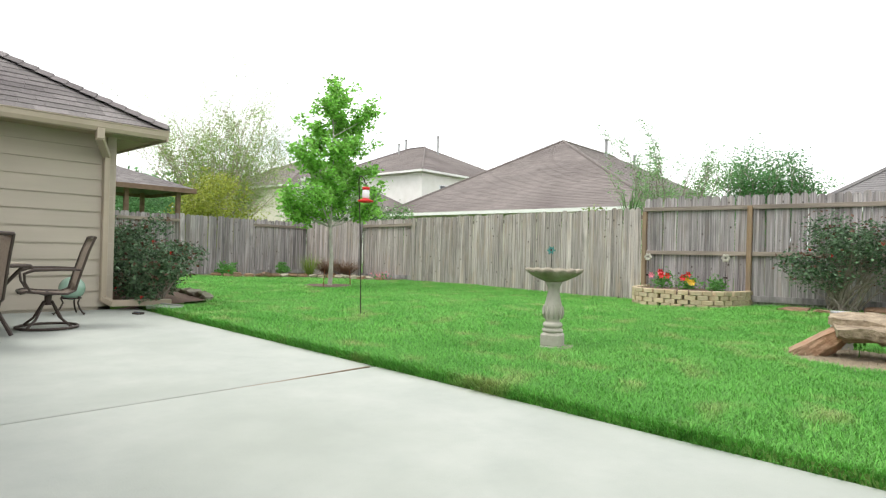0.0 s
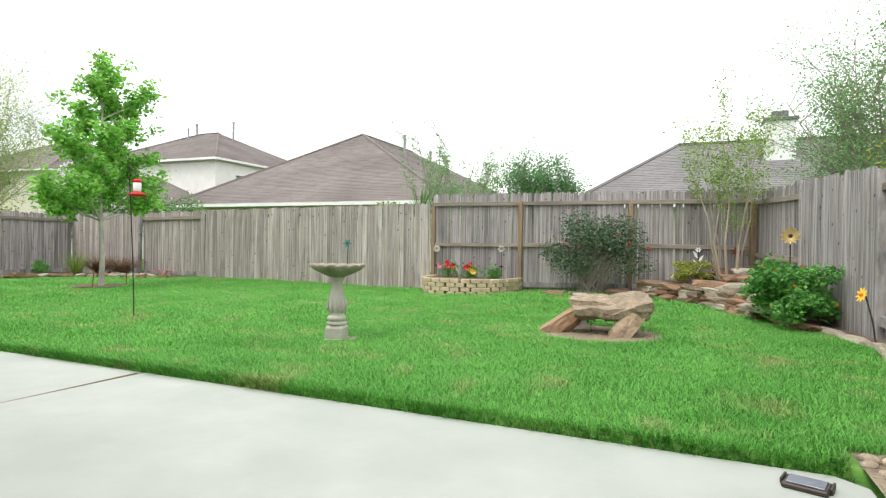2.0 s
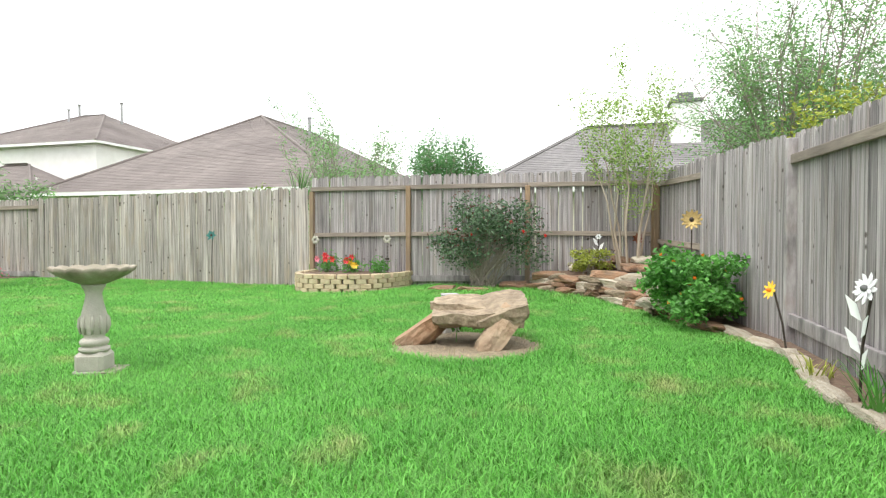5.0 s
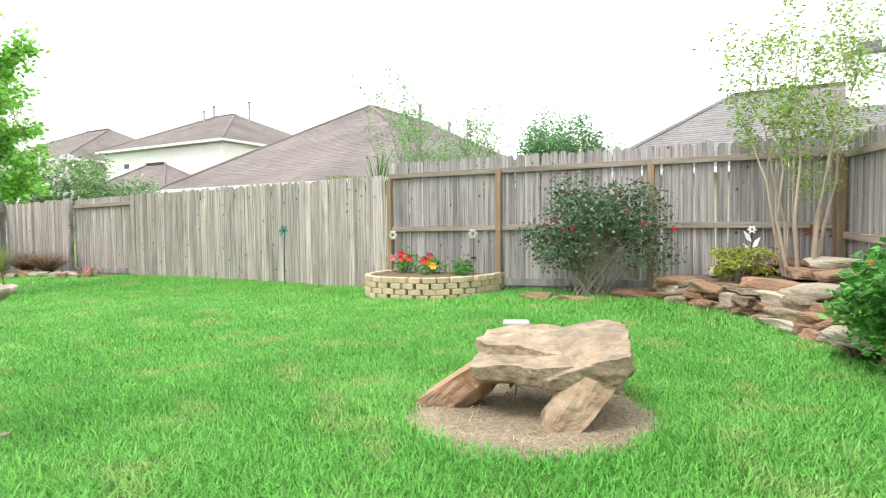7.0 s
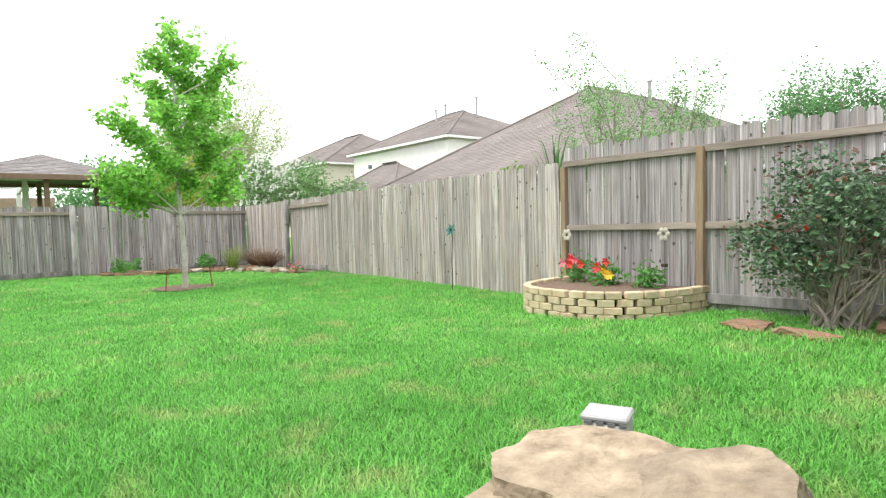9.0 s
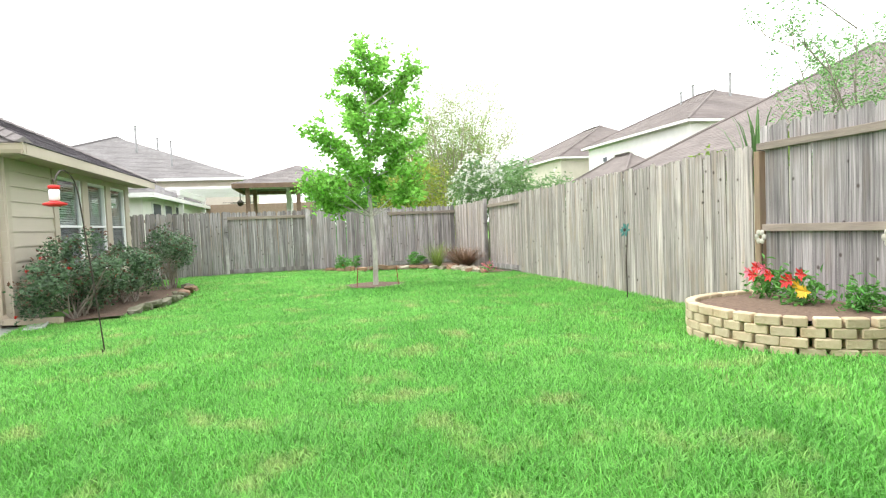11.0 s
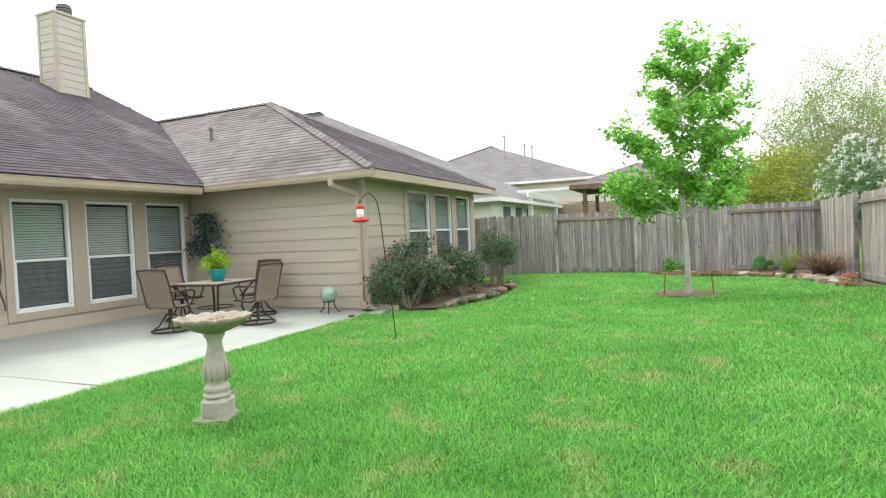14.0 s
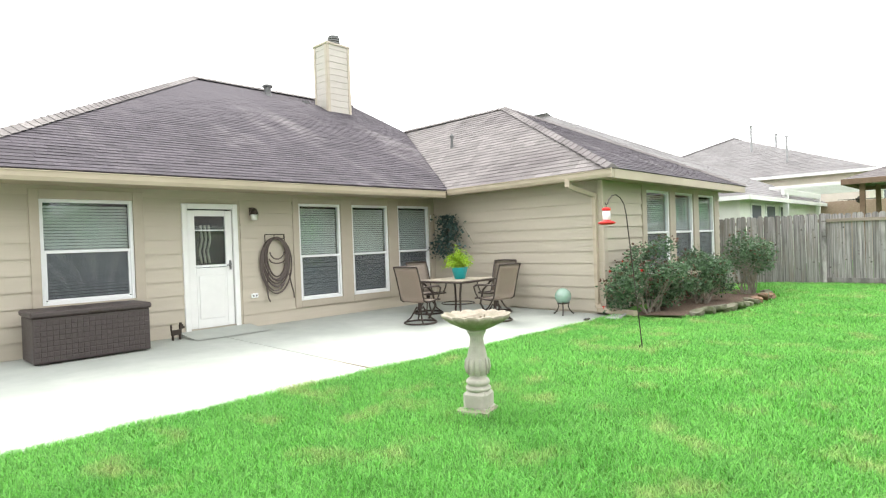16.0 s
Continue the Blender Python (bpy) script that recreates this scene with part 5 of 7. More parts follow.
def block_planter():
    cx, cy, rx, ry = -4.52, 17.0, 1.01, 1.46
    z = gz(cx, cy - 0.6)
    root = thing("block_planter", "half-round raised planter of tan split-face concrete blocks", "planter", pose(cx, cy, z))
    unit = [part("block", B((0, 0, 0), (0.205 - 0.012 * k, 0.10, 0.086), 0.01), "block", root) for k in range(3)]
    first = [True] * 3
    rng = np.random.default_rng(4)
    def rim_at(b, q=1.0):
        e = 0.62 if math.cos(b) < 0 else 0.9
        return Vector((q * rx * math.copysign(abs(math.cos(b)) ** e, math.cos(b)), q * ry * math.copysign(abs(math.sin(b)) ** e, math.sin(b)), 0))
    line = [rim_at(math.pi * (1.0 + k / 200)) for k in range(201)]
    run = np.concatenate([[0], np.cumsum([(q - p).length for p, q in zip(line, line[1:])])])
    for c in range(4):
        n = int(run[-1] / 0.208)
        for k in range(n):
            d = run[-1] * (k + (0.75 if c % 2 else 0.3)) / n
            if d > run[-1] - 0.03:
                continue
            i = min(int(np.searchsorted(run, d)), 199)
            p = line[i] + Vector((0, rng.normal() * 0.004, 0.035 + 0.088 * c))
            t = line[min(i + 4, 200)] - line[max(i - 4, 0)]
            j = int(rng.integers(3))
            m = Matrix.Translation(p) @ Matrix.Rotation(math.atan2(t.y, t.x) + rng.normal() * 0.04, 4, "Z")
            if first[j]:
                unit[j].matrix_basis = m
                first[j] = False
            else:
                share("block", unit[j], root, m)
    soil = bmesh.new()
    n = 24
    rim = [soil.verts.new(rim_at(a, 0.96) + Vector((0, 0, 0.30))) for a in [math.pi * (1 + k / n) for k in range(n + 1)]]
    mid = soil.verts.new((0, -0.3, 0.34))
    for a, b in zip(rim, rim[1:]):
        soil.faces.new((mid, a, b))
    soil.faces.new((mid, rim[-1], rim[0]))
    part("potting_soil", soil, "mulch", root, "dark mulch filling the planter")
    for dx, dy, s, cols, words in ((-0.55, -0.45, 0.21, ("petal_pink", "petal_red"), "pink and red"), (0.0, -0.55, 0.19, ("petal_red", "petal_yellow"), "red and yellow"), (0.52, -0.42, 0.17, (), "no open")):
        rg = np.random.default_rng(int(100 * dx) + 99)
        pl = thing("flowering_plant", f"leafy bedding plant with {words} blooms in the planter", "flower", pose(cx + dx, cy + dy, z + 0.31))
        pts = rg.normal(size=(240, 3)) * (s * 0.5, s * 0.5, s * 0.45) + (0, 0, s * 0.75)
        pts[:, 2] = np.maximum(pts[:, 2], 0.02)
        scatter_leaves("foliage", pts, 0.085, "leaf_lantana", pl, 7, aspect=0.35)
        st = bmesh.new()
        for k in range(8):
            a = k * 0.8
            tube(st, [(0, 0, 0), (s * 0.5 * math.cos(a), s * 0.5 * math.sin(a), s * 1.1)], 0.004, 4)
        part("stem", st, "leaf_lantana", pl)
        for j, cname in enumerate(cols):
            for k in range(3):
                p = Vector((rg.normal() * s * 0.45 + (0.1 if j else -0.05), -0.12 + rg.normal() * s * 0.2, s * (1.25 + 0.4 * rg.random()) - (0.1 if "yellow" in cname else 0)))
                bl = bmesh.new()
                for q in range(6):
                    a = q * math.pi / 3
                    v = [bl.verts.new(p + Vector(o)) for o in ((0, 0, 0), (0.045 * math.cos(a - 0.45), -0.02, 0.045 * math.sin(a - 0.45)), (0.075 * math.cos(a), -0.01 - 0.03 * abs(math.sin(a)), 0.075 * math.sin(a)), (0.045 * math.cos(a + 0.45), -0.02, 0.045 * math.sin(a + 0.45)))]
                    bl.faces.new(v)
                part("bloom", bl, cname, pl, "open " + cname.split("_")[1] + " bloom")
    lights = ((-1.0, -0.12, 0.98), (0.62, -0.22, 1.0))
    for dx, dy, h in lights:
        st = thing("solar_stake_light", "glass flower solar light on a thin dark stake", "garden light", pose(cx + dx, cy + dy, z + 0.3))
        part("stake", T([(0, 0, 0), (0.005, 0, h - 0.38)], 0.006, 6), "iron", st)
        part("solar_cell", B((0, -0.01, h - 0.72), (0.07, 0.05, 0.04), 0.006), "iron", st)
        pet = bmesh.new()
        for q in range(6):
            a = q * math.pi / 3
            c = Vector((0.055 * math.cos(a), -0.02, h - 0.33 + 0.055 * math.sin(a)))
            bmesh.ops.create_uvsphere(pet, u_segments=8, v_segments=6, radius=0.035, matrix=Matrix.Translation(c) @ Matrix.Diagonal((1, 0.4, 1, 1)))
        part("glass_petals", pet, "cast_stone", st, "clear glass petals", smooth=True)


block_planter()


def shrub(name, label, category, x, y, z, rx, ry, h, n, size, material, seed, lift=0.2, stems=9, bark="bark", accents=(), lumps=16, aspect=0.55, shell=0.55):
    """A bush of many stems with leaves massed in uneven lumps."""
    rng = np.random.default_rng(seed)
    root = thing(name, label, category, pose(x, y, z))
    cores = []
    for k in range(lumps):
        a, q = rng.uniform(0, 2 * math.pi), math.sqrt(rng.uniform(0.05, 1))
        hz = lift * h + (1 - lift) * h * rng.uniform(0.1, 0.95) * (1 - 0.35 * q * q)
        cores.append((rx * 0.78 * q * math.cos(a), ry * 0.78 * q * math.sin(a), hz))
    cores = np.array(cores)
    for k in range(stems):
        st = bmesh.new()
        c = cores[rng.integers(len(cores))]
        b = Vector((rng.normal() * rx * 0.12, rng.normal() * ry * 0.12, -0.03))
        mid = Vector((c[0] * 0.45 + rng.normal() * 0.04, c[1] * 0.45 + rng.normal() * 0.04, c[2] * 0.55))
        tube(st, [b, b.lerp(mid, 0.5) + Vector((rng.normal() * 0.03, rng.normal() * 0.03, 0)), mid, Vector(c)], [0.011 * h + 0.003, 0.008 * h + 0.003, 0.005 * h + 0.002, 0.002], 6)
        for j in range(3):
            e = mid + Vector((rng.normal() * rx * 0.3, rng.normal() * ry * 0.3, rng.uniform(0.05, 0.3) * h))
            tube(st, [mid.lerp(b, 0.2 * j), mid.lerp(e, 0.5), e], [0.005 * h, 0.0035 * h, 0.002], 5)
        part("stem", st, bark, root)
    pick = rng.integers(len(cores), size=n)
    d = rng.normal(size=(n, 3))
    d /= np.linalg.norm(d, axis=1)[:, None]
    r = rng.uniform(shell, 1.0, n) ** 0.5 * rng.uniform(0.6, 1.45, n)
    pts = cores[pick] + d * r[:, None] * np.array([rx, ry, h * 0.42]) * 0.31
    pts[:, 2] = np.maximum(pts[:, 2], 0.02)
    scatter_leaves("foliage", pts, size, material, root, seed + 1, aspect=aspect)
    for nm, mat_name, count, asize, top in accents:
        p = cores[rng.integers(len(cores), size=count)] + (lambda e: e / np.linalg.norm(e, axis=1)[:, None])(rng.normal(size=(count, 3)) + (0, 0, top)) * np.array([rx, ry, h * 0.42]) * 0.40
        if nm == "bloom":
            many = count > 40
            bl = bmesh.new()
            for c in p:
                if not many:
                    bl = bmesh.new()
                for q in range(5):
                    a = q * 1.257
                    o = Vector(c)
                    v = [bl.verts.new(o + Vector((asize * u * math.cos(a + t), asize * u * math.sin(a + t), asize * w))) for u, t, w in ((0, 0, 0), (0.6, -0.6, 0.5), (1, 0, 0.5), (0.6, 0.6, 0.5))]
                    bl.faces.new(v)
                    v = [bl.verts.new(o + Vector((asize * u * math.cos(a + t), -asize * 0.3, asize * w + asize * u * math.sin(a + t)))) for u, t, w in ((0, 0, 0), (0.6, -0.6, 0.1), (1, 0, 0.1), (0.6, 0.6, 0.1))]
                    bl.faces.new(v)
                if not many:
                    part("bloom", bl, mat_name, root, mat_name.split("_")[1] + " bloom")
            if many:
                part("bloom_mass", bl, mat_name, root, mat_name.split("_")[1] + " flowers")["kind"] = "stuff"
        else:
            scatter_leaves(nm, p, asize, mat_name, root, seed + 5)
    return root


shrub("rose_bush", "large dark green rose bush with red blooms by the fence", "bush", -1.85, 16.35, gz(-1.75, 16.4), 1.16, 0.62, 1.66, 6500, 0.064, "leaf_rose", 21, 0.27, 34, accents=(("bloom", "petal_red", 9, 0.035, 0.5), ("young_leaves", "leaf_new", 420, 0.06, 0.8)), lumps=18)
shrub("rose_bush", "dark green rose bush with red blooms before the wing's windows", "bush", -9.95, 8.25, gz(-10, 8.2), 1.05, 0.70, 1.36, 7000, 0.066, "leaf_rose", 22, 0.10, 14, accents=(("bloom", "petal_red", 10, 0.035, 0.5), ("young_leaves", "leaf_new", 700, 0.06, 0.6)), lumps=24)
shrub("rose_bush", "dark green rose bush beside the wing's windows", "bush", -11.7, 8.5, gz(-12, 8.4), 0.9, 0.6, 1.2, 4800, 0.066, "leaf_rose", 23, 0.12, 12, accents=(("young_leaves", "leaf_new", 220, 0.06, 0.6),), lumps=18)
shrub("rose_bush", "open grey-green bush with bare crooked stems at the bed's end", "bush", -13.9, 8.75, gz(-13.9, 8.7), 0.95, 0.6, 1.5, 3000, 0.066, "leaf_rose", 24, 0.32, 16, accents=(("young_leaves", "leaf_new", 250, 0.06, 0.6),), lumps=18)
shrub("lantana_bush", "bright green lantana bush with small orange flowers beside the fence", "bush", 1.22, 13.2, 0.06, 0.56, 0.75, 0.93, 6400, 0.072, "leaf_lantana", 25, 0.08, 8, accents=(("bloom", "petal_orange", 26, 0.022, 0.4),), lumps=26, aspect=0.6)
shrub("golden_shrub", "small yellow-green shrub in the stone bed", "bush", 0.0, 16.15, 0.32, 0.42, 0.34, 0.55, 1200, 0.055, "leaf_yellow", 26, 0.2, 8, accents=(("young_leaves", "leaf_new", 150, 0.04, 0.3),), lumps=12)
shrub("low_shrub", "small dark green shrub in the far bed", "bush", -16.6, 12.9, gz(-16.6, 12.9), 0.55, 0.4, 0.6, 900, 0.07, "leaf_lantana", 27, 0.1, 6, accents=(("bloom", "petal_red", 4, 0.03, 0.4),), lumps=10)
shrub("low_shrub", "low green plant in the bed by the roses", "bush", -16.9, 15.0, gz(-16.6, 14.8), 0.4, 0.35, 0.45, 600, 0.07, "leaf_lantana", 28, 0.1, 6, lumps=8)


def blades(name, label, category, x, y, z, n, length, spread, width, material, seed, droop=0.6):
    """A clump of long arching leaves."""
    rng = np.random.default_rng(seed)
    root = thing(name, label, category, pose(x, y, z))
    bm = bmesh.new()
    for k in range(n):
        a = rng.uniform(0, 2 * math.pi)
        l, sp = length * rng.uniform(0.6, 1.1), spread * rng.uniform(0.3, 1.1)
        b = Vector((rng.normal() * 0.04, rng.normal() * 0.04, 0))
        o = Vector((math.cos(a), math.sin(a), 0))
        side = Vector((-o.y, o.x, 0)) * width
        prev = None
        for i in range(5):
            t = i / 4
            p = b + o * sp * t + Vector((0, 0, l * (t * (1 + droop) - droop * 1.0 * t * t * t)))
            w = side * (1 - t * 0.85)
            cur = (bm.verts.new(p - w), bm.verts.new(p + w))
            if prev:
                bm.faces.new((prev[0], prev[1], cur[1], cur[0]))
            prev = cur
    part("leaf_clump", bm, material, root)
    return root


blades("iris_clump", "green clump of strappy leaves by the fence", "plant", 1.72, 9.75, 0.0, 46, 0.36, 0.28, 0.009, "leaf_lantana", 31, 0.3)
blades("iris_clump", "small yellow-green strappy plant in the fence bed", "plant", 1.68, 10.6, 0.0, 30, 0.2, 0.2, 0.008, "leaf_yellow", 32)
blades("grass_clump", "pale green fountain grass in the far bed", "plant", -16.0, 15.4, gz(-16, 15.4), 150, 0.72, 0.65, 0.008, "leaf_pale", 33, 0.5)
blades("dry_grass_clump", "reddish-brown dry clump in the far corner bed", "plant", -15.9, 16.0, gz(-16, 16) + 0.1, 340, 0.50, 0.9, 0.008, "leaf_dry", 34, 0.2)
blades("dry_grass_clump", "brown spreading clump in the far corner bed", "plant", -14.9, 15.95, gz(-15, 16) + 0.1, 340, 0.48, 0.95, 0.008, "leaf_dry", 35, 0.2)


def corner_bed():
    """Raised corner bed: soil, and stacked split stones round its edge."""
    root = thing("garden_bed", "raised corner bed of dark soil and leaf litter", "garden bed", kind="structure")
    ys = np.linspace(7.7, 16.95, 38)
    bm = bmesh.new()
    prev = None
    for y in ys:
        xe = float(bed_right(y)) + 0.05
        xf = float(np.interp(y, [7, 12.2, 17.0], [1.97, 1.92, 1.12]))
        hgt = 0.03 + 0.38 * float(smooth01(13.2, 15.6, y))
        row = [bm.verts.new((xe + (xf - xe) * t, y, gz(xe, y) + 0.02 + hgt * (0 if t == 0 else 1) * (0.6 + 0.4 * t))) for t in (0, 0.12, 0.5, 1.0)]
        if prev:
            for i in range(3):
                bm.faces.new((prev[i], prev[i + 1], row[i + 1], row[i]))
        prev = row
    bmesh.ops.recalc_face_normals(bm, faces=bm.faces[:])
    part("bed_soil", bm, "mulch", root, smooth=True)
    grp = "stacked stones of the corner bed"
    rng = np.random.default_rng(14)
    kinds = [(part("stone", rough_stone((1, 1, 1), 50 + k, 4, 0.10, 1.5), ("red_stone", "sandstone", "red_stone", "pale_stone", "red_stone", "sandstone")[k]), k) for k in range(6)]
    used = set()
    def lay(x, y, z, s, rz, tilt=4):
        k = int(rng.integers(6))
        ob = kinds[k][0]
        if k in used:
            ob = new("stone", ob.data)
        used.add(k)
        ob.matrix_basis = pose(x, y, z, rng.normal() * tilt, rng.normal() * tilt, rz) @ Matrix.Diagonal((*s, 1))
        tagged(ob, ("rust-brown split sandstone in the bed's edge", "tan split sandstone in the bed's edge", "rust-brown split sandstone in the bed's edge", "pale cream split stone in the bed's edge", "rust-brown split sandstone in the bed's edge", "tan split sandstone in the bed's edge")[k], "stone", grp)
    y = 12.9
    while y < 16.55:
        x = float(bed_right(y))
        d = math.degrees(math.atan2(0.1, float(bed_right(y + 0.1)) - x))
        rows = 1 if y < 13.4 else (2 if y < 14.0 else 3)
        l = rng.uniform(0.28, 0.5)
        for r in range(rows):
            lay(x + 0.07 * r + rng.normal() * 0.03, y + 0.05 * r + rng.normal() * 0.03, gz(x, y) + 0.06 + 0.10 * r, (l * rng.uniform(0.8, 1.2), rng.uniform(0.2, 0.32), rng.uniform(0.09, 0.13)), d + rng.normal() * 8)
        y += l * 0.62 * abs(math.sin(radians(d))) + 0.06
    for x, yy, z, s, rz in ((-1.35, 16.42, 0.12, (0.5, 0.3, 0.14), 10), (-2.0, 15.85, 0.08, (0.6, 0.25, 0.12), -8), (-2.55, 15.95, 0.07, (0.5, 0.25, 0.12), -20), (-0.75, 16.35, 0.32, (0.5, 0.35, 0.15), 5), (-0.35, 15.95, 0.30, (0.42, 0.3, 0.12), -30), (0.35, 15.55, 0.40, (0.75, 0.28, 0.14), -35), (0.7, 15.2, 0.38, (0.6, 0.35, 0.16), -40), (0.75, 16.0, 0.50, (0.5, 0.4, 0.14), 10), (1.05, 15.6, 0.52, (0.6, 0.4, 0.13), 20), (0.55, 16.45, 0.58, (0.45, 0.35, 0.16), 0), (0.95, 16.2, 0.62, (0.55, 0.35, 0.12), 15), (1.15, 14.95, 0.42, (0.6, 0.35, 0.12), 60), (1.1, 14.4, 0.30, (0.5, 0.4, 0.1), 70), (0.95, 13.75, 0.18, (0.55, 0.45, 0.12), 50), (0.2, 16.6, 0.5, (0.4, 0.3, 0.14), 0), (-0.2, 16.6, 0.45, (0.35, 0.25, 0.12), 12), (0.05, 15.5, 0.22, (0.3, 0.2, 0.1), -40), (0.3, 15.2, 0.2, (0.28, 0.2, 0.09), -40), (-0.5, 16.0, 0.2, (0.26, 0.2, 0.09), -20)):
        lay(x, yy, z, s, rz)
    y = 7.75
    flat = [part("edging_stone", rough_stone((1, 1, 1), 70 + k, 3, 0.07, 1.4), "pale_stone") for k in range(3)]
    seen = set()
    while y < 12.85:
        l = rng.uniform(0.38, 0.62)
        x = float(bed_right(y + l / 2)) + 0.02
        k = len(seen) if len(seen) < 3 else int(rng.integers(3))
        ob = flat[k] if k not in seen else new("edging_stone", flat[k].data)
        seen.add(k)
        d = math.degrees(math.atan2(l, float(bed_right(y + l)) - float(bed_right(y))))
        ob.matrix_basis = pose(x, y + l / 2, gz(x, y) + 0.035, rng.normal() * 3, rng.normal() * 3, d) @ Matrix.Diagonal((l * 1.0, rng.uniform(0.12, 0.17), 0.09, 1))
        tagged(ob, "pale flat limestone edging stone between lawn and bed", "stone", "edging stones along the fence bed")
        y += l * 0.97


corner_bed()


def bed_edges():
    """Low stone edges of the rose bed and of the far bed, with their mulch."""
    rng = np.random.default_rng(19)
    bm = bmesh.new()
    ring = [(-9.6, 7.48), (-9.45, 8.5), (-9.7, 8.95), (-10.8, 9.2), (-12.2, 9.35), (-13.3, 9.3), (-14.4, 8.6), (-15.2, 7.5)]
    bm.faces.new([bm.verts.new((x, y, gz(x, y) + 0.045)) for x, y in ring])
    tagged(part("rose_bed_mulch", bm, "mulch"), "dark mulch in the rose bed along the wing", "garden bed", kind="structure")
    bm = bmesh.new()
    ring = [(-17.3, 11.9), (-16.3, 12.3), (-15.9, 13.4), (-16.0, 14.6), (-15.2, 15.5), (-14.0, 15.75), (-13.0, 16.0), (-12.8, 16.45), (-17.3, 16.2)]
    bm.faces.new([bm.verts.new((x, y, gz(x, y) + 0.05)) for x, y in ring])
    tagged(part("corner_bed_mulch", bm, "mulch"), "dark mulch in the far corner bed", "garden bed", kind="structure")
    unit = [part("edge_stone", rough_stone((0.27, 0.19, 0.1), 90 + k, 3, 0.1), ("red_stone", "pale_stone", "edge_moss")[k]) for k in range(3)]
    used = set()
    def run(path, step, grp, words, choose):
        for (x0, y0), (x1, y1) in zip(path, path[1:]):
            n = max(1, int(math.hypot(x1 - x0, y1 - y0) / step))
            for i in range(n):
                t = (i + 0.5) / n
                x, y = x0 + (x1 - x0) * t + rng.normal() * 0.03, y0 + (y1 - y0) * t + rng.normal() * 0.03
                k = int(rng.choice(choose))
                ob = unit[k] if k not in used else new("edge_stone", unit[k].data)
                used.add(k)
                ob.matrix_basis = pose(x, y, gz(x, y) + 0.06 + 0.05 * rng.random(), rng.normal() * 8, rng.normal() * 8, math.degrees(math.atan2(y1 - y0, x1 - x0)) + rng.normal() * 15) @ Matrix.Diagonal((rng.uniform(0.8, 1.3), rng.uniform(0.8, 1.2), rng.uniform(0.8, 1.3), 1))
                tagged(ob, words[k], "stone", grp)
    names = ("rust-brown rough edging stone", "pale rough limestone edging stone", "mossy grey rough edging stone")
    run([(-9.75, 8.98), (-10.8, 9.22), (-12.2, 9.38), (-13.3, 9.3), (-13.9, 9.0)], 0.27, "edging stones of the rose bed", [n + " at the rose bed" for n in names], [2, 2, 2, 0])
    run([(-16.3, 12.3), (-15.9, 13.4), (-16.0, 14.6), (-15.2, 15.5), (-14.0, 15.75), (-13.1, 15.95)], 0.28, "edging stones of the far bed", [n + " at the far bed" for n in names], [0, 0, 1])
    run([(-15.4, 15.75), (-14.3, 15.9), (-13.8, 16.1)], 0.3, "edging stones of the far bed", [n + " at the far bed" for n in names], [0, 0, 1])
    pts = rng.normal(size=(60, 3)) * (0.25, 0.12, 0.05) + (-13.35, 16.05, gz(-13.3, 16) + 0.16)
    pk = thing("pink_flowers", "low patch of pink flowers in the far bed", "flower")
    scatter_leaves("petals", pts, 0.06, "petal_pink", pk, 4)["kind"] = "stuff"
    scatter_leaves("foliage", pts - (0, 0, 0.06), 0.07, "leaf_lantana", pk, 5)


bed_edges()


def metal_flower(name, label, x, y, z, h, petal, centre, r, n, face, layers=1, leaves=0, lean=(0, 0)):
    root = thing(name, label, "garden ornament", pose(x, y, z, 0, 0, face))
    top = Vector((lean[0], lean[1], h))
    part("stalk", T([(0, 0, -0.02), (lean[0] * 0.3, lean[1] * 0.3, h * 0.5), top + Vector((0, 0.03, 0))], 0.009, 6), "iron", root)
    m = Matrix.Translation(top) @ Matrix.Rotation(radians(75), 4, "X")
    for layer in range(layers):
        for k in range(n):
            a = 2 * math.pi * (k + 0.5 * layer) / n
            q = r * (1 - 0.25 * layer)
            bm = bmesh.new()
            ring = [(0.18, 0.05, 0.0), (0.55, 0.17, 0.05), (0.85, 0.11, 0.1), (1.0, 0.0, 0.16), (0.85, -0.11, 0.1), (0.55, -0.17, 0.05), (0.18, -0.05, 0.0)]
            lo = [bm.verts.new((u * q, w * q, d * q + 0.012 * layer)) for u, w, d in ring]
            hi = [bm.verts.new((u * q, w * q, d * q + 0.012 * layer + 0.004)) for u, w, d in ring]
            bm.faces.new(lo[::-1])
            bm.faces.new(hi)
            for i in range(7):
                bm.faces.new((lo[i], lo[(i + 1) % 7], hi[(i + 1) % 7], hi[i]))
            part("petal", bm, petal, root).matrix_basis = m @ Matrix.Rotation(a, 4, "Z")
    part("flower_centre", lathe([(0.01, 0.0), (r * 0.22, 0.005), (r * 0.2, 0.03), (r * 0.05, 0.045)], 14), centre, root, smooth=True).matrix_basis = m
    for k in range(leaves):
        bm = bmesh.new()
        s = -1 if k % 2 else 1
        v = [bm.verts.new(p) for p in ((0, 0, 0), (s * 0.06, -0.02, 0.03), (s * 0.10, -0.03, 0.15), (s * 0.03, -0.01, 0.10))]
        bm.faces.new(v)
        bm.faces.new([bm.verts.new(q.co + Vector((0, 0.004, 0))) for q in v][::-1])
        part("leaf", bm, petal, root).matrix_basis = Matrix.Translation((0, 0, h * (0.3 + 0.14 * k)))


M["brass"] = mk("brass", (0.24, 0.17, 0.06), (0.40, 0.30, 0.12), 12, 0.45, metal=0.6)
M["rusty"] = mk("rusty", (0.17, 0.06, 0.035), (0.30, 0.11, 0.06), 14, 0.7, metal=0.3)
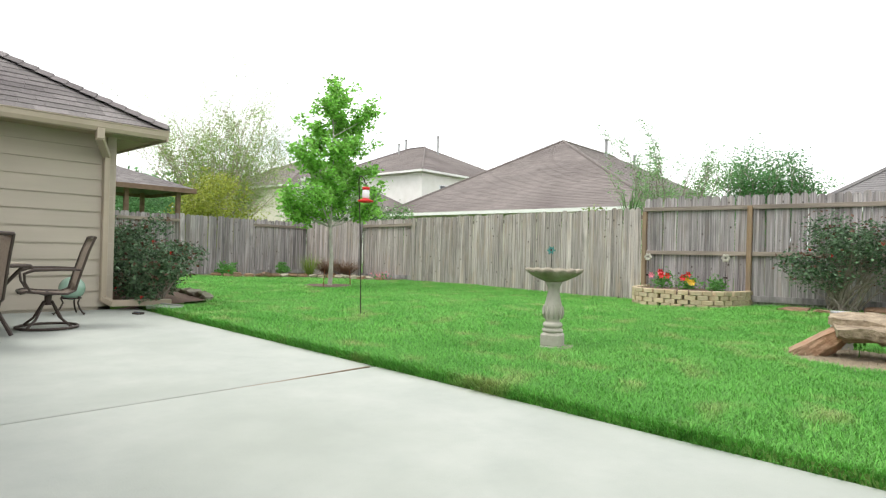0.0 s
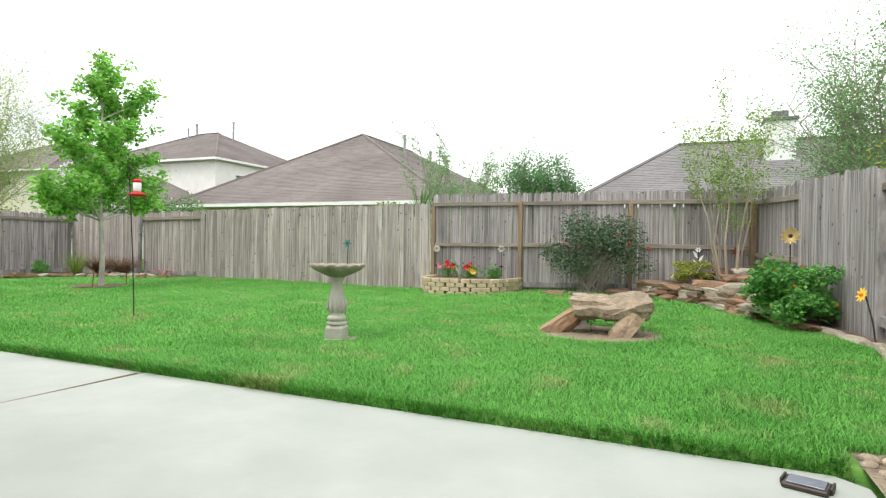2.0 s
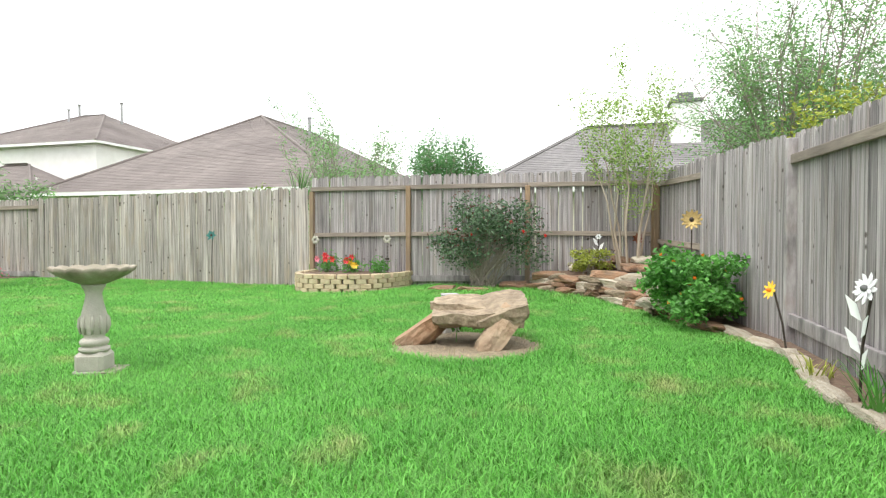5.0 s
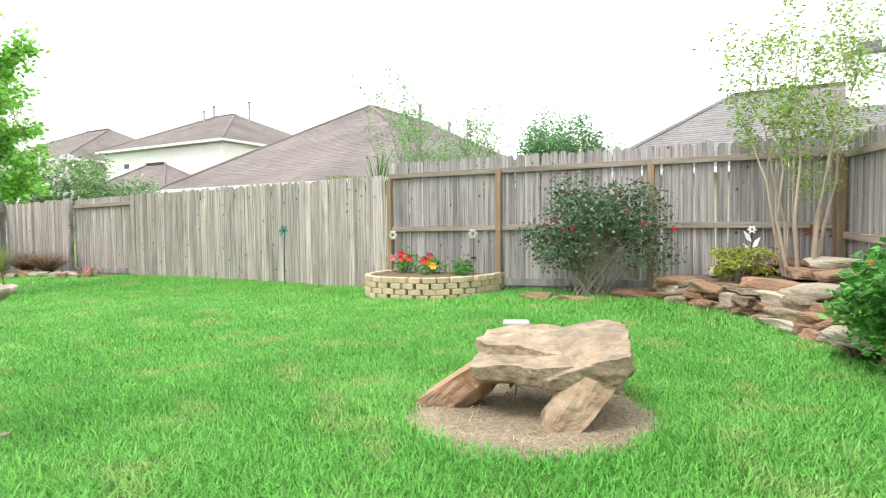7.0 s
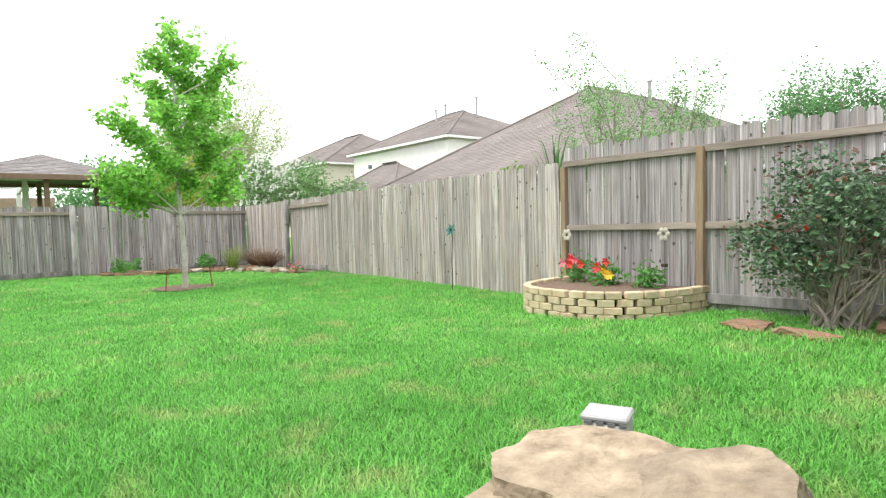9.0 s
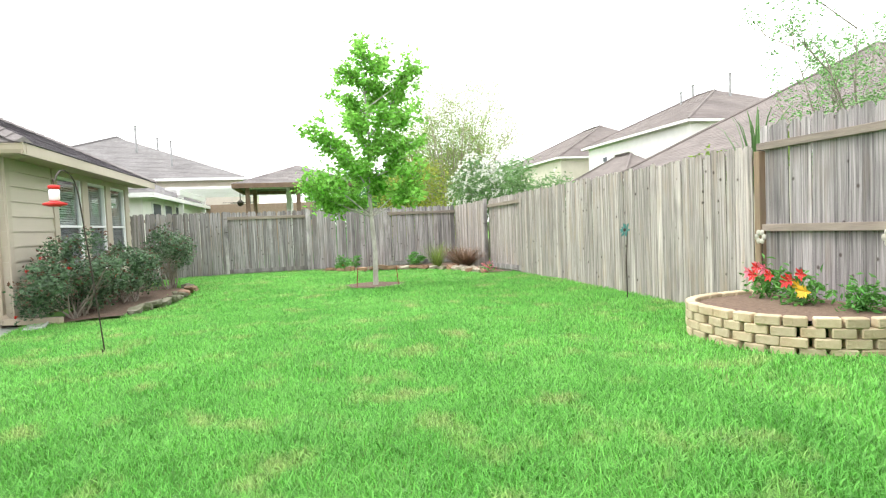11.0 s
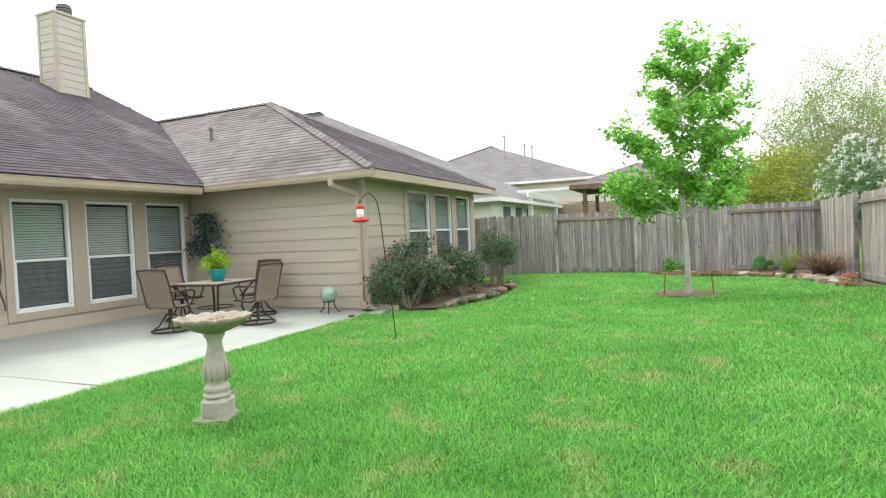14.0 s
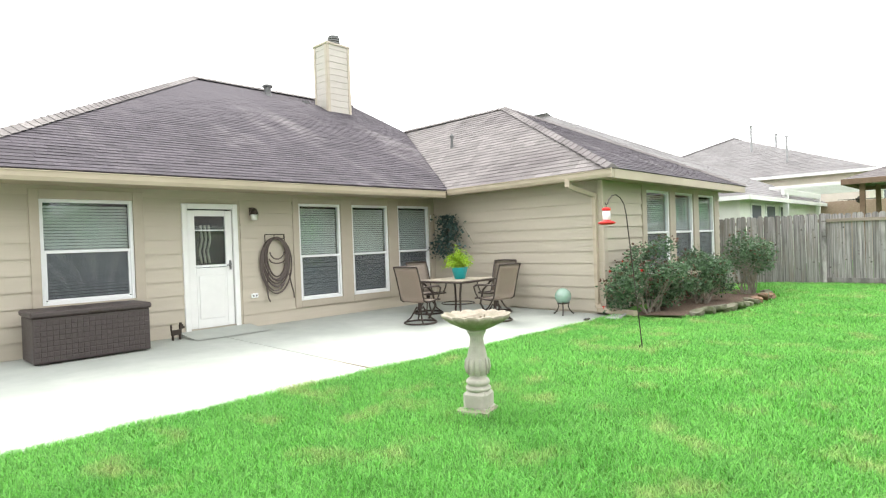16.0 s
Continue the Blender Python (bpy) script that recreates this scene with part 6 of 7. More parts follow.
M["verdigris"] = mk("verdigris", (0.03, 0.12, 0.11), (0.07, 0.25, 0.22), 16, 0.5, metal=0.4)
M["teal"] = mk("teal", (0.0, 0.26, 0.28), (0.01, 0.34, 0.36), 6, 0.3, spec=0.6)
metal_flower("metal_sunflower", "brass-coloured metal sunflower on a stake before the fence", 1.33, 14.2, 0.25, 0.98, "brass", "iron", 0.14, 12, -10, 2)
metal_flower("metal_flower", "white metal flower stake with leaves before the fence", 1.74, 10.05, 0.02, 0.70, "vinyl", "lead", 0.10, 9, -75, 2, 4, (0.05, 0))
metal_flower("solar_flower_light", "yellow flower solar light leaning on a bent dark stalk", 1.74, 11.5, 0.02, 0.54, "petal_yellow", "petal_orange", 0.085, 9, -70, 1, 0, (-0.16, -0.05))
metal_flower("metal_flower", "silver metal flower ornament in the stone bed", 0.12, 16.72, 0.42, 0.58, "vinyl", "lead", 0.06, 6, 0, 2, 4)
metal_flower("metal_flower", "rusty red metal flower ornament in the stone bed", 0.78, 16.6, 0.55, 0.42, "rusty", "rusty", 0.10, 7, 0, 2)
metal_flower("garden_spinner", "teal and bronze metal spinner on a thin stake by the fence", -7.71, 16.44, gz(-7.8, 16.4), 1.06, "verdigris", "bronze", 0.12, 6, 8, 2)


def oak():
    x, y = TREE
    rng = np.random.default_rng(77)
    root = thing("oak_tree", "young oak tree with bright green lobed clumps of leaves", "tree", pose(x, y, gz(x, y)))
    leader = [Vector(p) for p in ((0, 0, -0.1), (0.02, 0.02, 0.7), (0.0, -0.03, 1.5), (0.03, -0.06, 2.3), (0.0, 0.0, 3.1), (0.04, -0.05, 3.9), (0.0, -0.12, 4.6))]
    limbs = [(leader, [0.062, 0.05, 0.045, 0.036, 0.027, 0.017, 0.007])]
    tips = []
    ends = ((-0.15, 4.85), (0.4, 4.7), (0.98, 4.45), (0.75, 4.1), (1.0, 3.75), (-0.45, 4.35), (-0.35, 3.9), (0.1, 4.2), (-1.2, 3.25), (-0.85, 3.0), (-0.35, 3.35), (0.35, 3.5), (0.75, 2.95), (0.5, 2.6), (-1.35, 2.15), (-0.95, 2.35), (-0.55, 2.6), (0.95, 2.3), (0.7, 1.95), (0.15, 2.1), (-0.5, 1.95), (-0.9, 1.85), (0.1, 2.9), (-0.1, 2.45), (0.5, 3.2), (-0.15, 3.6), (0.3, 3.9), (-1.1, 1.95))
    for k, (dy, z) in enumerate(ends):
        dx = rng.uniform(-0.75, 0.75) * (1.0 if z < 4 else 0.5)
        e = Vector((dx, dy, z))
        r = max(0.3, math.hypot(dx, dy))
        s = max(1.45, z - 0.75 * r)
        i = min(int((s + 0.1) / 0.8), 5)
        b = leader[i].lerp(leader[i + 1], min(1, max(0, (s - leader[i].z) / (leader[i + 1].z - leader[i].z))))
        mid = b.lerp(e, 0.55) + Vector((rng.normal() * 0.05, rng.normal() * 0.05, -0.04))
        limbs.append(([b, mid, e], [0.02, 0.013, 0.005]))
        for t in np.linspace(0.62, 1.0, 5):
            p = b.lerp(mid, t / 0.55) if t < 0.55 else mid.lerp(e, (t - 0.55) / 0.45)
            tips.append((p, e - b))
            for j in range(2):
                q = p + Vector((rng.normal() * 0.16, rng.normal() * 0.16, rng.normal() * 0.13))
                limbs.append(([p, q], [0.005, 0.002]))
                tips.append((q, e - b))
    part("trunk", limb_mesh(limbs, 10), "bark_grey", root, smooth=True)
    pts = around(tips, rng, 30, 0.082, 0.8)
    scatter_leaves("crown", pts, 0.115, "leaf_oak", root, 6, "bright green spring leaves", aspect=0.55)
    ring = bmesh.new()
    bmesh.ops.create_circle(ring, cap_ends=True, segments=24, radius=0.58, matrix=pose(0, 0, 0.035))
    for v in ring.verts:
        v.co += v.co.normalized() * noise.noise(v.co * 3) * 0.12
    m = part("tree_mulch", ring, "mulch")
    m.matrix_basis = pose(x, y, gz(x, y))
    tagged(m, "dark mulch ring at the foot of the young oak", "ground", kind="structure")
    for dx, dy, s in ((0.3, -0.42, 1), (0.25, 0.45, -1)):
        st = thing("tree_stake", "thin rusty stake beside the young oak", "stake", pose(x + dx, y + dy, gz(x, y)))
        part("rod", T([(0, 0, -0.05), (0, 0.04 * s, 0.42)], 0.011, 6), "rusty", st)
        part("wire", T([(0, 0.03 * s, 0.36), (-dx * 0.5, -dy * 0.5, 0.33), (-dx, -dy, 0.42)], 0.003, 4), "lead", st)


oak()


def vase_tree(name, label, x, y, h, radius, stems, leaf, n_leaf, size, bark, seed, foot=0.25, lean=(0, 0), thick=0.03, z0=None, low=0.35, droop=0.0, depth=2, scatter=0.16):
    """A many-stemmed tree that opens like a vase, with thin upright twigs and sparse leaves."""
    rng = np.random.default_rng(seed)
    root = thing(name, label, "tree", pose(x, y, gz(x, y) if z0 is None else z0))
    limbs, tips = [], []
    for k in range(stems):
        a = 2 * math.pi * (k + rng.uniform(-0.3, 0.3)) / stems
        q = math.sqrt(rng.uniform(0.08, 1.0))
        top = Vector((radius * q * math.cos(a) + lean[0], radius * q * math.sin(a) + lean[1], h * (1 - 0.28 * q * q) * rng.uniform(0.85, 1.02)))
        b = Vector((foot * math.cos(a), foot * math.sin(a), -0.05))
        pts = [b]
        for t in (0.25, 0.5, 0.75, 1.0):
            pts.append(Vector((b.x + (top.x - b.x) * t ** 1.5 + rng.normal() * 0.05, b.y + (top.y - b.y) * t ** 1.5 + rng.normal() * 0.05, top.z * t)))
        limbs.append((pts, [thick, thick * 0.8, thick * 0.55, thick * 0.32, thick * 0.12]))
        for i in range(1, 5):
            if pts[i].z < low * h:
                continue
            for j in range(3):
                s = pts[i - 1].lerp(pts[i], rng.random())
                e = s + Vector((rng.normal() * radius * 0.26, rng.normal() * radius * 0.26, abs(rng.normal()) * h * 0.10 + 0.05 * h))
                m = s.lerp(e, 0.5) + Vector((rng.normal() * 0.05, rng.normal() * 0.05, 0.0))
                limbs.append(([s, m, e], [thick * 0.25, thick * 0.16, thick * 0.05]))
                for t in (0.4, 0.6, 0.8, 1.0):
                    tips.append((s.lerp(e, t), e - s))
                if depth > 1:
                    for q2 in range(2):
                        f = e + Vector((rng.normal() * radius * 0.12, rng.normal() * radius * 0.12, abs(rng.normal()) * h * 0.06))
                        limbs.append(([m, f], [thick * 0.12, thick * 0.04]))
                        tips.append((m.lerp(f, 0.6), f - m))
                        tips.append((f, f - m))
    part("trunk", limb_mesh(limbs, 6), bark, root)
    per = max(1, int(n_leaf / len(tips)))
    scatter_leaves("crown", around(tips, rng, per, scatter, 0.8), size, leaf, root, seed + 1, aspect=0.5, droop=droop)
    return root


vase_tree("crape_myrtle", "slender many-stemmed crape myrtle with pale smooth trunks in the corner bed", 0.62, 16.2, 3.15, 0.72, 8, "leaf_spring", 5600, 0.056, "bark_pale", 41, 0.16, (-0.05, 0), 0.024, 0.5, 0.42, scatter=0.075)


# ---- beyond the fences ----
vase_tree("bare_tree", "large wide-spreading tree with fine twigs and sparse pale leaves", -30.8, 19.8, 8.2, 4.5, 52, "leaf_spring", 56000, 0.085, "bark_pale", 51, 0.5, (0, 0), 0.06, scatter=0.2)
vase_tree("neighbour_tree", "large many-stemmed grey-green tree behind the fence", 4.0, 18.8, 5.6, 2.9, 60, "leaf_grey", 90000, 0.06, "bark", 52, 0.5, (0.6, 0), 0.05, low=0.15, scatter=0.13)
vase_tree("feathery_tree", "light green feathery tree behind the neighbour's roof", -6.1, 19.5, 4.2, 1.45, 14, "leaf_grey", 13000, 0.055, "bark", 53, 0.3, (0, 0), 0.04, low=0.35, scatter=0.07)
vase_tree("far_tree", "dense dark green tree far behind the fence", -5.7, 27.8, 4.7, 1.5, 18, "leaf_far", 20000, 0.10, "bark", 54, 0.4, (0, 0), 0.07, low=0.4, scatter=0.17)
shrub("yellow_shrub", "tall yellow-green shrub growing over the fence", "bush", 4.2, 15.3, -0.05, 1.6, 2.0, 3.5, 17000, 0.085, "leaf_yellow", 55, 0.3, 12, lumps=40)
shrub("green_hedge", "broad yellow-green hedge beyond the side fence", "bush", -24.5, 16.6, -0.05, 2.0, 2.0, 4.0, 9000, 0.13, "leaf_yellow", 56, 0.1, 12, lumps=40)
shrub("oleander", "tall oleander with white flowers behind the corner of the fence", "bush", -18.9, 17.9, -0.05, 1.7, 1.3, 3.5, 7000, 0.17, "leaf_oleander", 57, 0.3, 14, accents=(("bloom", "petal_white", 900, 0.075, 0.2),), lumps=30, aspect=0.22)
shrub("oleander", "tall oleander bush behind the back fence", "bush", -16.6, 18.6, -0.05, 1.6, 1.2, 3.2, 5500, 0.17, "leaf_oleander", 58, 0.3, 12, accents=(("bloom", "petal_white", 30, 0.06, 0.2),), lumps=24, aspect=0.22)
shrub("far_shrubs", "dark green bushes beyond the side fence", "bush", -31.0, 14.5, -0.05, 4.0, 3.0, 4.6, 9000, 0.2, "leaf_far", 59, 0.1, 12, lumps=40)
shrub("far_shrubs", "dark green trees far beyond the side fence", "bush", -40.0, 19.0, -0.05, 8.0, 4.0, 5.5, 9000, 0.3, "leaf_far", 60, 0.1, 12, lumps=50)
blades("yucca", "drooping strappy plant rising above the back fence", "plant", -6.25, 17.5, 1.45, 46, 0.95, 0.55, 0.022, "leaf_oleander", 61, 0.45)
blades("yucca", "small strappy plant peeping over the fence", "plant", -5.6, 17.45, 1.75, 26, 0.5, 0.3, 0.02, "leaf_pale", 62, 0.4)
shrub("vine", "tangled light green vine along the top of the fence", "bush", -7.1, 17.4, 1.35, 1.0, 0.2, 0.75, 500, 0.09, "leaf_pale", 63, 0.3, 6, lumps=12)


def hip_house(name, label, x0, x1, y0, y1, eave, top, ridge, wall_mat, roof_mat, wins=(), lower=None, fascia="white_paint", course=0.16, over=0.4):
    """A house with a hip roof, overhanging eaves, fascia, windows. ridge: (xa, ya, xb, yb)."""
    root = thing(name, label, "house", pose((x0 + x1) / 2, (y0 + y1) / 2, -0.06))
    ox, oy = (x0 + x1) / 2, (y0 + y1) / 2
    a, b, c, d = x0 - ox, x1 - ox, y0 - oy, y1 - oy
    part("wall", B((0, 0, eave / 2), (b - a, d - c, eave)), wall_mat, root)
    A, Bq = Vector((ridge[0] - ox, ridge[1] - oy, top)), Vector((ridge[2] - ox, ridge[3] - oy, top))
    e = [Vector((a - over, c - over, eave)), Vector((b + over, c - over, eave)), Vector((b + over, d + over, eave)), Vector((a - over, d + over, eave))]
    along_x = abs(A.x - Bq.x) >= abs(A.y - Bq.y)
    if along_x:
        faces = [[e[0], e[1], Bq, A], [e[1], e[2], Bq], [e[2], e[3], A, Bq], [e[3], e[0], A]]
    else:
        faces = [[e[0], e[1], A], [e[1], e[2], Bq, A], [e[2], e[3], Bq], [e[3], e[0], A, Bq]]
    for k, f in enumerate(faces):
        roof_face(root, "shingles", [tuple(p) for p in f], roof_mat, course=course * (1 if k < 2 else 2), tab=0.7, seed=k + 3)
    for p, q in ((e[0], e[1]), (e[1], e[2]), (e[2], e[3]), (e[3], e[0])):
        mid, dd = (p + q) / 2, q - p
        part("fascia", B((mid.x, mid.y, eave - 0.07), (dd.length, 0.05, 0.14), 0, math.atan2(dd.y, dd.x)), fascia, root)
    for p, q in ((e[0], A), (e[1], Bq if along_x else A), (A, Bq)):
        cap = bmesh.new()
        tube(cap, [p + Vector((0, 0, 0.02)), q + Vector((0, 0, 0.02))], 0.07, 6)
        part("hip_cap", cap, roof_mat, root)
    for face, u, z, w, h in wins:
        if face == "y0":
            m = pose(u - ox, c - 0.02, z)
        elif face == "x1":
            m = pose(b + 0.02, u - oy, z, 0, 0, 90)
        else:
            m = pose(u - ox, d + 0.02, z, 0, 0, 180)
        wr = part("window", B((0, 0, h / 2), (w, 0.06, h), 0.01), "vinyl", root)
        wr.matrix_basis = m
        pn = part("pane", B((0, -0.035, h / 2), (w - 0.14, 0.02, h - 0.14)), "screen", wr)
    return root


def pipes(spots, label="thin vent pipe standing on a neighbour's roof"):
    for x, y, z, h, r in spots:
        p = thing("vent_pipe", label, "vent", pose(x, y, z))
        part("pipe", lathe([(r, -0.5), (r, h)], 8), "galvanised", p)
        part("cap", lathe([(r * 1.5, h), (r * 1.5, h + 0.06), (r * 0.6, h + 0.09)], 8), "galvanised", p)


M["roof_pale"] = mk("roof_pale", (0.175, 0.167, 0.165), (0.235, 0.225, 0.222), 6, 0.95, 0.3, 60, island=0.08, stain=(0.15, 0.14, 0.14))
hip_house("house", "single-storey neighbour house with a streaked brown shingle hip roof", -22.19, -8.74, 24.8, 44.47, 2.79, 7.09, (-16.71, 32.02, -16.71, 38.25), "stucco_tan", "roof_far")
pipes([(-15.84, 35.38, 6.59, 0.93, 0.087), (-14.47, 36.13, 5.97, 0.62, 0.075)])
hip_house("house", "two-storey white neighbour house with a brown hip roof", -39.67, -27.96, 32.7, 45.73, 6.44, 9.56, (-35.94, 39.22, -34.08, 39.22), "stucco", "roof_far", wins=(("y0", -37.2, 5.1, 0.65, 0.45), ("x1", 35.1, 3.9, 1.3, 1.7), ("x1", 39.1, 3.9, 1.8, 1.7)))
hip_house("house", "low brown shingle roof of a neighbour's garage", -34.61, -26.63, 27.78, 32.44, 2.85, 4.84, (-31.42, 30.17, -29.82, 30.17), "stucco", "roof_far")
pipes([(-36.34, 39.22, 9.5, 0.8, 0.08), (-32.48, 39.09, 9.23, 0.93, 0.08), (-35.68, 37.76, 8.96, 0.67, 0.067)])
hip_house("house", "distant house with a grey-brown hip roof", -58.55, -43.92, 32.44, 45.73, 6.3, 9.76, (-52.57, 39.09, -49.24, 39.09), "stucco_tan", "roof_far")
hip_house("house", "neighbour house with a grey-tan shingle roof behind the corner", -3.4, 12.0, 24.0, 33.0, 2.5, 5.05, (-0.5, 28.4, 7.0, 28.4), "stucco_tan", "roof_pale")
ch = thing("chimney", "white painted chimney of the house behind the corner", "chimney", pose(2.7, 27.0, -2.6))
part("shaft", B((0, 0, 4.0), (0.9, 0.8, 8.0), 0.02), "white_paint", ch)
part("crown", B((0, 0, 8.03), (1.05, 0.95, 0.12), 0.02), "lead", ch)
part("cap", B((0, 0, 8.22), (0.5, 0.4, 0.25), 0.02), "lead", ch)
# the house beyond the side fence, in line with this one
hip_house("house", "pale neighbour house with a grey hip roof beyond the fence", -30.5, -19.6, -8.0, 6.9, 2.6, 7.7, (-25.0, -6.0, -25.0, -3.6), "stucco", "roof_pale", wins=(("y1", -21.2, 1.3, 1.1, 1.1), ("y1", -22.9, 1.3, 1.1, 1.1), ("y1", -24.6, 1.3, 0.9, 1.1)))
hip_house("house", "pale sided house farther along with a grey shingle roof", -47.0, -33.0, -6.0, 8.5, 4.2, 7.0, (-43.0, 1.5, -37.0, 1.5), "pale_siding", "roof_pale", wins=(("y1", -38.0, 2.6, 1.0, 1.0),))
pipes([(-35.0, 3.0, 6.3, 0.9, 0.06), (-40.0, 3.0, 6.4, 0.9, 0.06), (-33.8, 5.0, 5.4, 0.8, 0.05)])
brick = thing("garden_wall", "tan brick wall of the neighbour's porch", "wall", pose(-30.5, 9.5, 0))
part("wall", B((0, 0, 1.3), (0.3, 6.0, 2.6)), "brick_far", brick)


def pergola():
    root = thing("pergola", "white slatted pergola over the neighbour's patio", "pergola", pose(-26.5, 9.2, 0))
    for sx, sy in ((-2.6, -2.0), (2.6, -2.0), (-2.6, 2.0), (2.6, 2.0)):
        part("post", B((sx, sy, 1.35), (0.18, 0.18, 2.8), 0.01), "white_paint", root)
    for sy in (-2.0, 2.0):
        part("beam", B((0, sy, 2.8), (6.0, 0.1, 0.22), 0.01), "white_paint", root)
    for k in range(19):
        part("slat", B((-2.8 + 0.31 * k, 0, 2.96), (0.06, 5.0, 0.1), 0.005), "white_paint", root)
    fan = thing("ceiling_fan", "dark outdoor fan hanging under the pergola", "fan", pose(-25.6, 9.2, 2.45))
    part("rod", T([(0, 0, 0.1), (0, 0, 0.42)], 0.02, 6), "iron", fan)
    part("motor", lathe([(0.02, -0.16), (0.12, -0.1), (0.14, 0.0), (0.06, 0.1)], 12), "iron", fan, smooth=True)
    for k in range(5):
        part("fan_blade", B((0.42, 0, 0), (0.6, 0.12, 0.012), 0.003), "iron", fan).matrix_basis = pose(0, 0, 0, 0, 0, 72 * k)


pergola()


def gazebo():
    root = thing("gazebo", "dark timber gazebo with a shingled hip roof beyond the fence", "gazebo", pose(-22.6, 11.6, 0))
    for sx in (-1.6, 1.6):
        for sy in (-1.7, 0, 1.7):
            part("post", B((sx, sy, 1.4), (0.14, 0.14, 2.9), 0.01), "timber", root)
    e = [(-2.0, -2.15, 2.85), (2.0, -2.15, 2.85), (2.0, 2.15, 2.85), (-2.0, 2.15, 2.85)]
    for k in range(4):
        roof_face(root, "shingles", [e[k], e[(k + 1) % 4], (0, 0, 3.65)], "shingle", seed=60 + k)
    for k in range(4):
        p, q = Vector(e[k]), Vector(e[(k + 1) % 4])
        part("fascia", B(((p.x + q.x) / 2, (p.y + q.y) / 2, 2.78), ((q - p).length, 0.05, 0.16), 0, math.atan2((q - p).y, (q - p).x)), "timber", root)


gazebo()


# ---- on the patio ----
def chair():
    """A swivel patio chair: sling seat and back in a bronze tube frame on a round base."""
    root = thing("patio_chair", "bronze-framed swivel patio chair with a woven tan sling", "chair", group="chairs round the patio table")
    part("base_ring", T([(0.29 * math.cos(a), 0.29 * math.sin(a), 0.02) for a in np.linspace(0, 2 * math.pi, 25)], 0.016, 6), "bronze", root)
    for k in range(4):
        a = math.pi / 4 + k * math.pi / 2
        part("base_leg", T([(0.29 * math.cos(a), 0.29 * math.sin(a), 0.025), (0.17 * math.cos(a), 0.17 * math.sin(a), 0.11), (0.05 * math.cos(a), 0.05 * math.sin(a), 0.30)], 0.014, 6), "bronze", root)
    part("swivel_post", lathe([(0.05, 0.26), (0.035, 0.30), (0.035, 0.36), (0.11, 0.385)], 14), "bronze", root)
    w = 0.25
    prof = [(0.27, 0.41), (0.22, 0.425), (0.05, 0.405), (-0.15, 0.395), (-0.22, 0.43), (-0.27, 0.62), (-0.34, 0.86), (-0.40, 1.02)]
    for s in (-1, 1):
        part("side_rail", T([(x, s * w, z) for x, z in prof], 0.014, 8), "bronze", root)
        arm = [(-0.28, s * 0.26, 0.66), (-0.05, s * 0.29, 0.665), (0.16, s * 0.295, 0.66), (0.245, s * 0.29, 0.62), (0.235, s * 0.27, 0.52), (0.18, s * 0.255, 0.42)]
        part("armrest", T(arm, [0.012, 0.018, 0.02, 0.016, 0.013, 0.012], 8), "bronze", root)
    part("top_rail", T([(-0.40, -w, 1.02), (-0.41, 0, 1.03), (-0.40, w, 1.02)], 0.016, 8), "bronze", root)
    part("front_rail", T([(0.27, -w, 0.41), (0.275, 0, 0.405), (0.27, w, 0.41)], 0.014, 8), "bronze", root)
    part("cross_rail", T([(0.0, -w, 0.395), (0, w, 0.395)], 0.014, 6), "bronze", root)
    def sheet(pts, name):
        bm = bmesh.new()
        rows = []
        for x, z in pts:
            rows.append([bm.verts.new((x - 0.02 * (1 - (2 * t - 1) ** 2) * 0.5, -w + 2 * w * t, z - 0.012 * (1 - (2 * t - 1) ** 2))) for t in np.linspace(0, 1, 7)])
        for r, q in zip(rows, rows[1:]):
            for i in range(6):
                bm.faces.new((r[i], r[i + 1], q[i + 1], q[i]))
        bmesh.ops.solidify(bm, geom=bm.faces[:], thickness=0.006)
        part(name, bm, "sling", root, "woven tan sling fabric", smooth=True)
    fine = []
    for (x0, z0), (x1, z1) in zip(prof, prof[1:]):
        fine += [(x0, z0), ((x0 + x1) / 2, (z0 + z1) / 2)]
    fine.append(prof[-1])
    sheet(fine[:9], "seat")
    sheet(fine[8:], "backrest")
    return root


TX, TY = -7.84, 5.42
first = chair()
for i, (x, y, face) in enumerate(((TX + 0.92, TY - 0.08, 190), (TX - 0.08, TY + 0.84, 262), (TX - 0.98, TY + 0.15, 8), (TX - 0.12, TY - 0.92, 80))):
    if i == 0:
        first.matrix_basis = pose(x, y, patio_z(y), 0, 0, face)
    else:
        copy_thing(first, pose(x, y, patio_z(y), 0, 0, face))


def patio_table():
    root = thing("patio_table", "square bronze patio table with a tiled stone top", "table", pose(TX, TY, patio_z(TY), 0, 0, 3))
    part("rim", B((0, 0, 0.705), (1.06, 1.06, 0.035), 0.012), "bronze", root)
    tiles = part("tile", B((0, 0, 0), (0.24, 0.24, 0.012), 0.003), "moss_stone", root)
    for i in range(4):
        for j in range(4):
            m = pose(-0.3675 + 0.245 * i, -0.3675 + 0.245 * j, 0.727)
            if i == j == 0:
                tiles.matrix_basis = m
            else:
                share("tile", tiles, root, m)
    for sx in (-1, 1):
        for sy in (-1, 1):
            part("leg", T([(0.46 * sx, 0.46 * sy, 0.69), (0.34 * sx, 0.34 * sy, 0.5), (0.30 * sx, 0.30 * sy, 0.25), (0.40 * sx, 0.40 * sy, 0.0)], 0.02, 8), "bronze", root)
    part("stretcher", T([(0.31 * math.cos(a), 0.31 * math.sin(a), 0.28) for a in np.linspace(0, 2 * math.pi, 21)], 0.01, 6), "bronze", root)


patio_table()


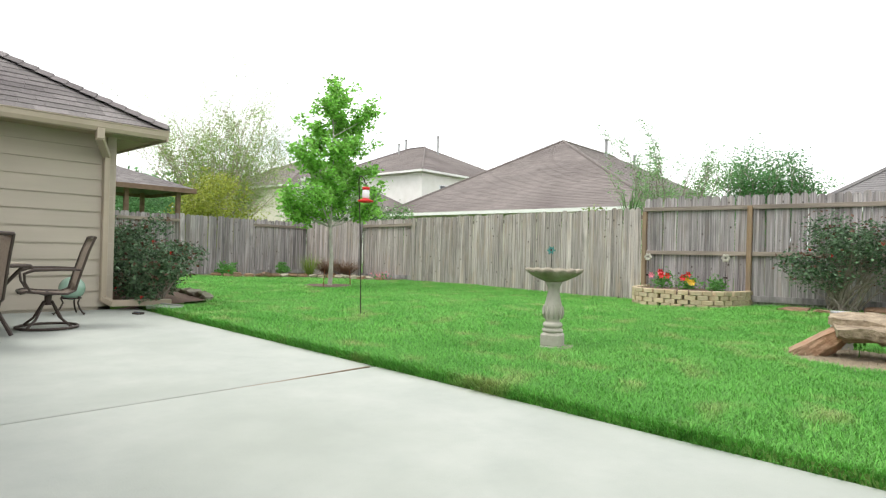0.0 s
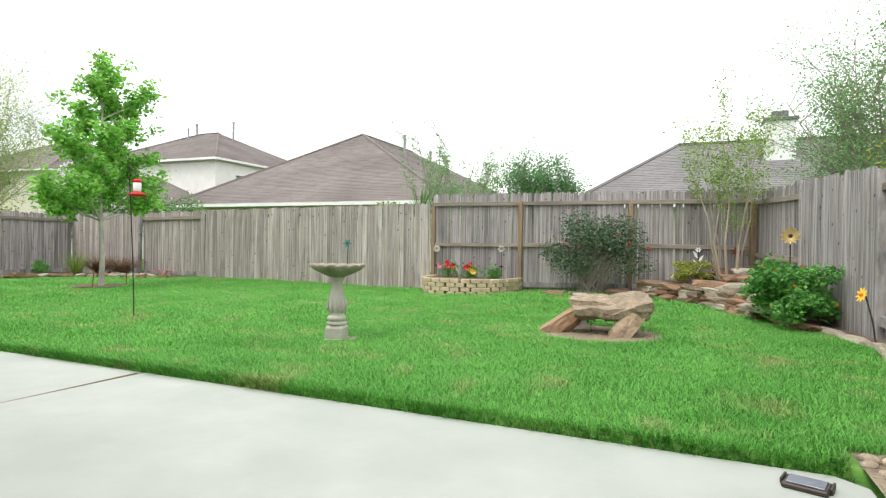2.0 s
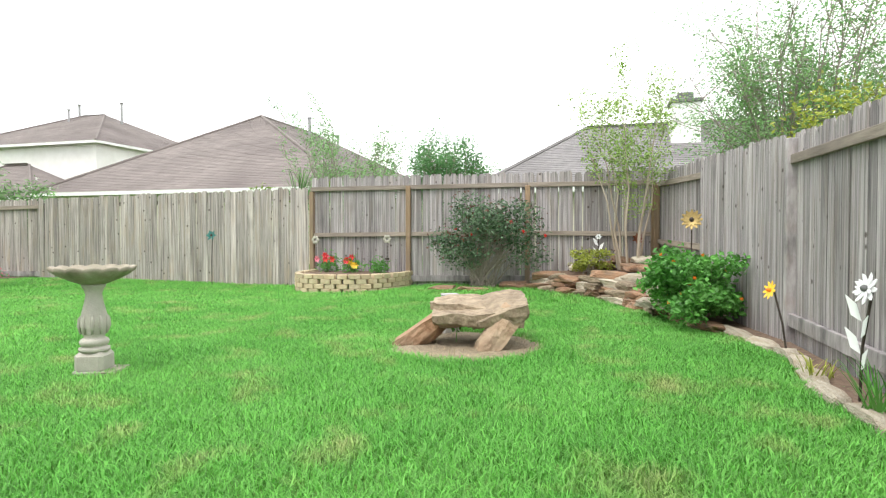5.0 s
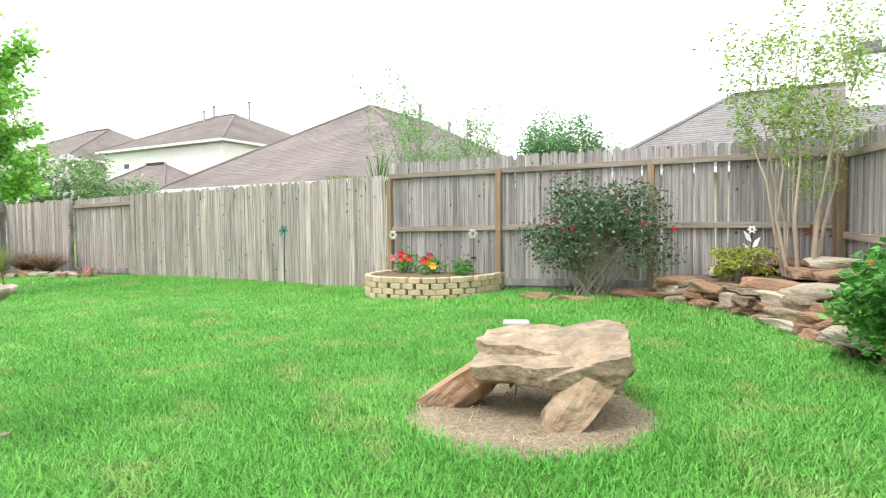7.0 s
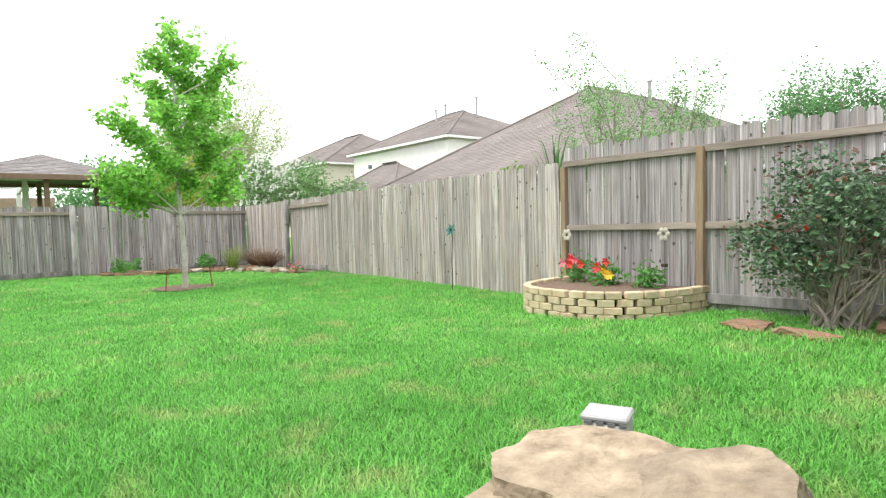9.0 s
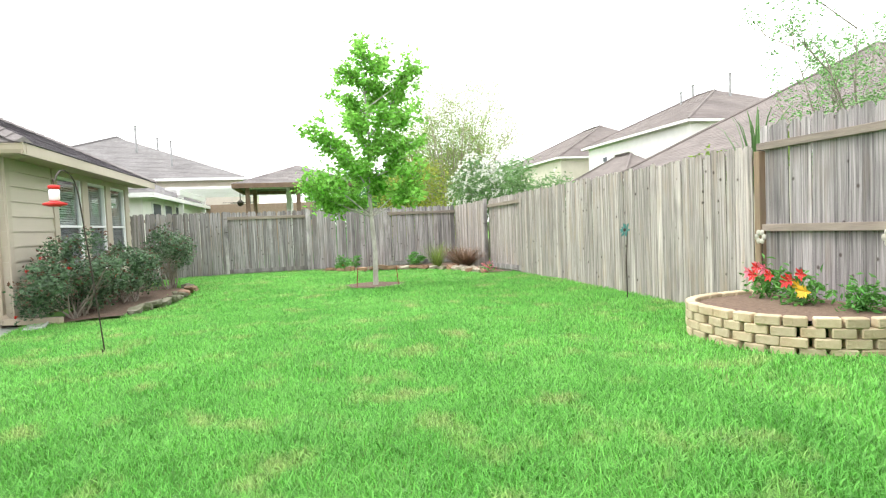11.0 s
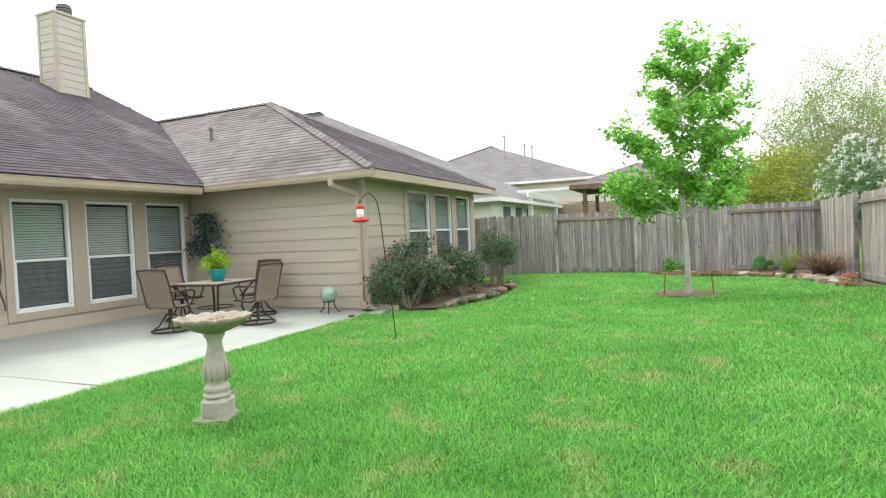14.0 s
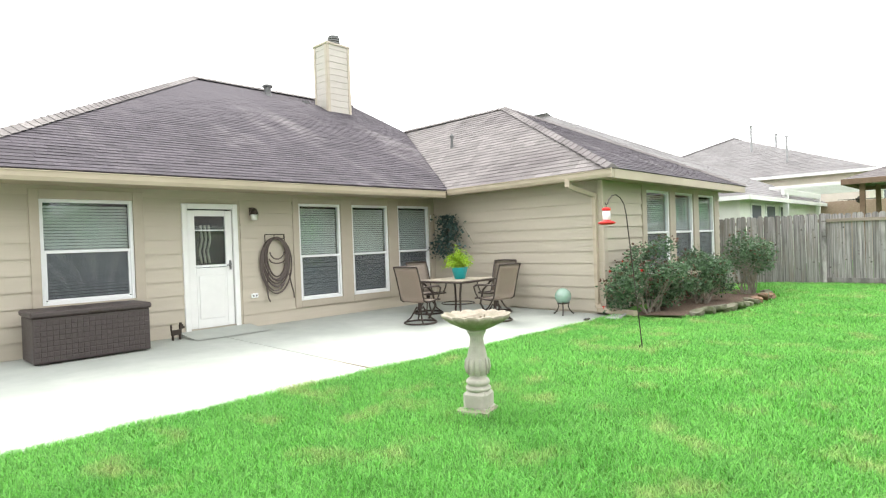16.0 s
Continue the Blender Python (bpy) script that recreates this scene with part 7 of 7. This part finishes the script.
def fern_pot():
    root = thing("potted_fern", "feathery lime-green fern in a glazed teal pot on the table", "potted plant", pose(TX - 0.02, TY + 0.05, 0.733 + patio_z(TY)))
    part("pot", lathe([(0.09, 0), (0.10, 0.005), (0.145, 0.16), (0.15, 0.19), (0.158, 0.20), (0.158, 0.215), (0.14, 0.215), (0.13, 0.18), (0.02, 0.175)], 28), "teal", root, "glossy teal glazed pot", smooth=True)
    rng = np.random.default_rng(3)
    st, lv = bmesh.new(), []
    for k in range(60):
        a, sp, h = rng.uniform(0, 2 * math.pi), rng.uniform(0.05, 0.34), rng.uniform(0.12, 0.34)
        pts = []
        for t in np.linspace(0, 1, 7):
            pts.append(Vector((sp * t * math.cos(a), sp * t * math.sin(a), 0.18 + h * (1.7 * t - 1.15 * t * t * (sp / 0.25)))))
        tube(st, pts, 0.003, 4)
        for p in pts[1:]:
            for j in range(5):
                lv.append(np.array(p) + rng.normal(size=3) * 0.018)
    part("frond_stems", st, "leaf_fern", root)
    scatter_leaves("fronds", np.array(lv), 0.05, "leaf_fern", root, 5, aspect=0.4)


fern_pot()


def gazing_globe():
    root = thing("gazing_globe", "pale green glass gazing globe on a scrolled black iron stand", "garden globe", pose(-9.22, 6.85, patio_z(6.85)))
    bm = bmesh.new()
    bmesh.ops.create_uvsphere(bm, u_segments=32, v_segments=20, radius=0.155, matrix=pose(0, 0, 0.35))
    M["globe"] = mk("globe", (0.20, 0.36, 0.27), (0.30, 0.44, 0.35), 5, 0.18, stain=(0.34, 0.44, 0.38), stain_scale=7, spec=0.7)
    part("globe", bm, "globe", root, "crackled pale green glass globe", smooth=True)
    part("ring", T([(0.11 * math.cos(a), 0.11 * math.sin(a), 0.22) for a in np.linspace(0, 2 * math.pi, 17)], 0.01, 6), "iron", root)
    for k in range(3):
        a = 0.5 + k * 2.094
        part("leg", T([(r * math.cos(a), r * math.sin(a), z) for r, z in ((0.10, 0.26), (0.125, 0.22), (0.10, 0.16), (0.13, 0.09), (0.175, 0.04), (0.205, 0.01), (0.215, 0.03))], 0.011, 6), "iron", root)


gazing_globe()


def storage_box():
    root = thing("deck_box", "dark brown woven-resin deck storage box against the wall", "storage box", pose(-2.16, 3.58, 0, 0, 0, 0))
    M["resin"] = mk("resin", (0.045, 0.035, 0.034), (0.075, 0.06, 0.056), 40, 0.55, 0.4, 120)
    part("body", B((0, 0, 0.31), (1.42, 0.64, 0.60), 0.015), "resin", root)
    weave = part("weave_strip", B((0, 0, 0), (0.068, 0.008, 0.06), 0.004), "resin", root)
    k = 0
    for r in range(8):
        for c in range(20):
            m = pose(-0.665 + 0.07 * c, 0.3225 + (0.0012 if (r + c) % 2 else 0), 0.06 + 0.068 * r, 2.5 if (r + c) % 2 else -2.5)
            if k == 0:
                weave.matrix_basis = m
            else:
                share("weave_strip", weave, root, m)
            k += 1
    lid = part("lid", B((0, 0, 0.65), (1.47, 0.70, 0.08), 0.02), "resin", root, "flat dark lid with a rounded edge")
    part("lid_handle", B((0, 0.355, 0.635), (0.16, 0.02, 0.025), 0.006), "iron", lid)


storage_box()


def dog_figure():
    bm = bmesh.new()
    for c, s in (((0, 0, 0.12), (0.19, 0.035, 0.085)), ((0.095, 0, 0.20), (0.07, 0.035, 0.075)), ((0.13, 0, 0.185), (0.06, 0.03, 0.04)), ((-0.095, 0, 0.20), (0.022, 0.03, 0.10)), ((0.07, 0, 0.045), (0.028, 0.034, 0.09)), ((-0.07, 0, 0.045), (0.028, 0.034, 0.09)), ((0.075, 0, 0.25), (0.02, 0.03, 0.04)), ((0.1, 0, 0.25), (0.016, 0.03, 0.035))):
        box(bm, c, s, 0, 0.006)
    ob = part("dog_figurine", bm, "iron")
    ob.matrix_basis = pose(-3.45, 3.35, 0, 0, 0, 200)
    tagged(ob, "small black iron terrier figurine by the door", "figurine")


dog_figure()


def hose():
    root = thing("garden_hose", "coiled brown garden hose hanging on a black wall rack", "garden hose", pose(-5.40, WALL_Y + 0.03, 0))
    M["rubber"] = mk("rubber", (0.085, 0.066, 0.058), (0.14, 0.11, 0.10), 20, 0.55)
    rng = np.random.default_rng(2)
    for k in range(9):
        r, rz = 0.19 + 0.015 * k + rng.normal() * 0.012, 0.36 + 0.018 * k + rng.normal() * 0.02
        cx, cz = rng.normal() * 0.02, 1.60 - rz + rng.normal() * 0.01
        pts = [(cx + r * math.cos(a) * (1 + 0.08 * math.sin(a)), 0.04 + 0.012 * (k % 4), cz + rz * math.sin(a)) for a in np.linspace(0, 2 * math.pi, 37)]
        part("hose_loop", T(pts, 0.014, 6), "rubber", root)
    part("hose_end", T([(-0.22, 0.06, 1.0), (-0.28, 0.06, 0.75), (-0.33, 0.06, 0.55), (-0.34, 0.06, 0.45)], 0.014, 6), "rubber", root)
    part("hose_end", T([(0.18, 0.06, 1.0), (0.22, 0.06, 0.7), (0.2, 0.06, 0.5), (0.16, 0.06, 0.42)], 0.014, 6), "rubber", root)
    part("hose_loop", T([(0.15 * math.cos(a), 0.075, 1.36 + 0.16 * math.sin(a)) for a in np.linspace(3.3, 6.1, 10)], 0.013, 6), "rubber", root)
    part("hose_loop", T([(0.17 * math.cos(a), 0.08, 1.22 + 0.10 * math.sin(a)) for a in np.linspace(3.2, 6.2, 10)], 0.013, 6), "rubber", root)
    rk = bmesh.new()
    for p in ([(-0.2, 0.01, 1.66), (0.2, 0.01, 1.66)], [(-0.2, 0.01, 1.66), (-0.2, 0.01, 1.48)], [(0.2, 0.01, 1.66), (0.2, 0.01, 1.48)], [(-0.1, 0.01, 1.58), (-0.1, 0.16, 1.58), (-0.1, 0.16, 1.64)], [(0.1, 0.01, 1.58), (0.1, 0.16, 1.58), (0.1, 0.16, 1.64)]):
        tube(rk, p, 0.008, 6)
    part("rack", rk, "iron", root, "black iron hose rack")


hose()


def wall_fixtures():
    lamp = thing("wall_lamp", "small bronze wall lantern with frosted glass, unlit", "wall lamp", pose(-4.96, WALL_Y + 0.02, 2.02))
    part("backplate", B((0, 0.01, 0.06), (0.10, 0.02, 0.14), 0.006), "bronze", lamp)
    part("hood", lathe([(0.075, 0.0), (0.075, 0.03), (0.045, 0.10), (0.01, 0.12)], 14), "bronze", lamp, smooth=True).matrix_basis = pose(0, 0.1, 0)
    part("glass_shade", lathe([(0.04, -0.10), (0.055, -0.09), (0.06, 0.0)], 14), "petal_white", lamp, "frosted glass shade", smooth=True).matrix_basis = pose(0, 0.1, 0)
    part("arm", T([(0, 0.0, 0.08), (0, 0.1, 0.1)], 0.012, 6), "bronze", lamp)
    out = thing("wall_outlet", "beige weatherproof outlet cover on the siding", "outlet", pose(-4.96, WALL_Y + 0.02, 0.56))
    part("plate", B((0, 0.012, 0), (0.13, 0.03, 0.08), 0.006), "vinyl", out)
    for x in (-0.03, 0.03):
        part("socket", B((x, 0.029, 0), (0.03, 0.006, 0.035), 0.003), "lead", out)
    th = thing("wall_sensor", "small white plastic sensor on the siding", "sensor", pose(-9.52, WALL_Y + 0.035, 1.98))
    part("body", B((0, 0, 0), (0.035, 0.025, 0.16), 0.005), "vinyl", th)
    ivy = thing("hanging_ivy", "dusty dark green ivy spray hanging on the wall corner", "hanging plant", pose(-9.55, 3.75, 1.5))
    rng = np.random.default_rng(9)
    t = rng.uniform(-1, 1, 900)
    pts = np.stack([0.06 + abs(rng.normal(size=900)) * 0.07, rng.normal(size=900) * 0.2 * (1 - 0.3 * t) - 0.05 + 0.08 * np.sin(4 * t), t * 0.5 + 0.03], 1)
    scatter_leaves("leaves", pts, 0.085, "leaf_ivy", ivy, 4, droop=0.5)
    st = bmesh.new()
    for k in range(14):
        a = rng.normal() * 0.3
        tube(st, [(0.04, 0, 0.2), (0.1, a * 0.6, 0.3 - 0.1 * k * 0.2), (0.08, a, -0.1 - 0.03 * k)], 0.005, 4)
    part("twigs", st, "bark", ivy)


wall_fixtures()


def solar_floodlight(x, y, rz, name="solar_light", size=(0.2, 0.15)):
    root = thing(name, "black solar path light lying on the patio corner", "solar light", pose(x, y, patio_z(y), 0, 0, rz))
    M.setdefault("solar", mk("solar", (0.10, 0.11, 0.15), (0.15, 0.16, 0.20), 30, 0.25, spec=0.6))
    part("housing", B((0, 0, 0.013), (size[0], size[1], 0.024), 0.006), "iron", root)
    part("solar_panel", B((0, 0, 0.028), (size[0] - 0.03, size[1] - 0.03, 0.008), 0.002), "solar", root, "glossy grey-blue solar panel")
    for s in (-1, 1):
        part("bracket", B((s * (size[0] / 2 + 0.006), 0.02, 0.016), (0.012, size[1] * 0.7, 0.03), 0.003), "iron", root)


solar_floodlight(0.47, 7.36, -18, size=(0.18, 0.14))
solar_floodlight(-8.85, 7.55, 20, size=(0.12, 0.09))
sb = thing("splash_block", "pale concrete splash block lying at the edge of the lawn", "splash block", pose(-9.05, 8.0, -0.03, 0, 0, 15))
part("slab", B((0, 0, 0.03), (0.5, 0.26, 0.05), 0.01), "concrete", sb)
part("rim", B((0, 0.12, 0.06), (0.5, 0.03, 0.03), 0.008), "concrete", sb)


def pebbles():
    rng = np.random.default_rng(12)
    bm = bmesh.new()
    bm.faces.new([bm.verts.new(p) for p in ((0.745, 2.9, -0.03), (1.95, 2.9, -0.02), (1.95, 7.90, -0.005), (0.745, 7.90, -0.015))])
    tagged(part("pebble_bed", bm, "dry_dirt"), "bare gritty earth beneath the river pebbles", "ground", kind="structure")
    root = thing("river_pebbles", "rounded tan and cream river pebbles beside the patio", "pebbles")
    M["pebble"] = mk("pebble", (0.36, 0.25, 0.15), (0.55, 0.45, 0.33), 6, 0.6, 0.3, 60, rnd=0.45, stain=(0.62, 0.56, 0.46), stain_scale=5)
    units = []
    for k in range(4):
        b = bmesh.new()
        bmesh.ops.create_icosphere(b, subdivisions=2, radius=0.5)
        for v in b.verts:
            v.co += v.co.normalized() * noise.noise(v.co * 2 + Vector((k * 5, 0, 0))) * 0.2
        units.append(part("pebble", b, "pebble", root, smooth=True))
    used, placed = set(), []
    n = 0
    while n < 290:
        x, y, s = rng.uniform(0.77, 1.80), rng.uniform(6.85, 7.86), rng.uniform(0.04, 0.095)
        if any((x - a) ** 2 + (y - b) ** 2 < (0.42 * (s + c)) ** 2 for a, b, c in placed[-290:]):
            s *= 0.5
        placed.append((x, y, s))
        k = int(rng.integers(4))
        m = pose(x, y, -0.02 + s * 0.16, rng.uniform(-20, 20), rng.uniform(-20, 20), rng.uniform(0, 360)) @ Matrix.Diagonal((s * 1.2, s, s * 0.65, 1))
        if k in used:
            share("pebble", units[k], root, m)
        else:
            units[k].matrix_basis = m
            used.add(k)
        n += 1
    pv = thing("paver", "flat pale grey concrete paver set among the pebbles", "paver", pose(1.30, 7.08, 0.03, 0, 0, -8))
    part("slab", B((0, 0, 0), (0.62, 0.5, 0.06), 0.012), "concrete", pv)


pebbles()
dish = thing("satellite_dish", "grey satellite dish on the roof's far corner", "satellite dish", pose(-0.95, 2.9, 2.95))
part("mast", T([(0, 0, -0.1), (0, 0, 0.35)], 0.02, 8), "lead", dish)
part("reflector", lathe([(0.02, 0), (0.12, 0.015), (0.22, 0.06), (0.225, 0.065), (0.12, 0.025), (0.02, 0.01)], 20), "lead", dish, smooth=True).matrix_basis = pose(0.05, 0.05, 0.42, -60, 0, 30)
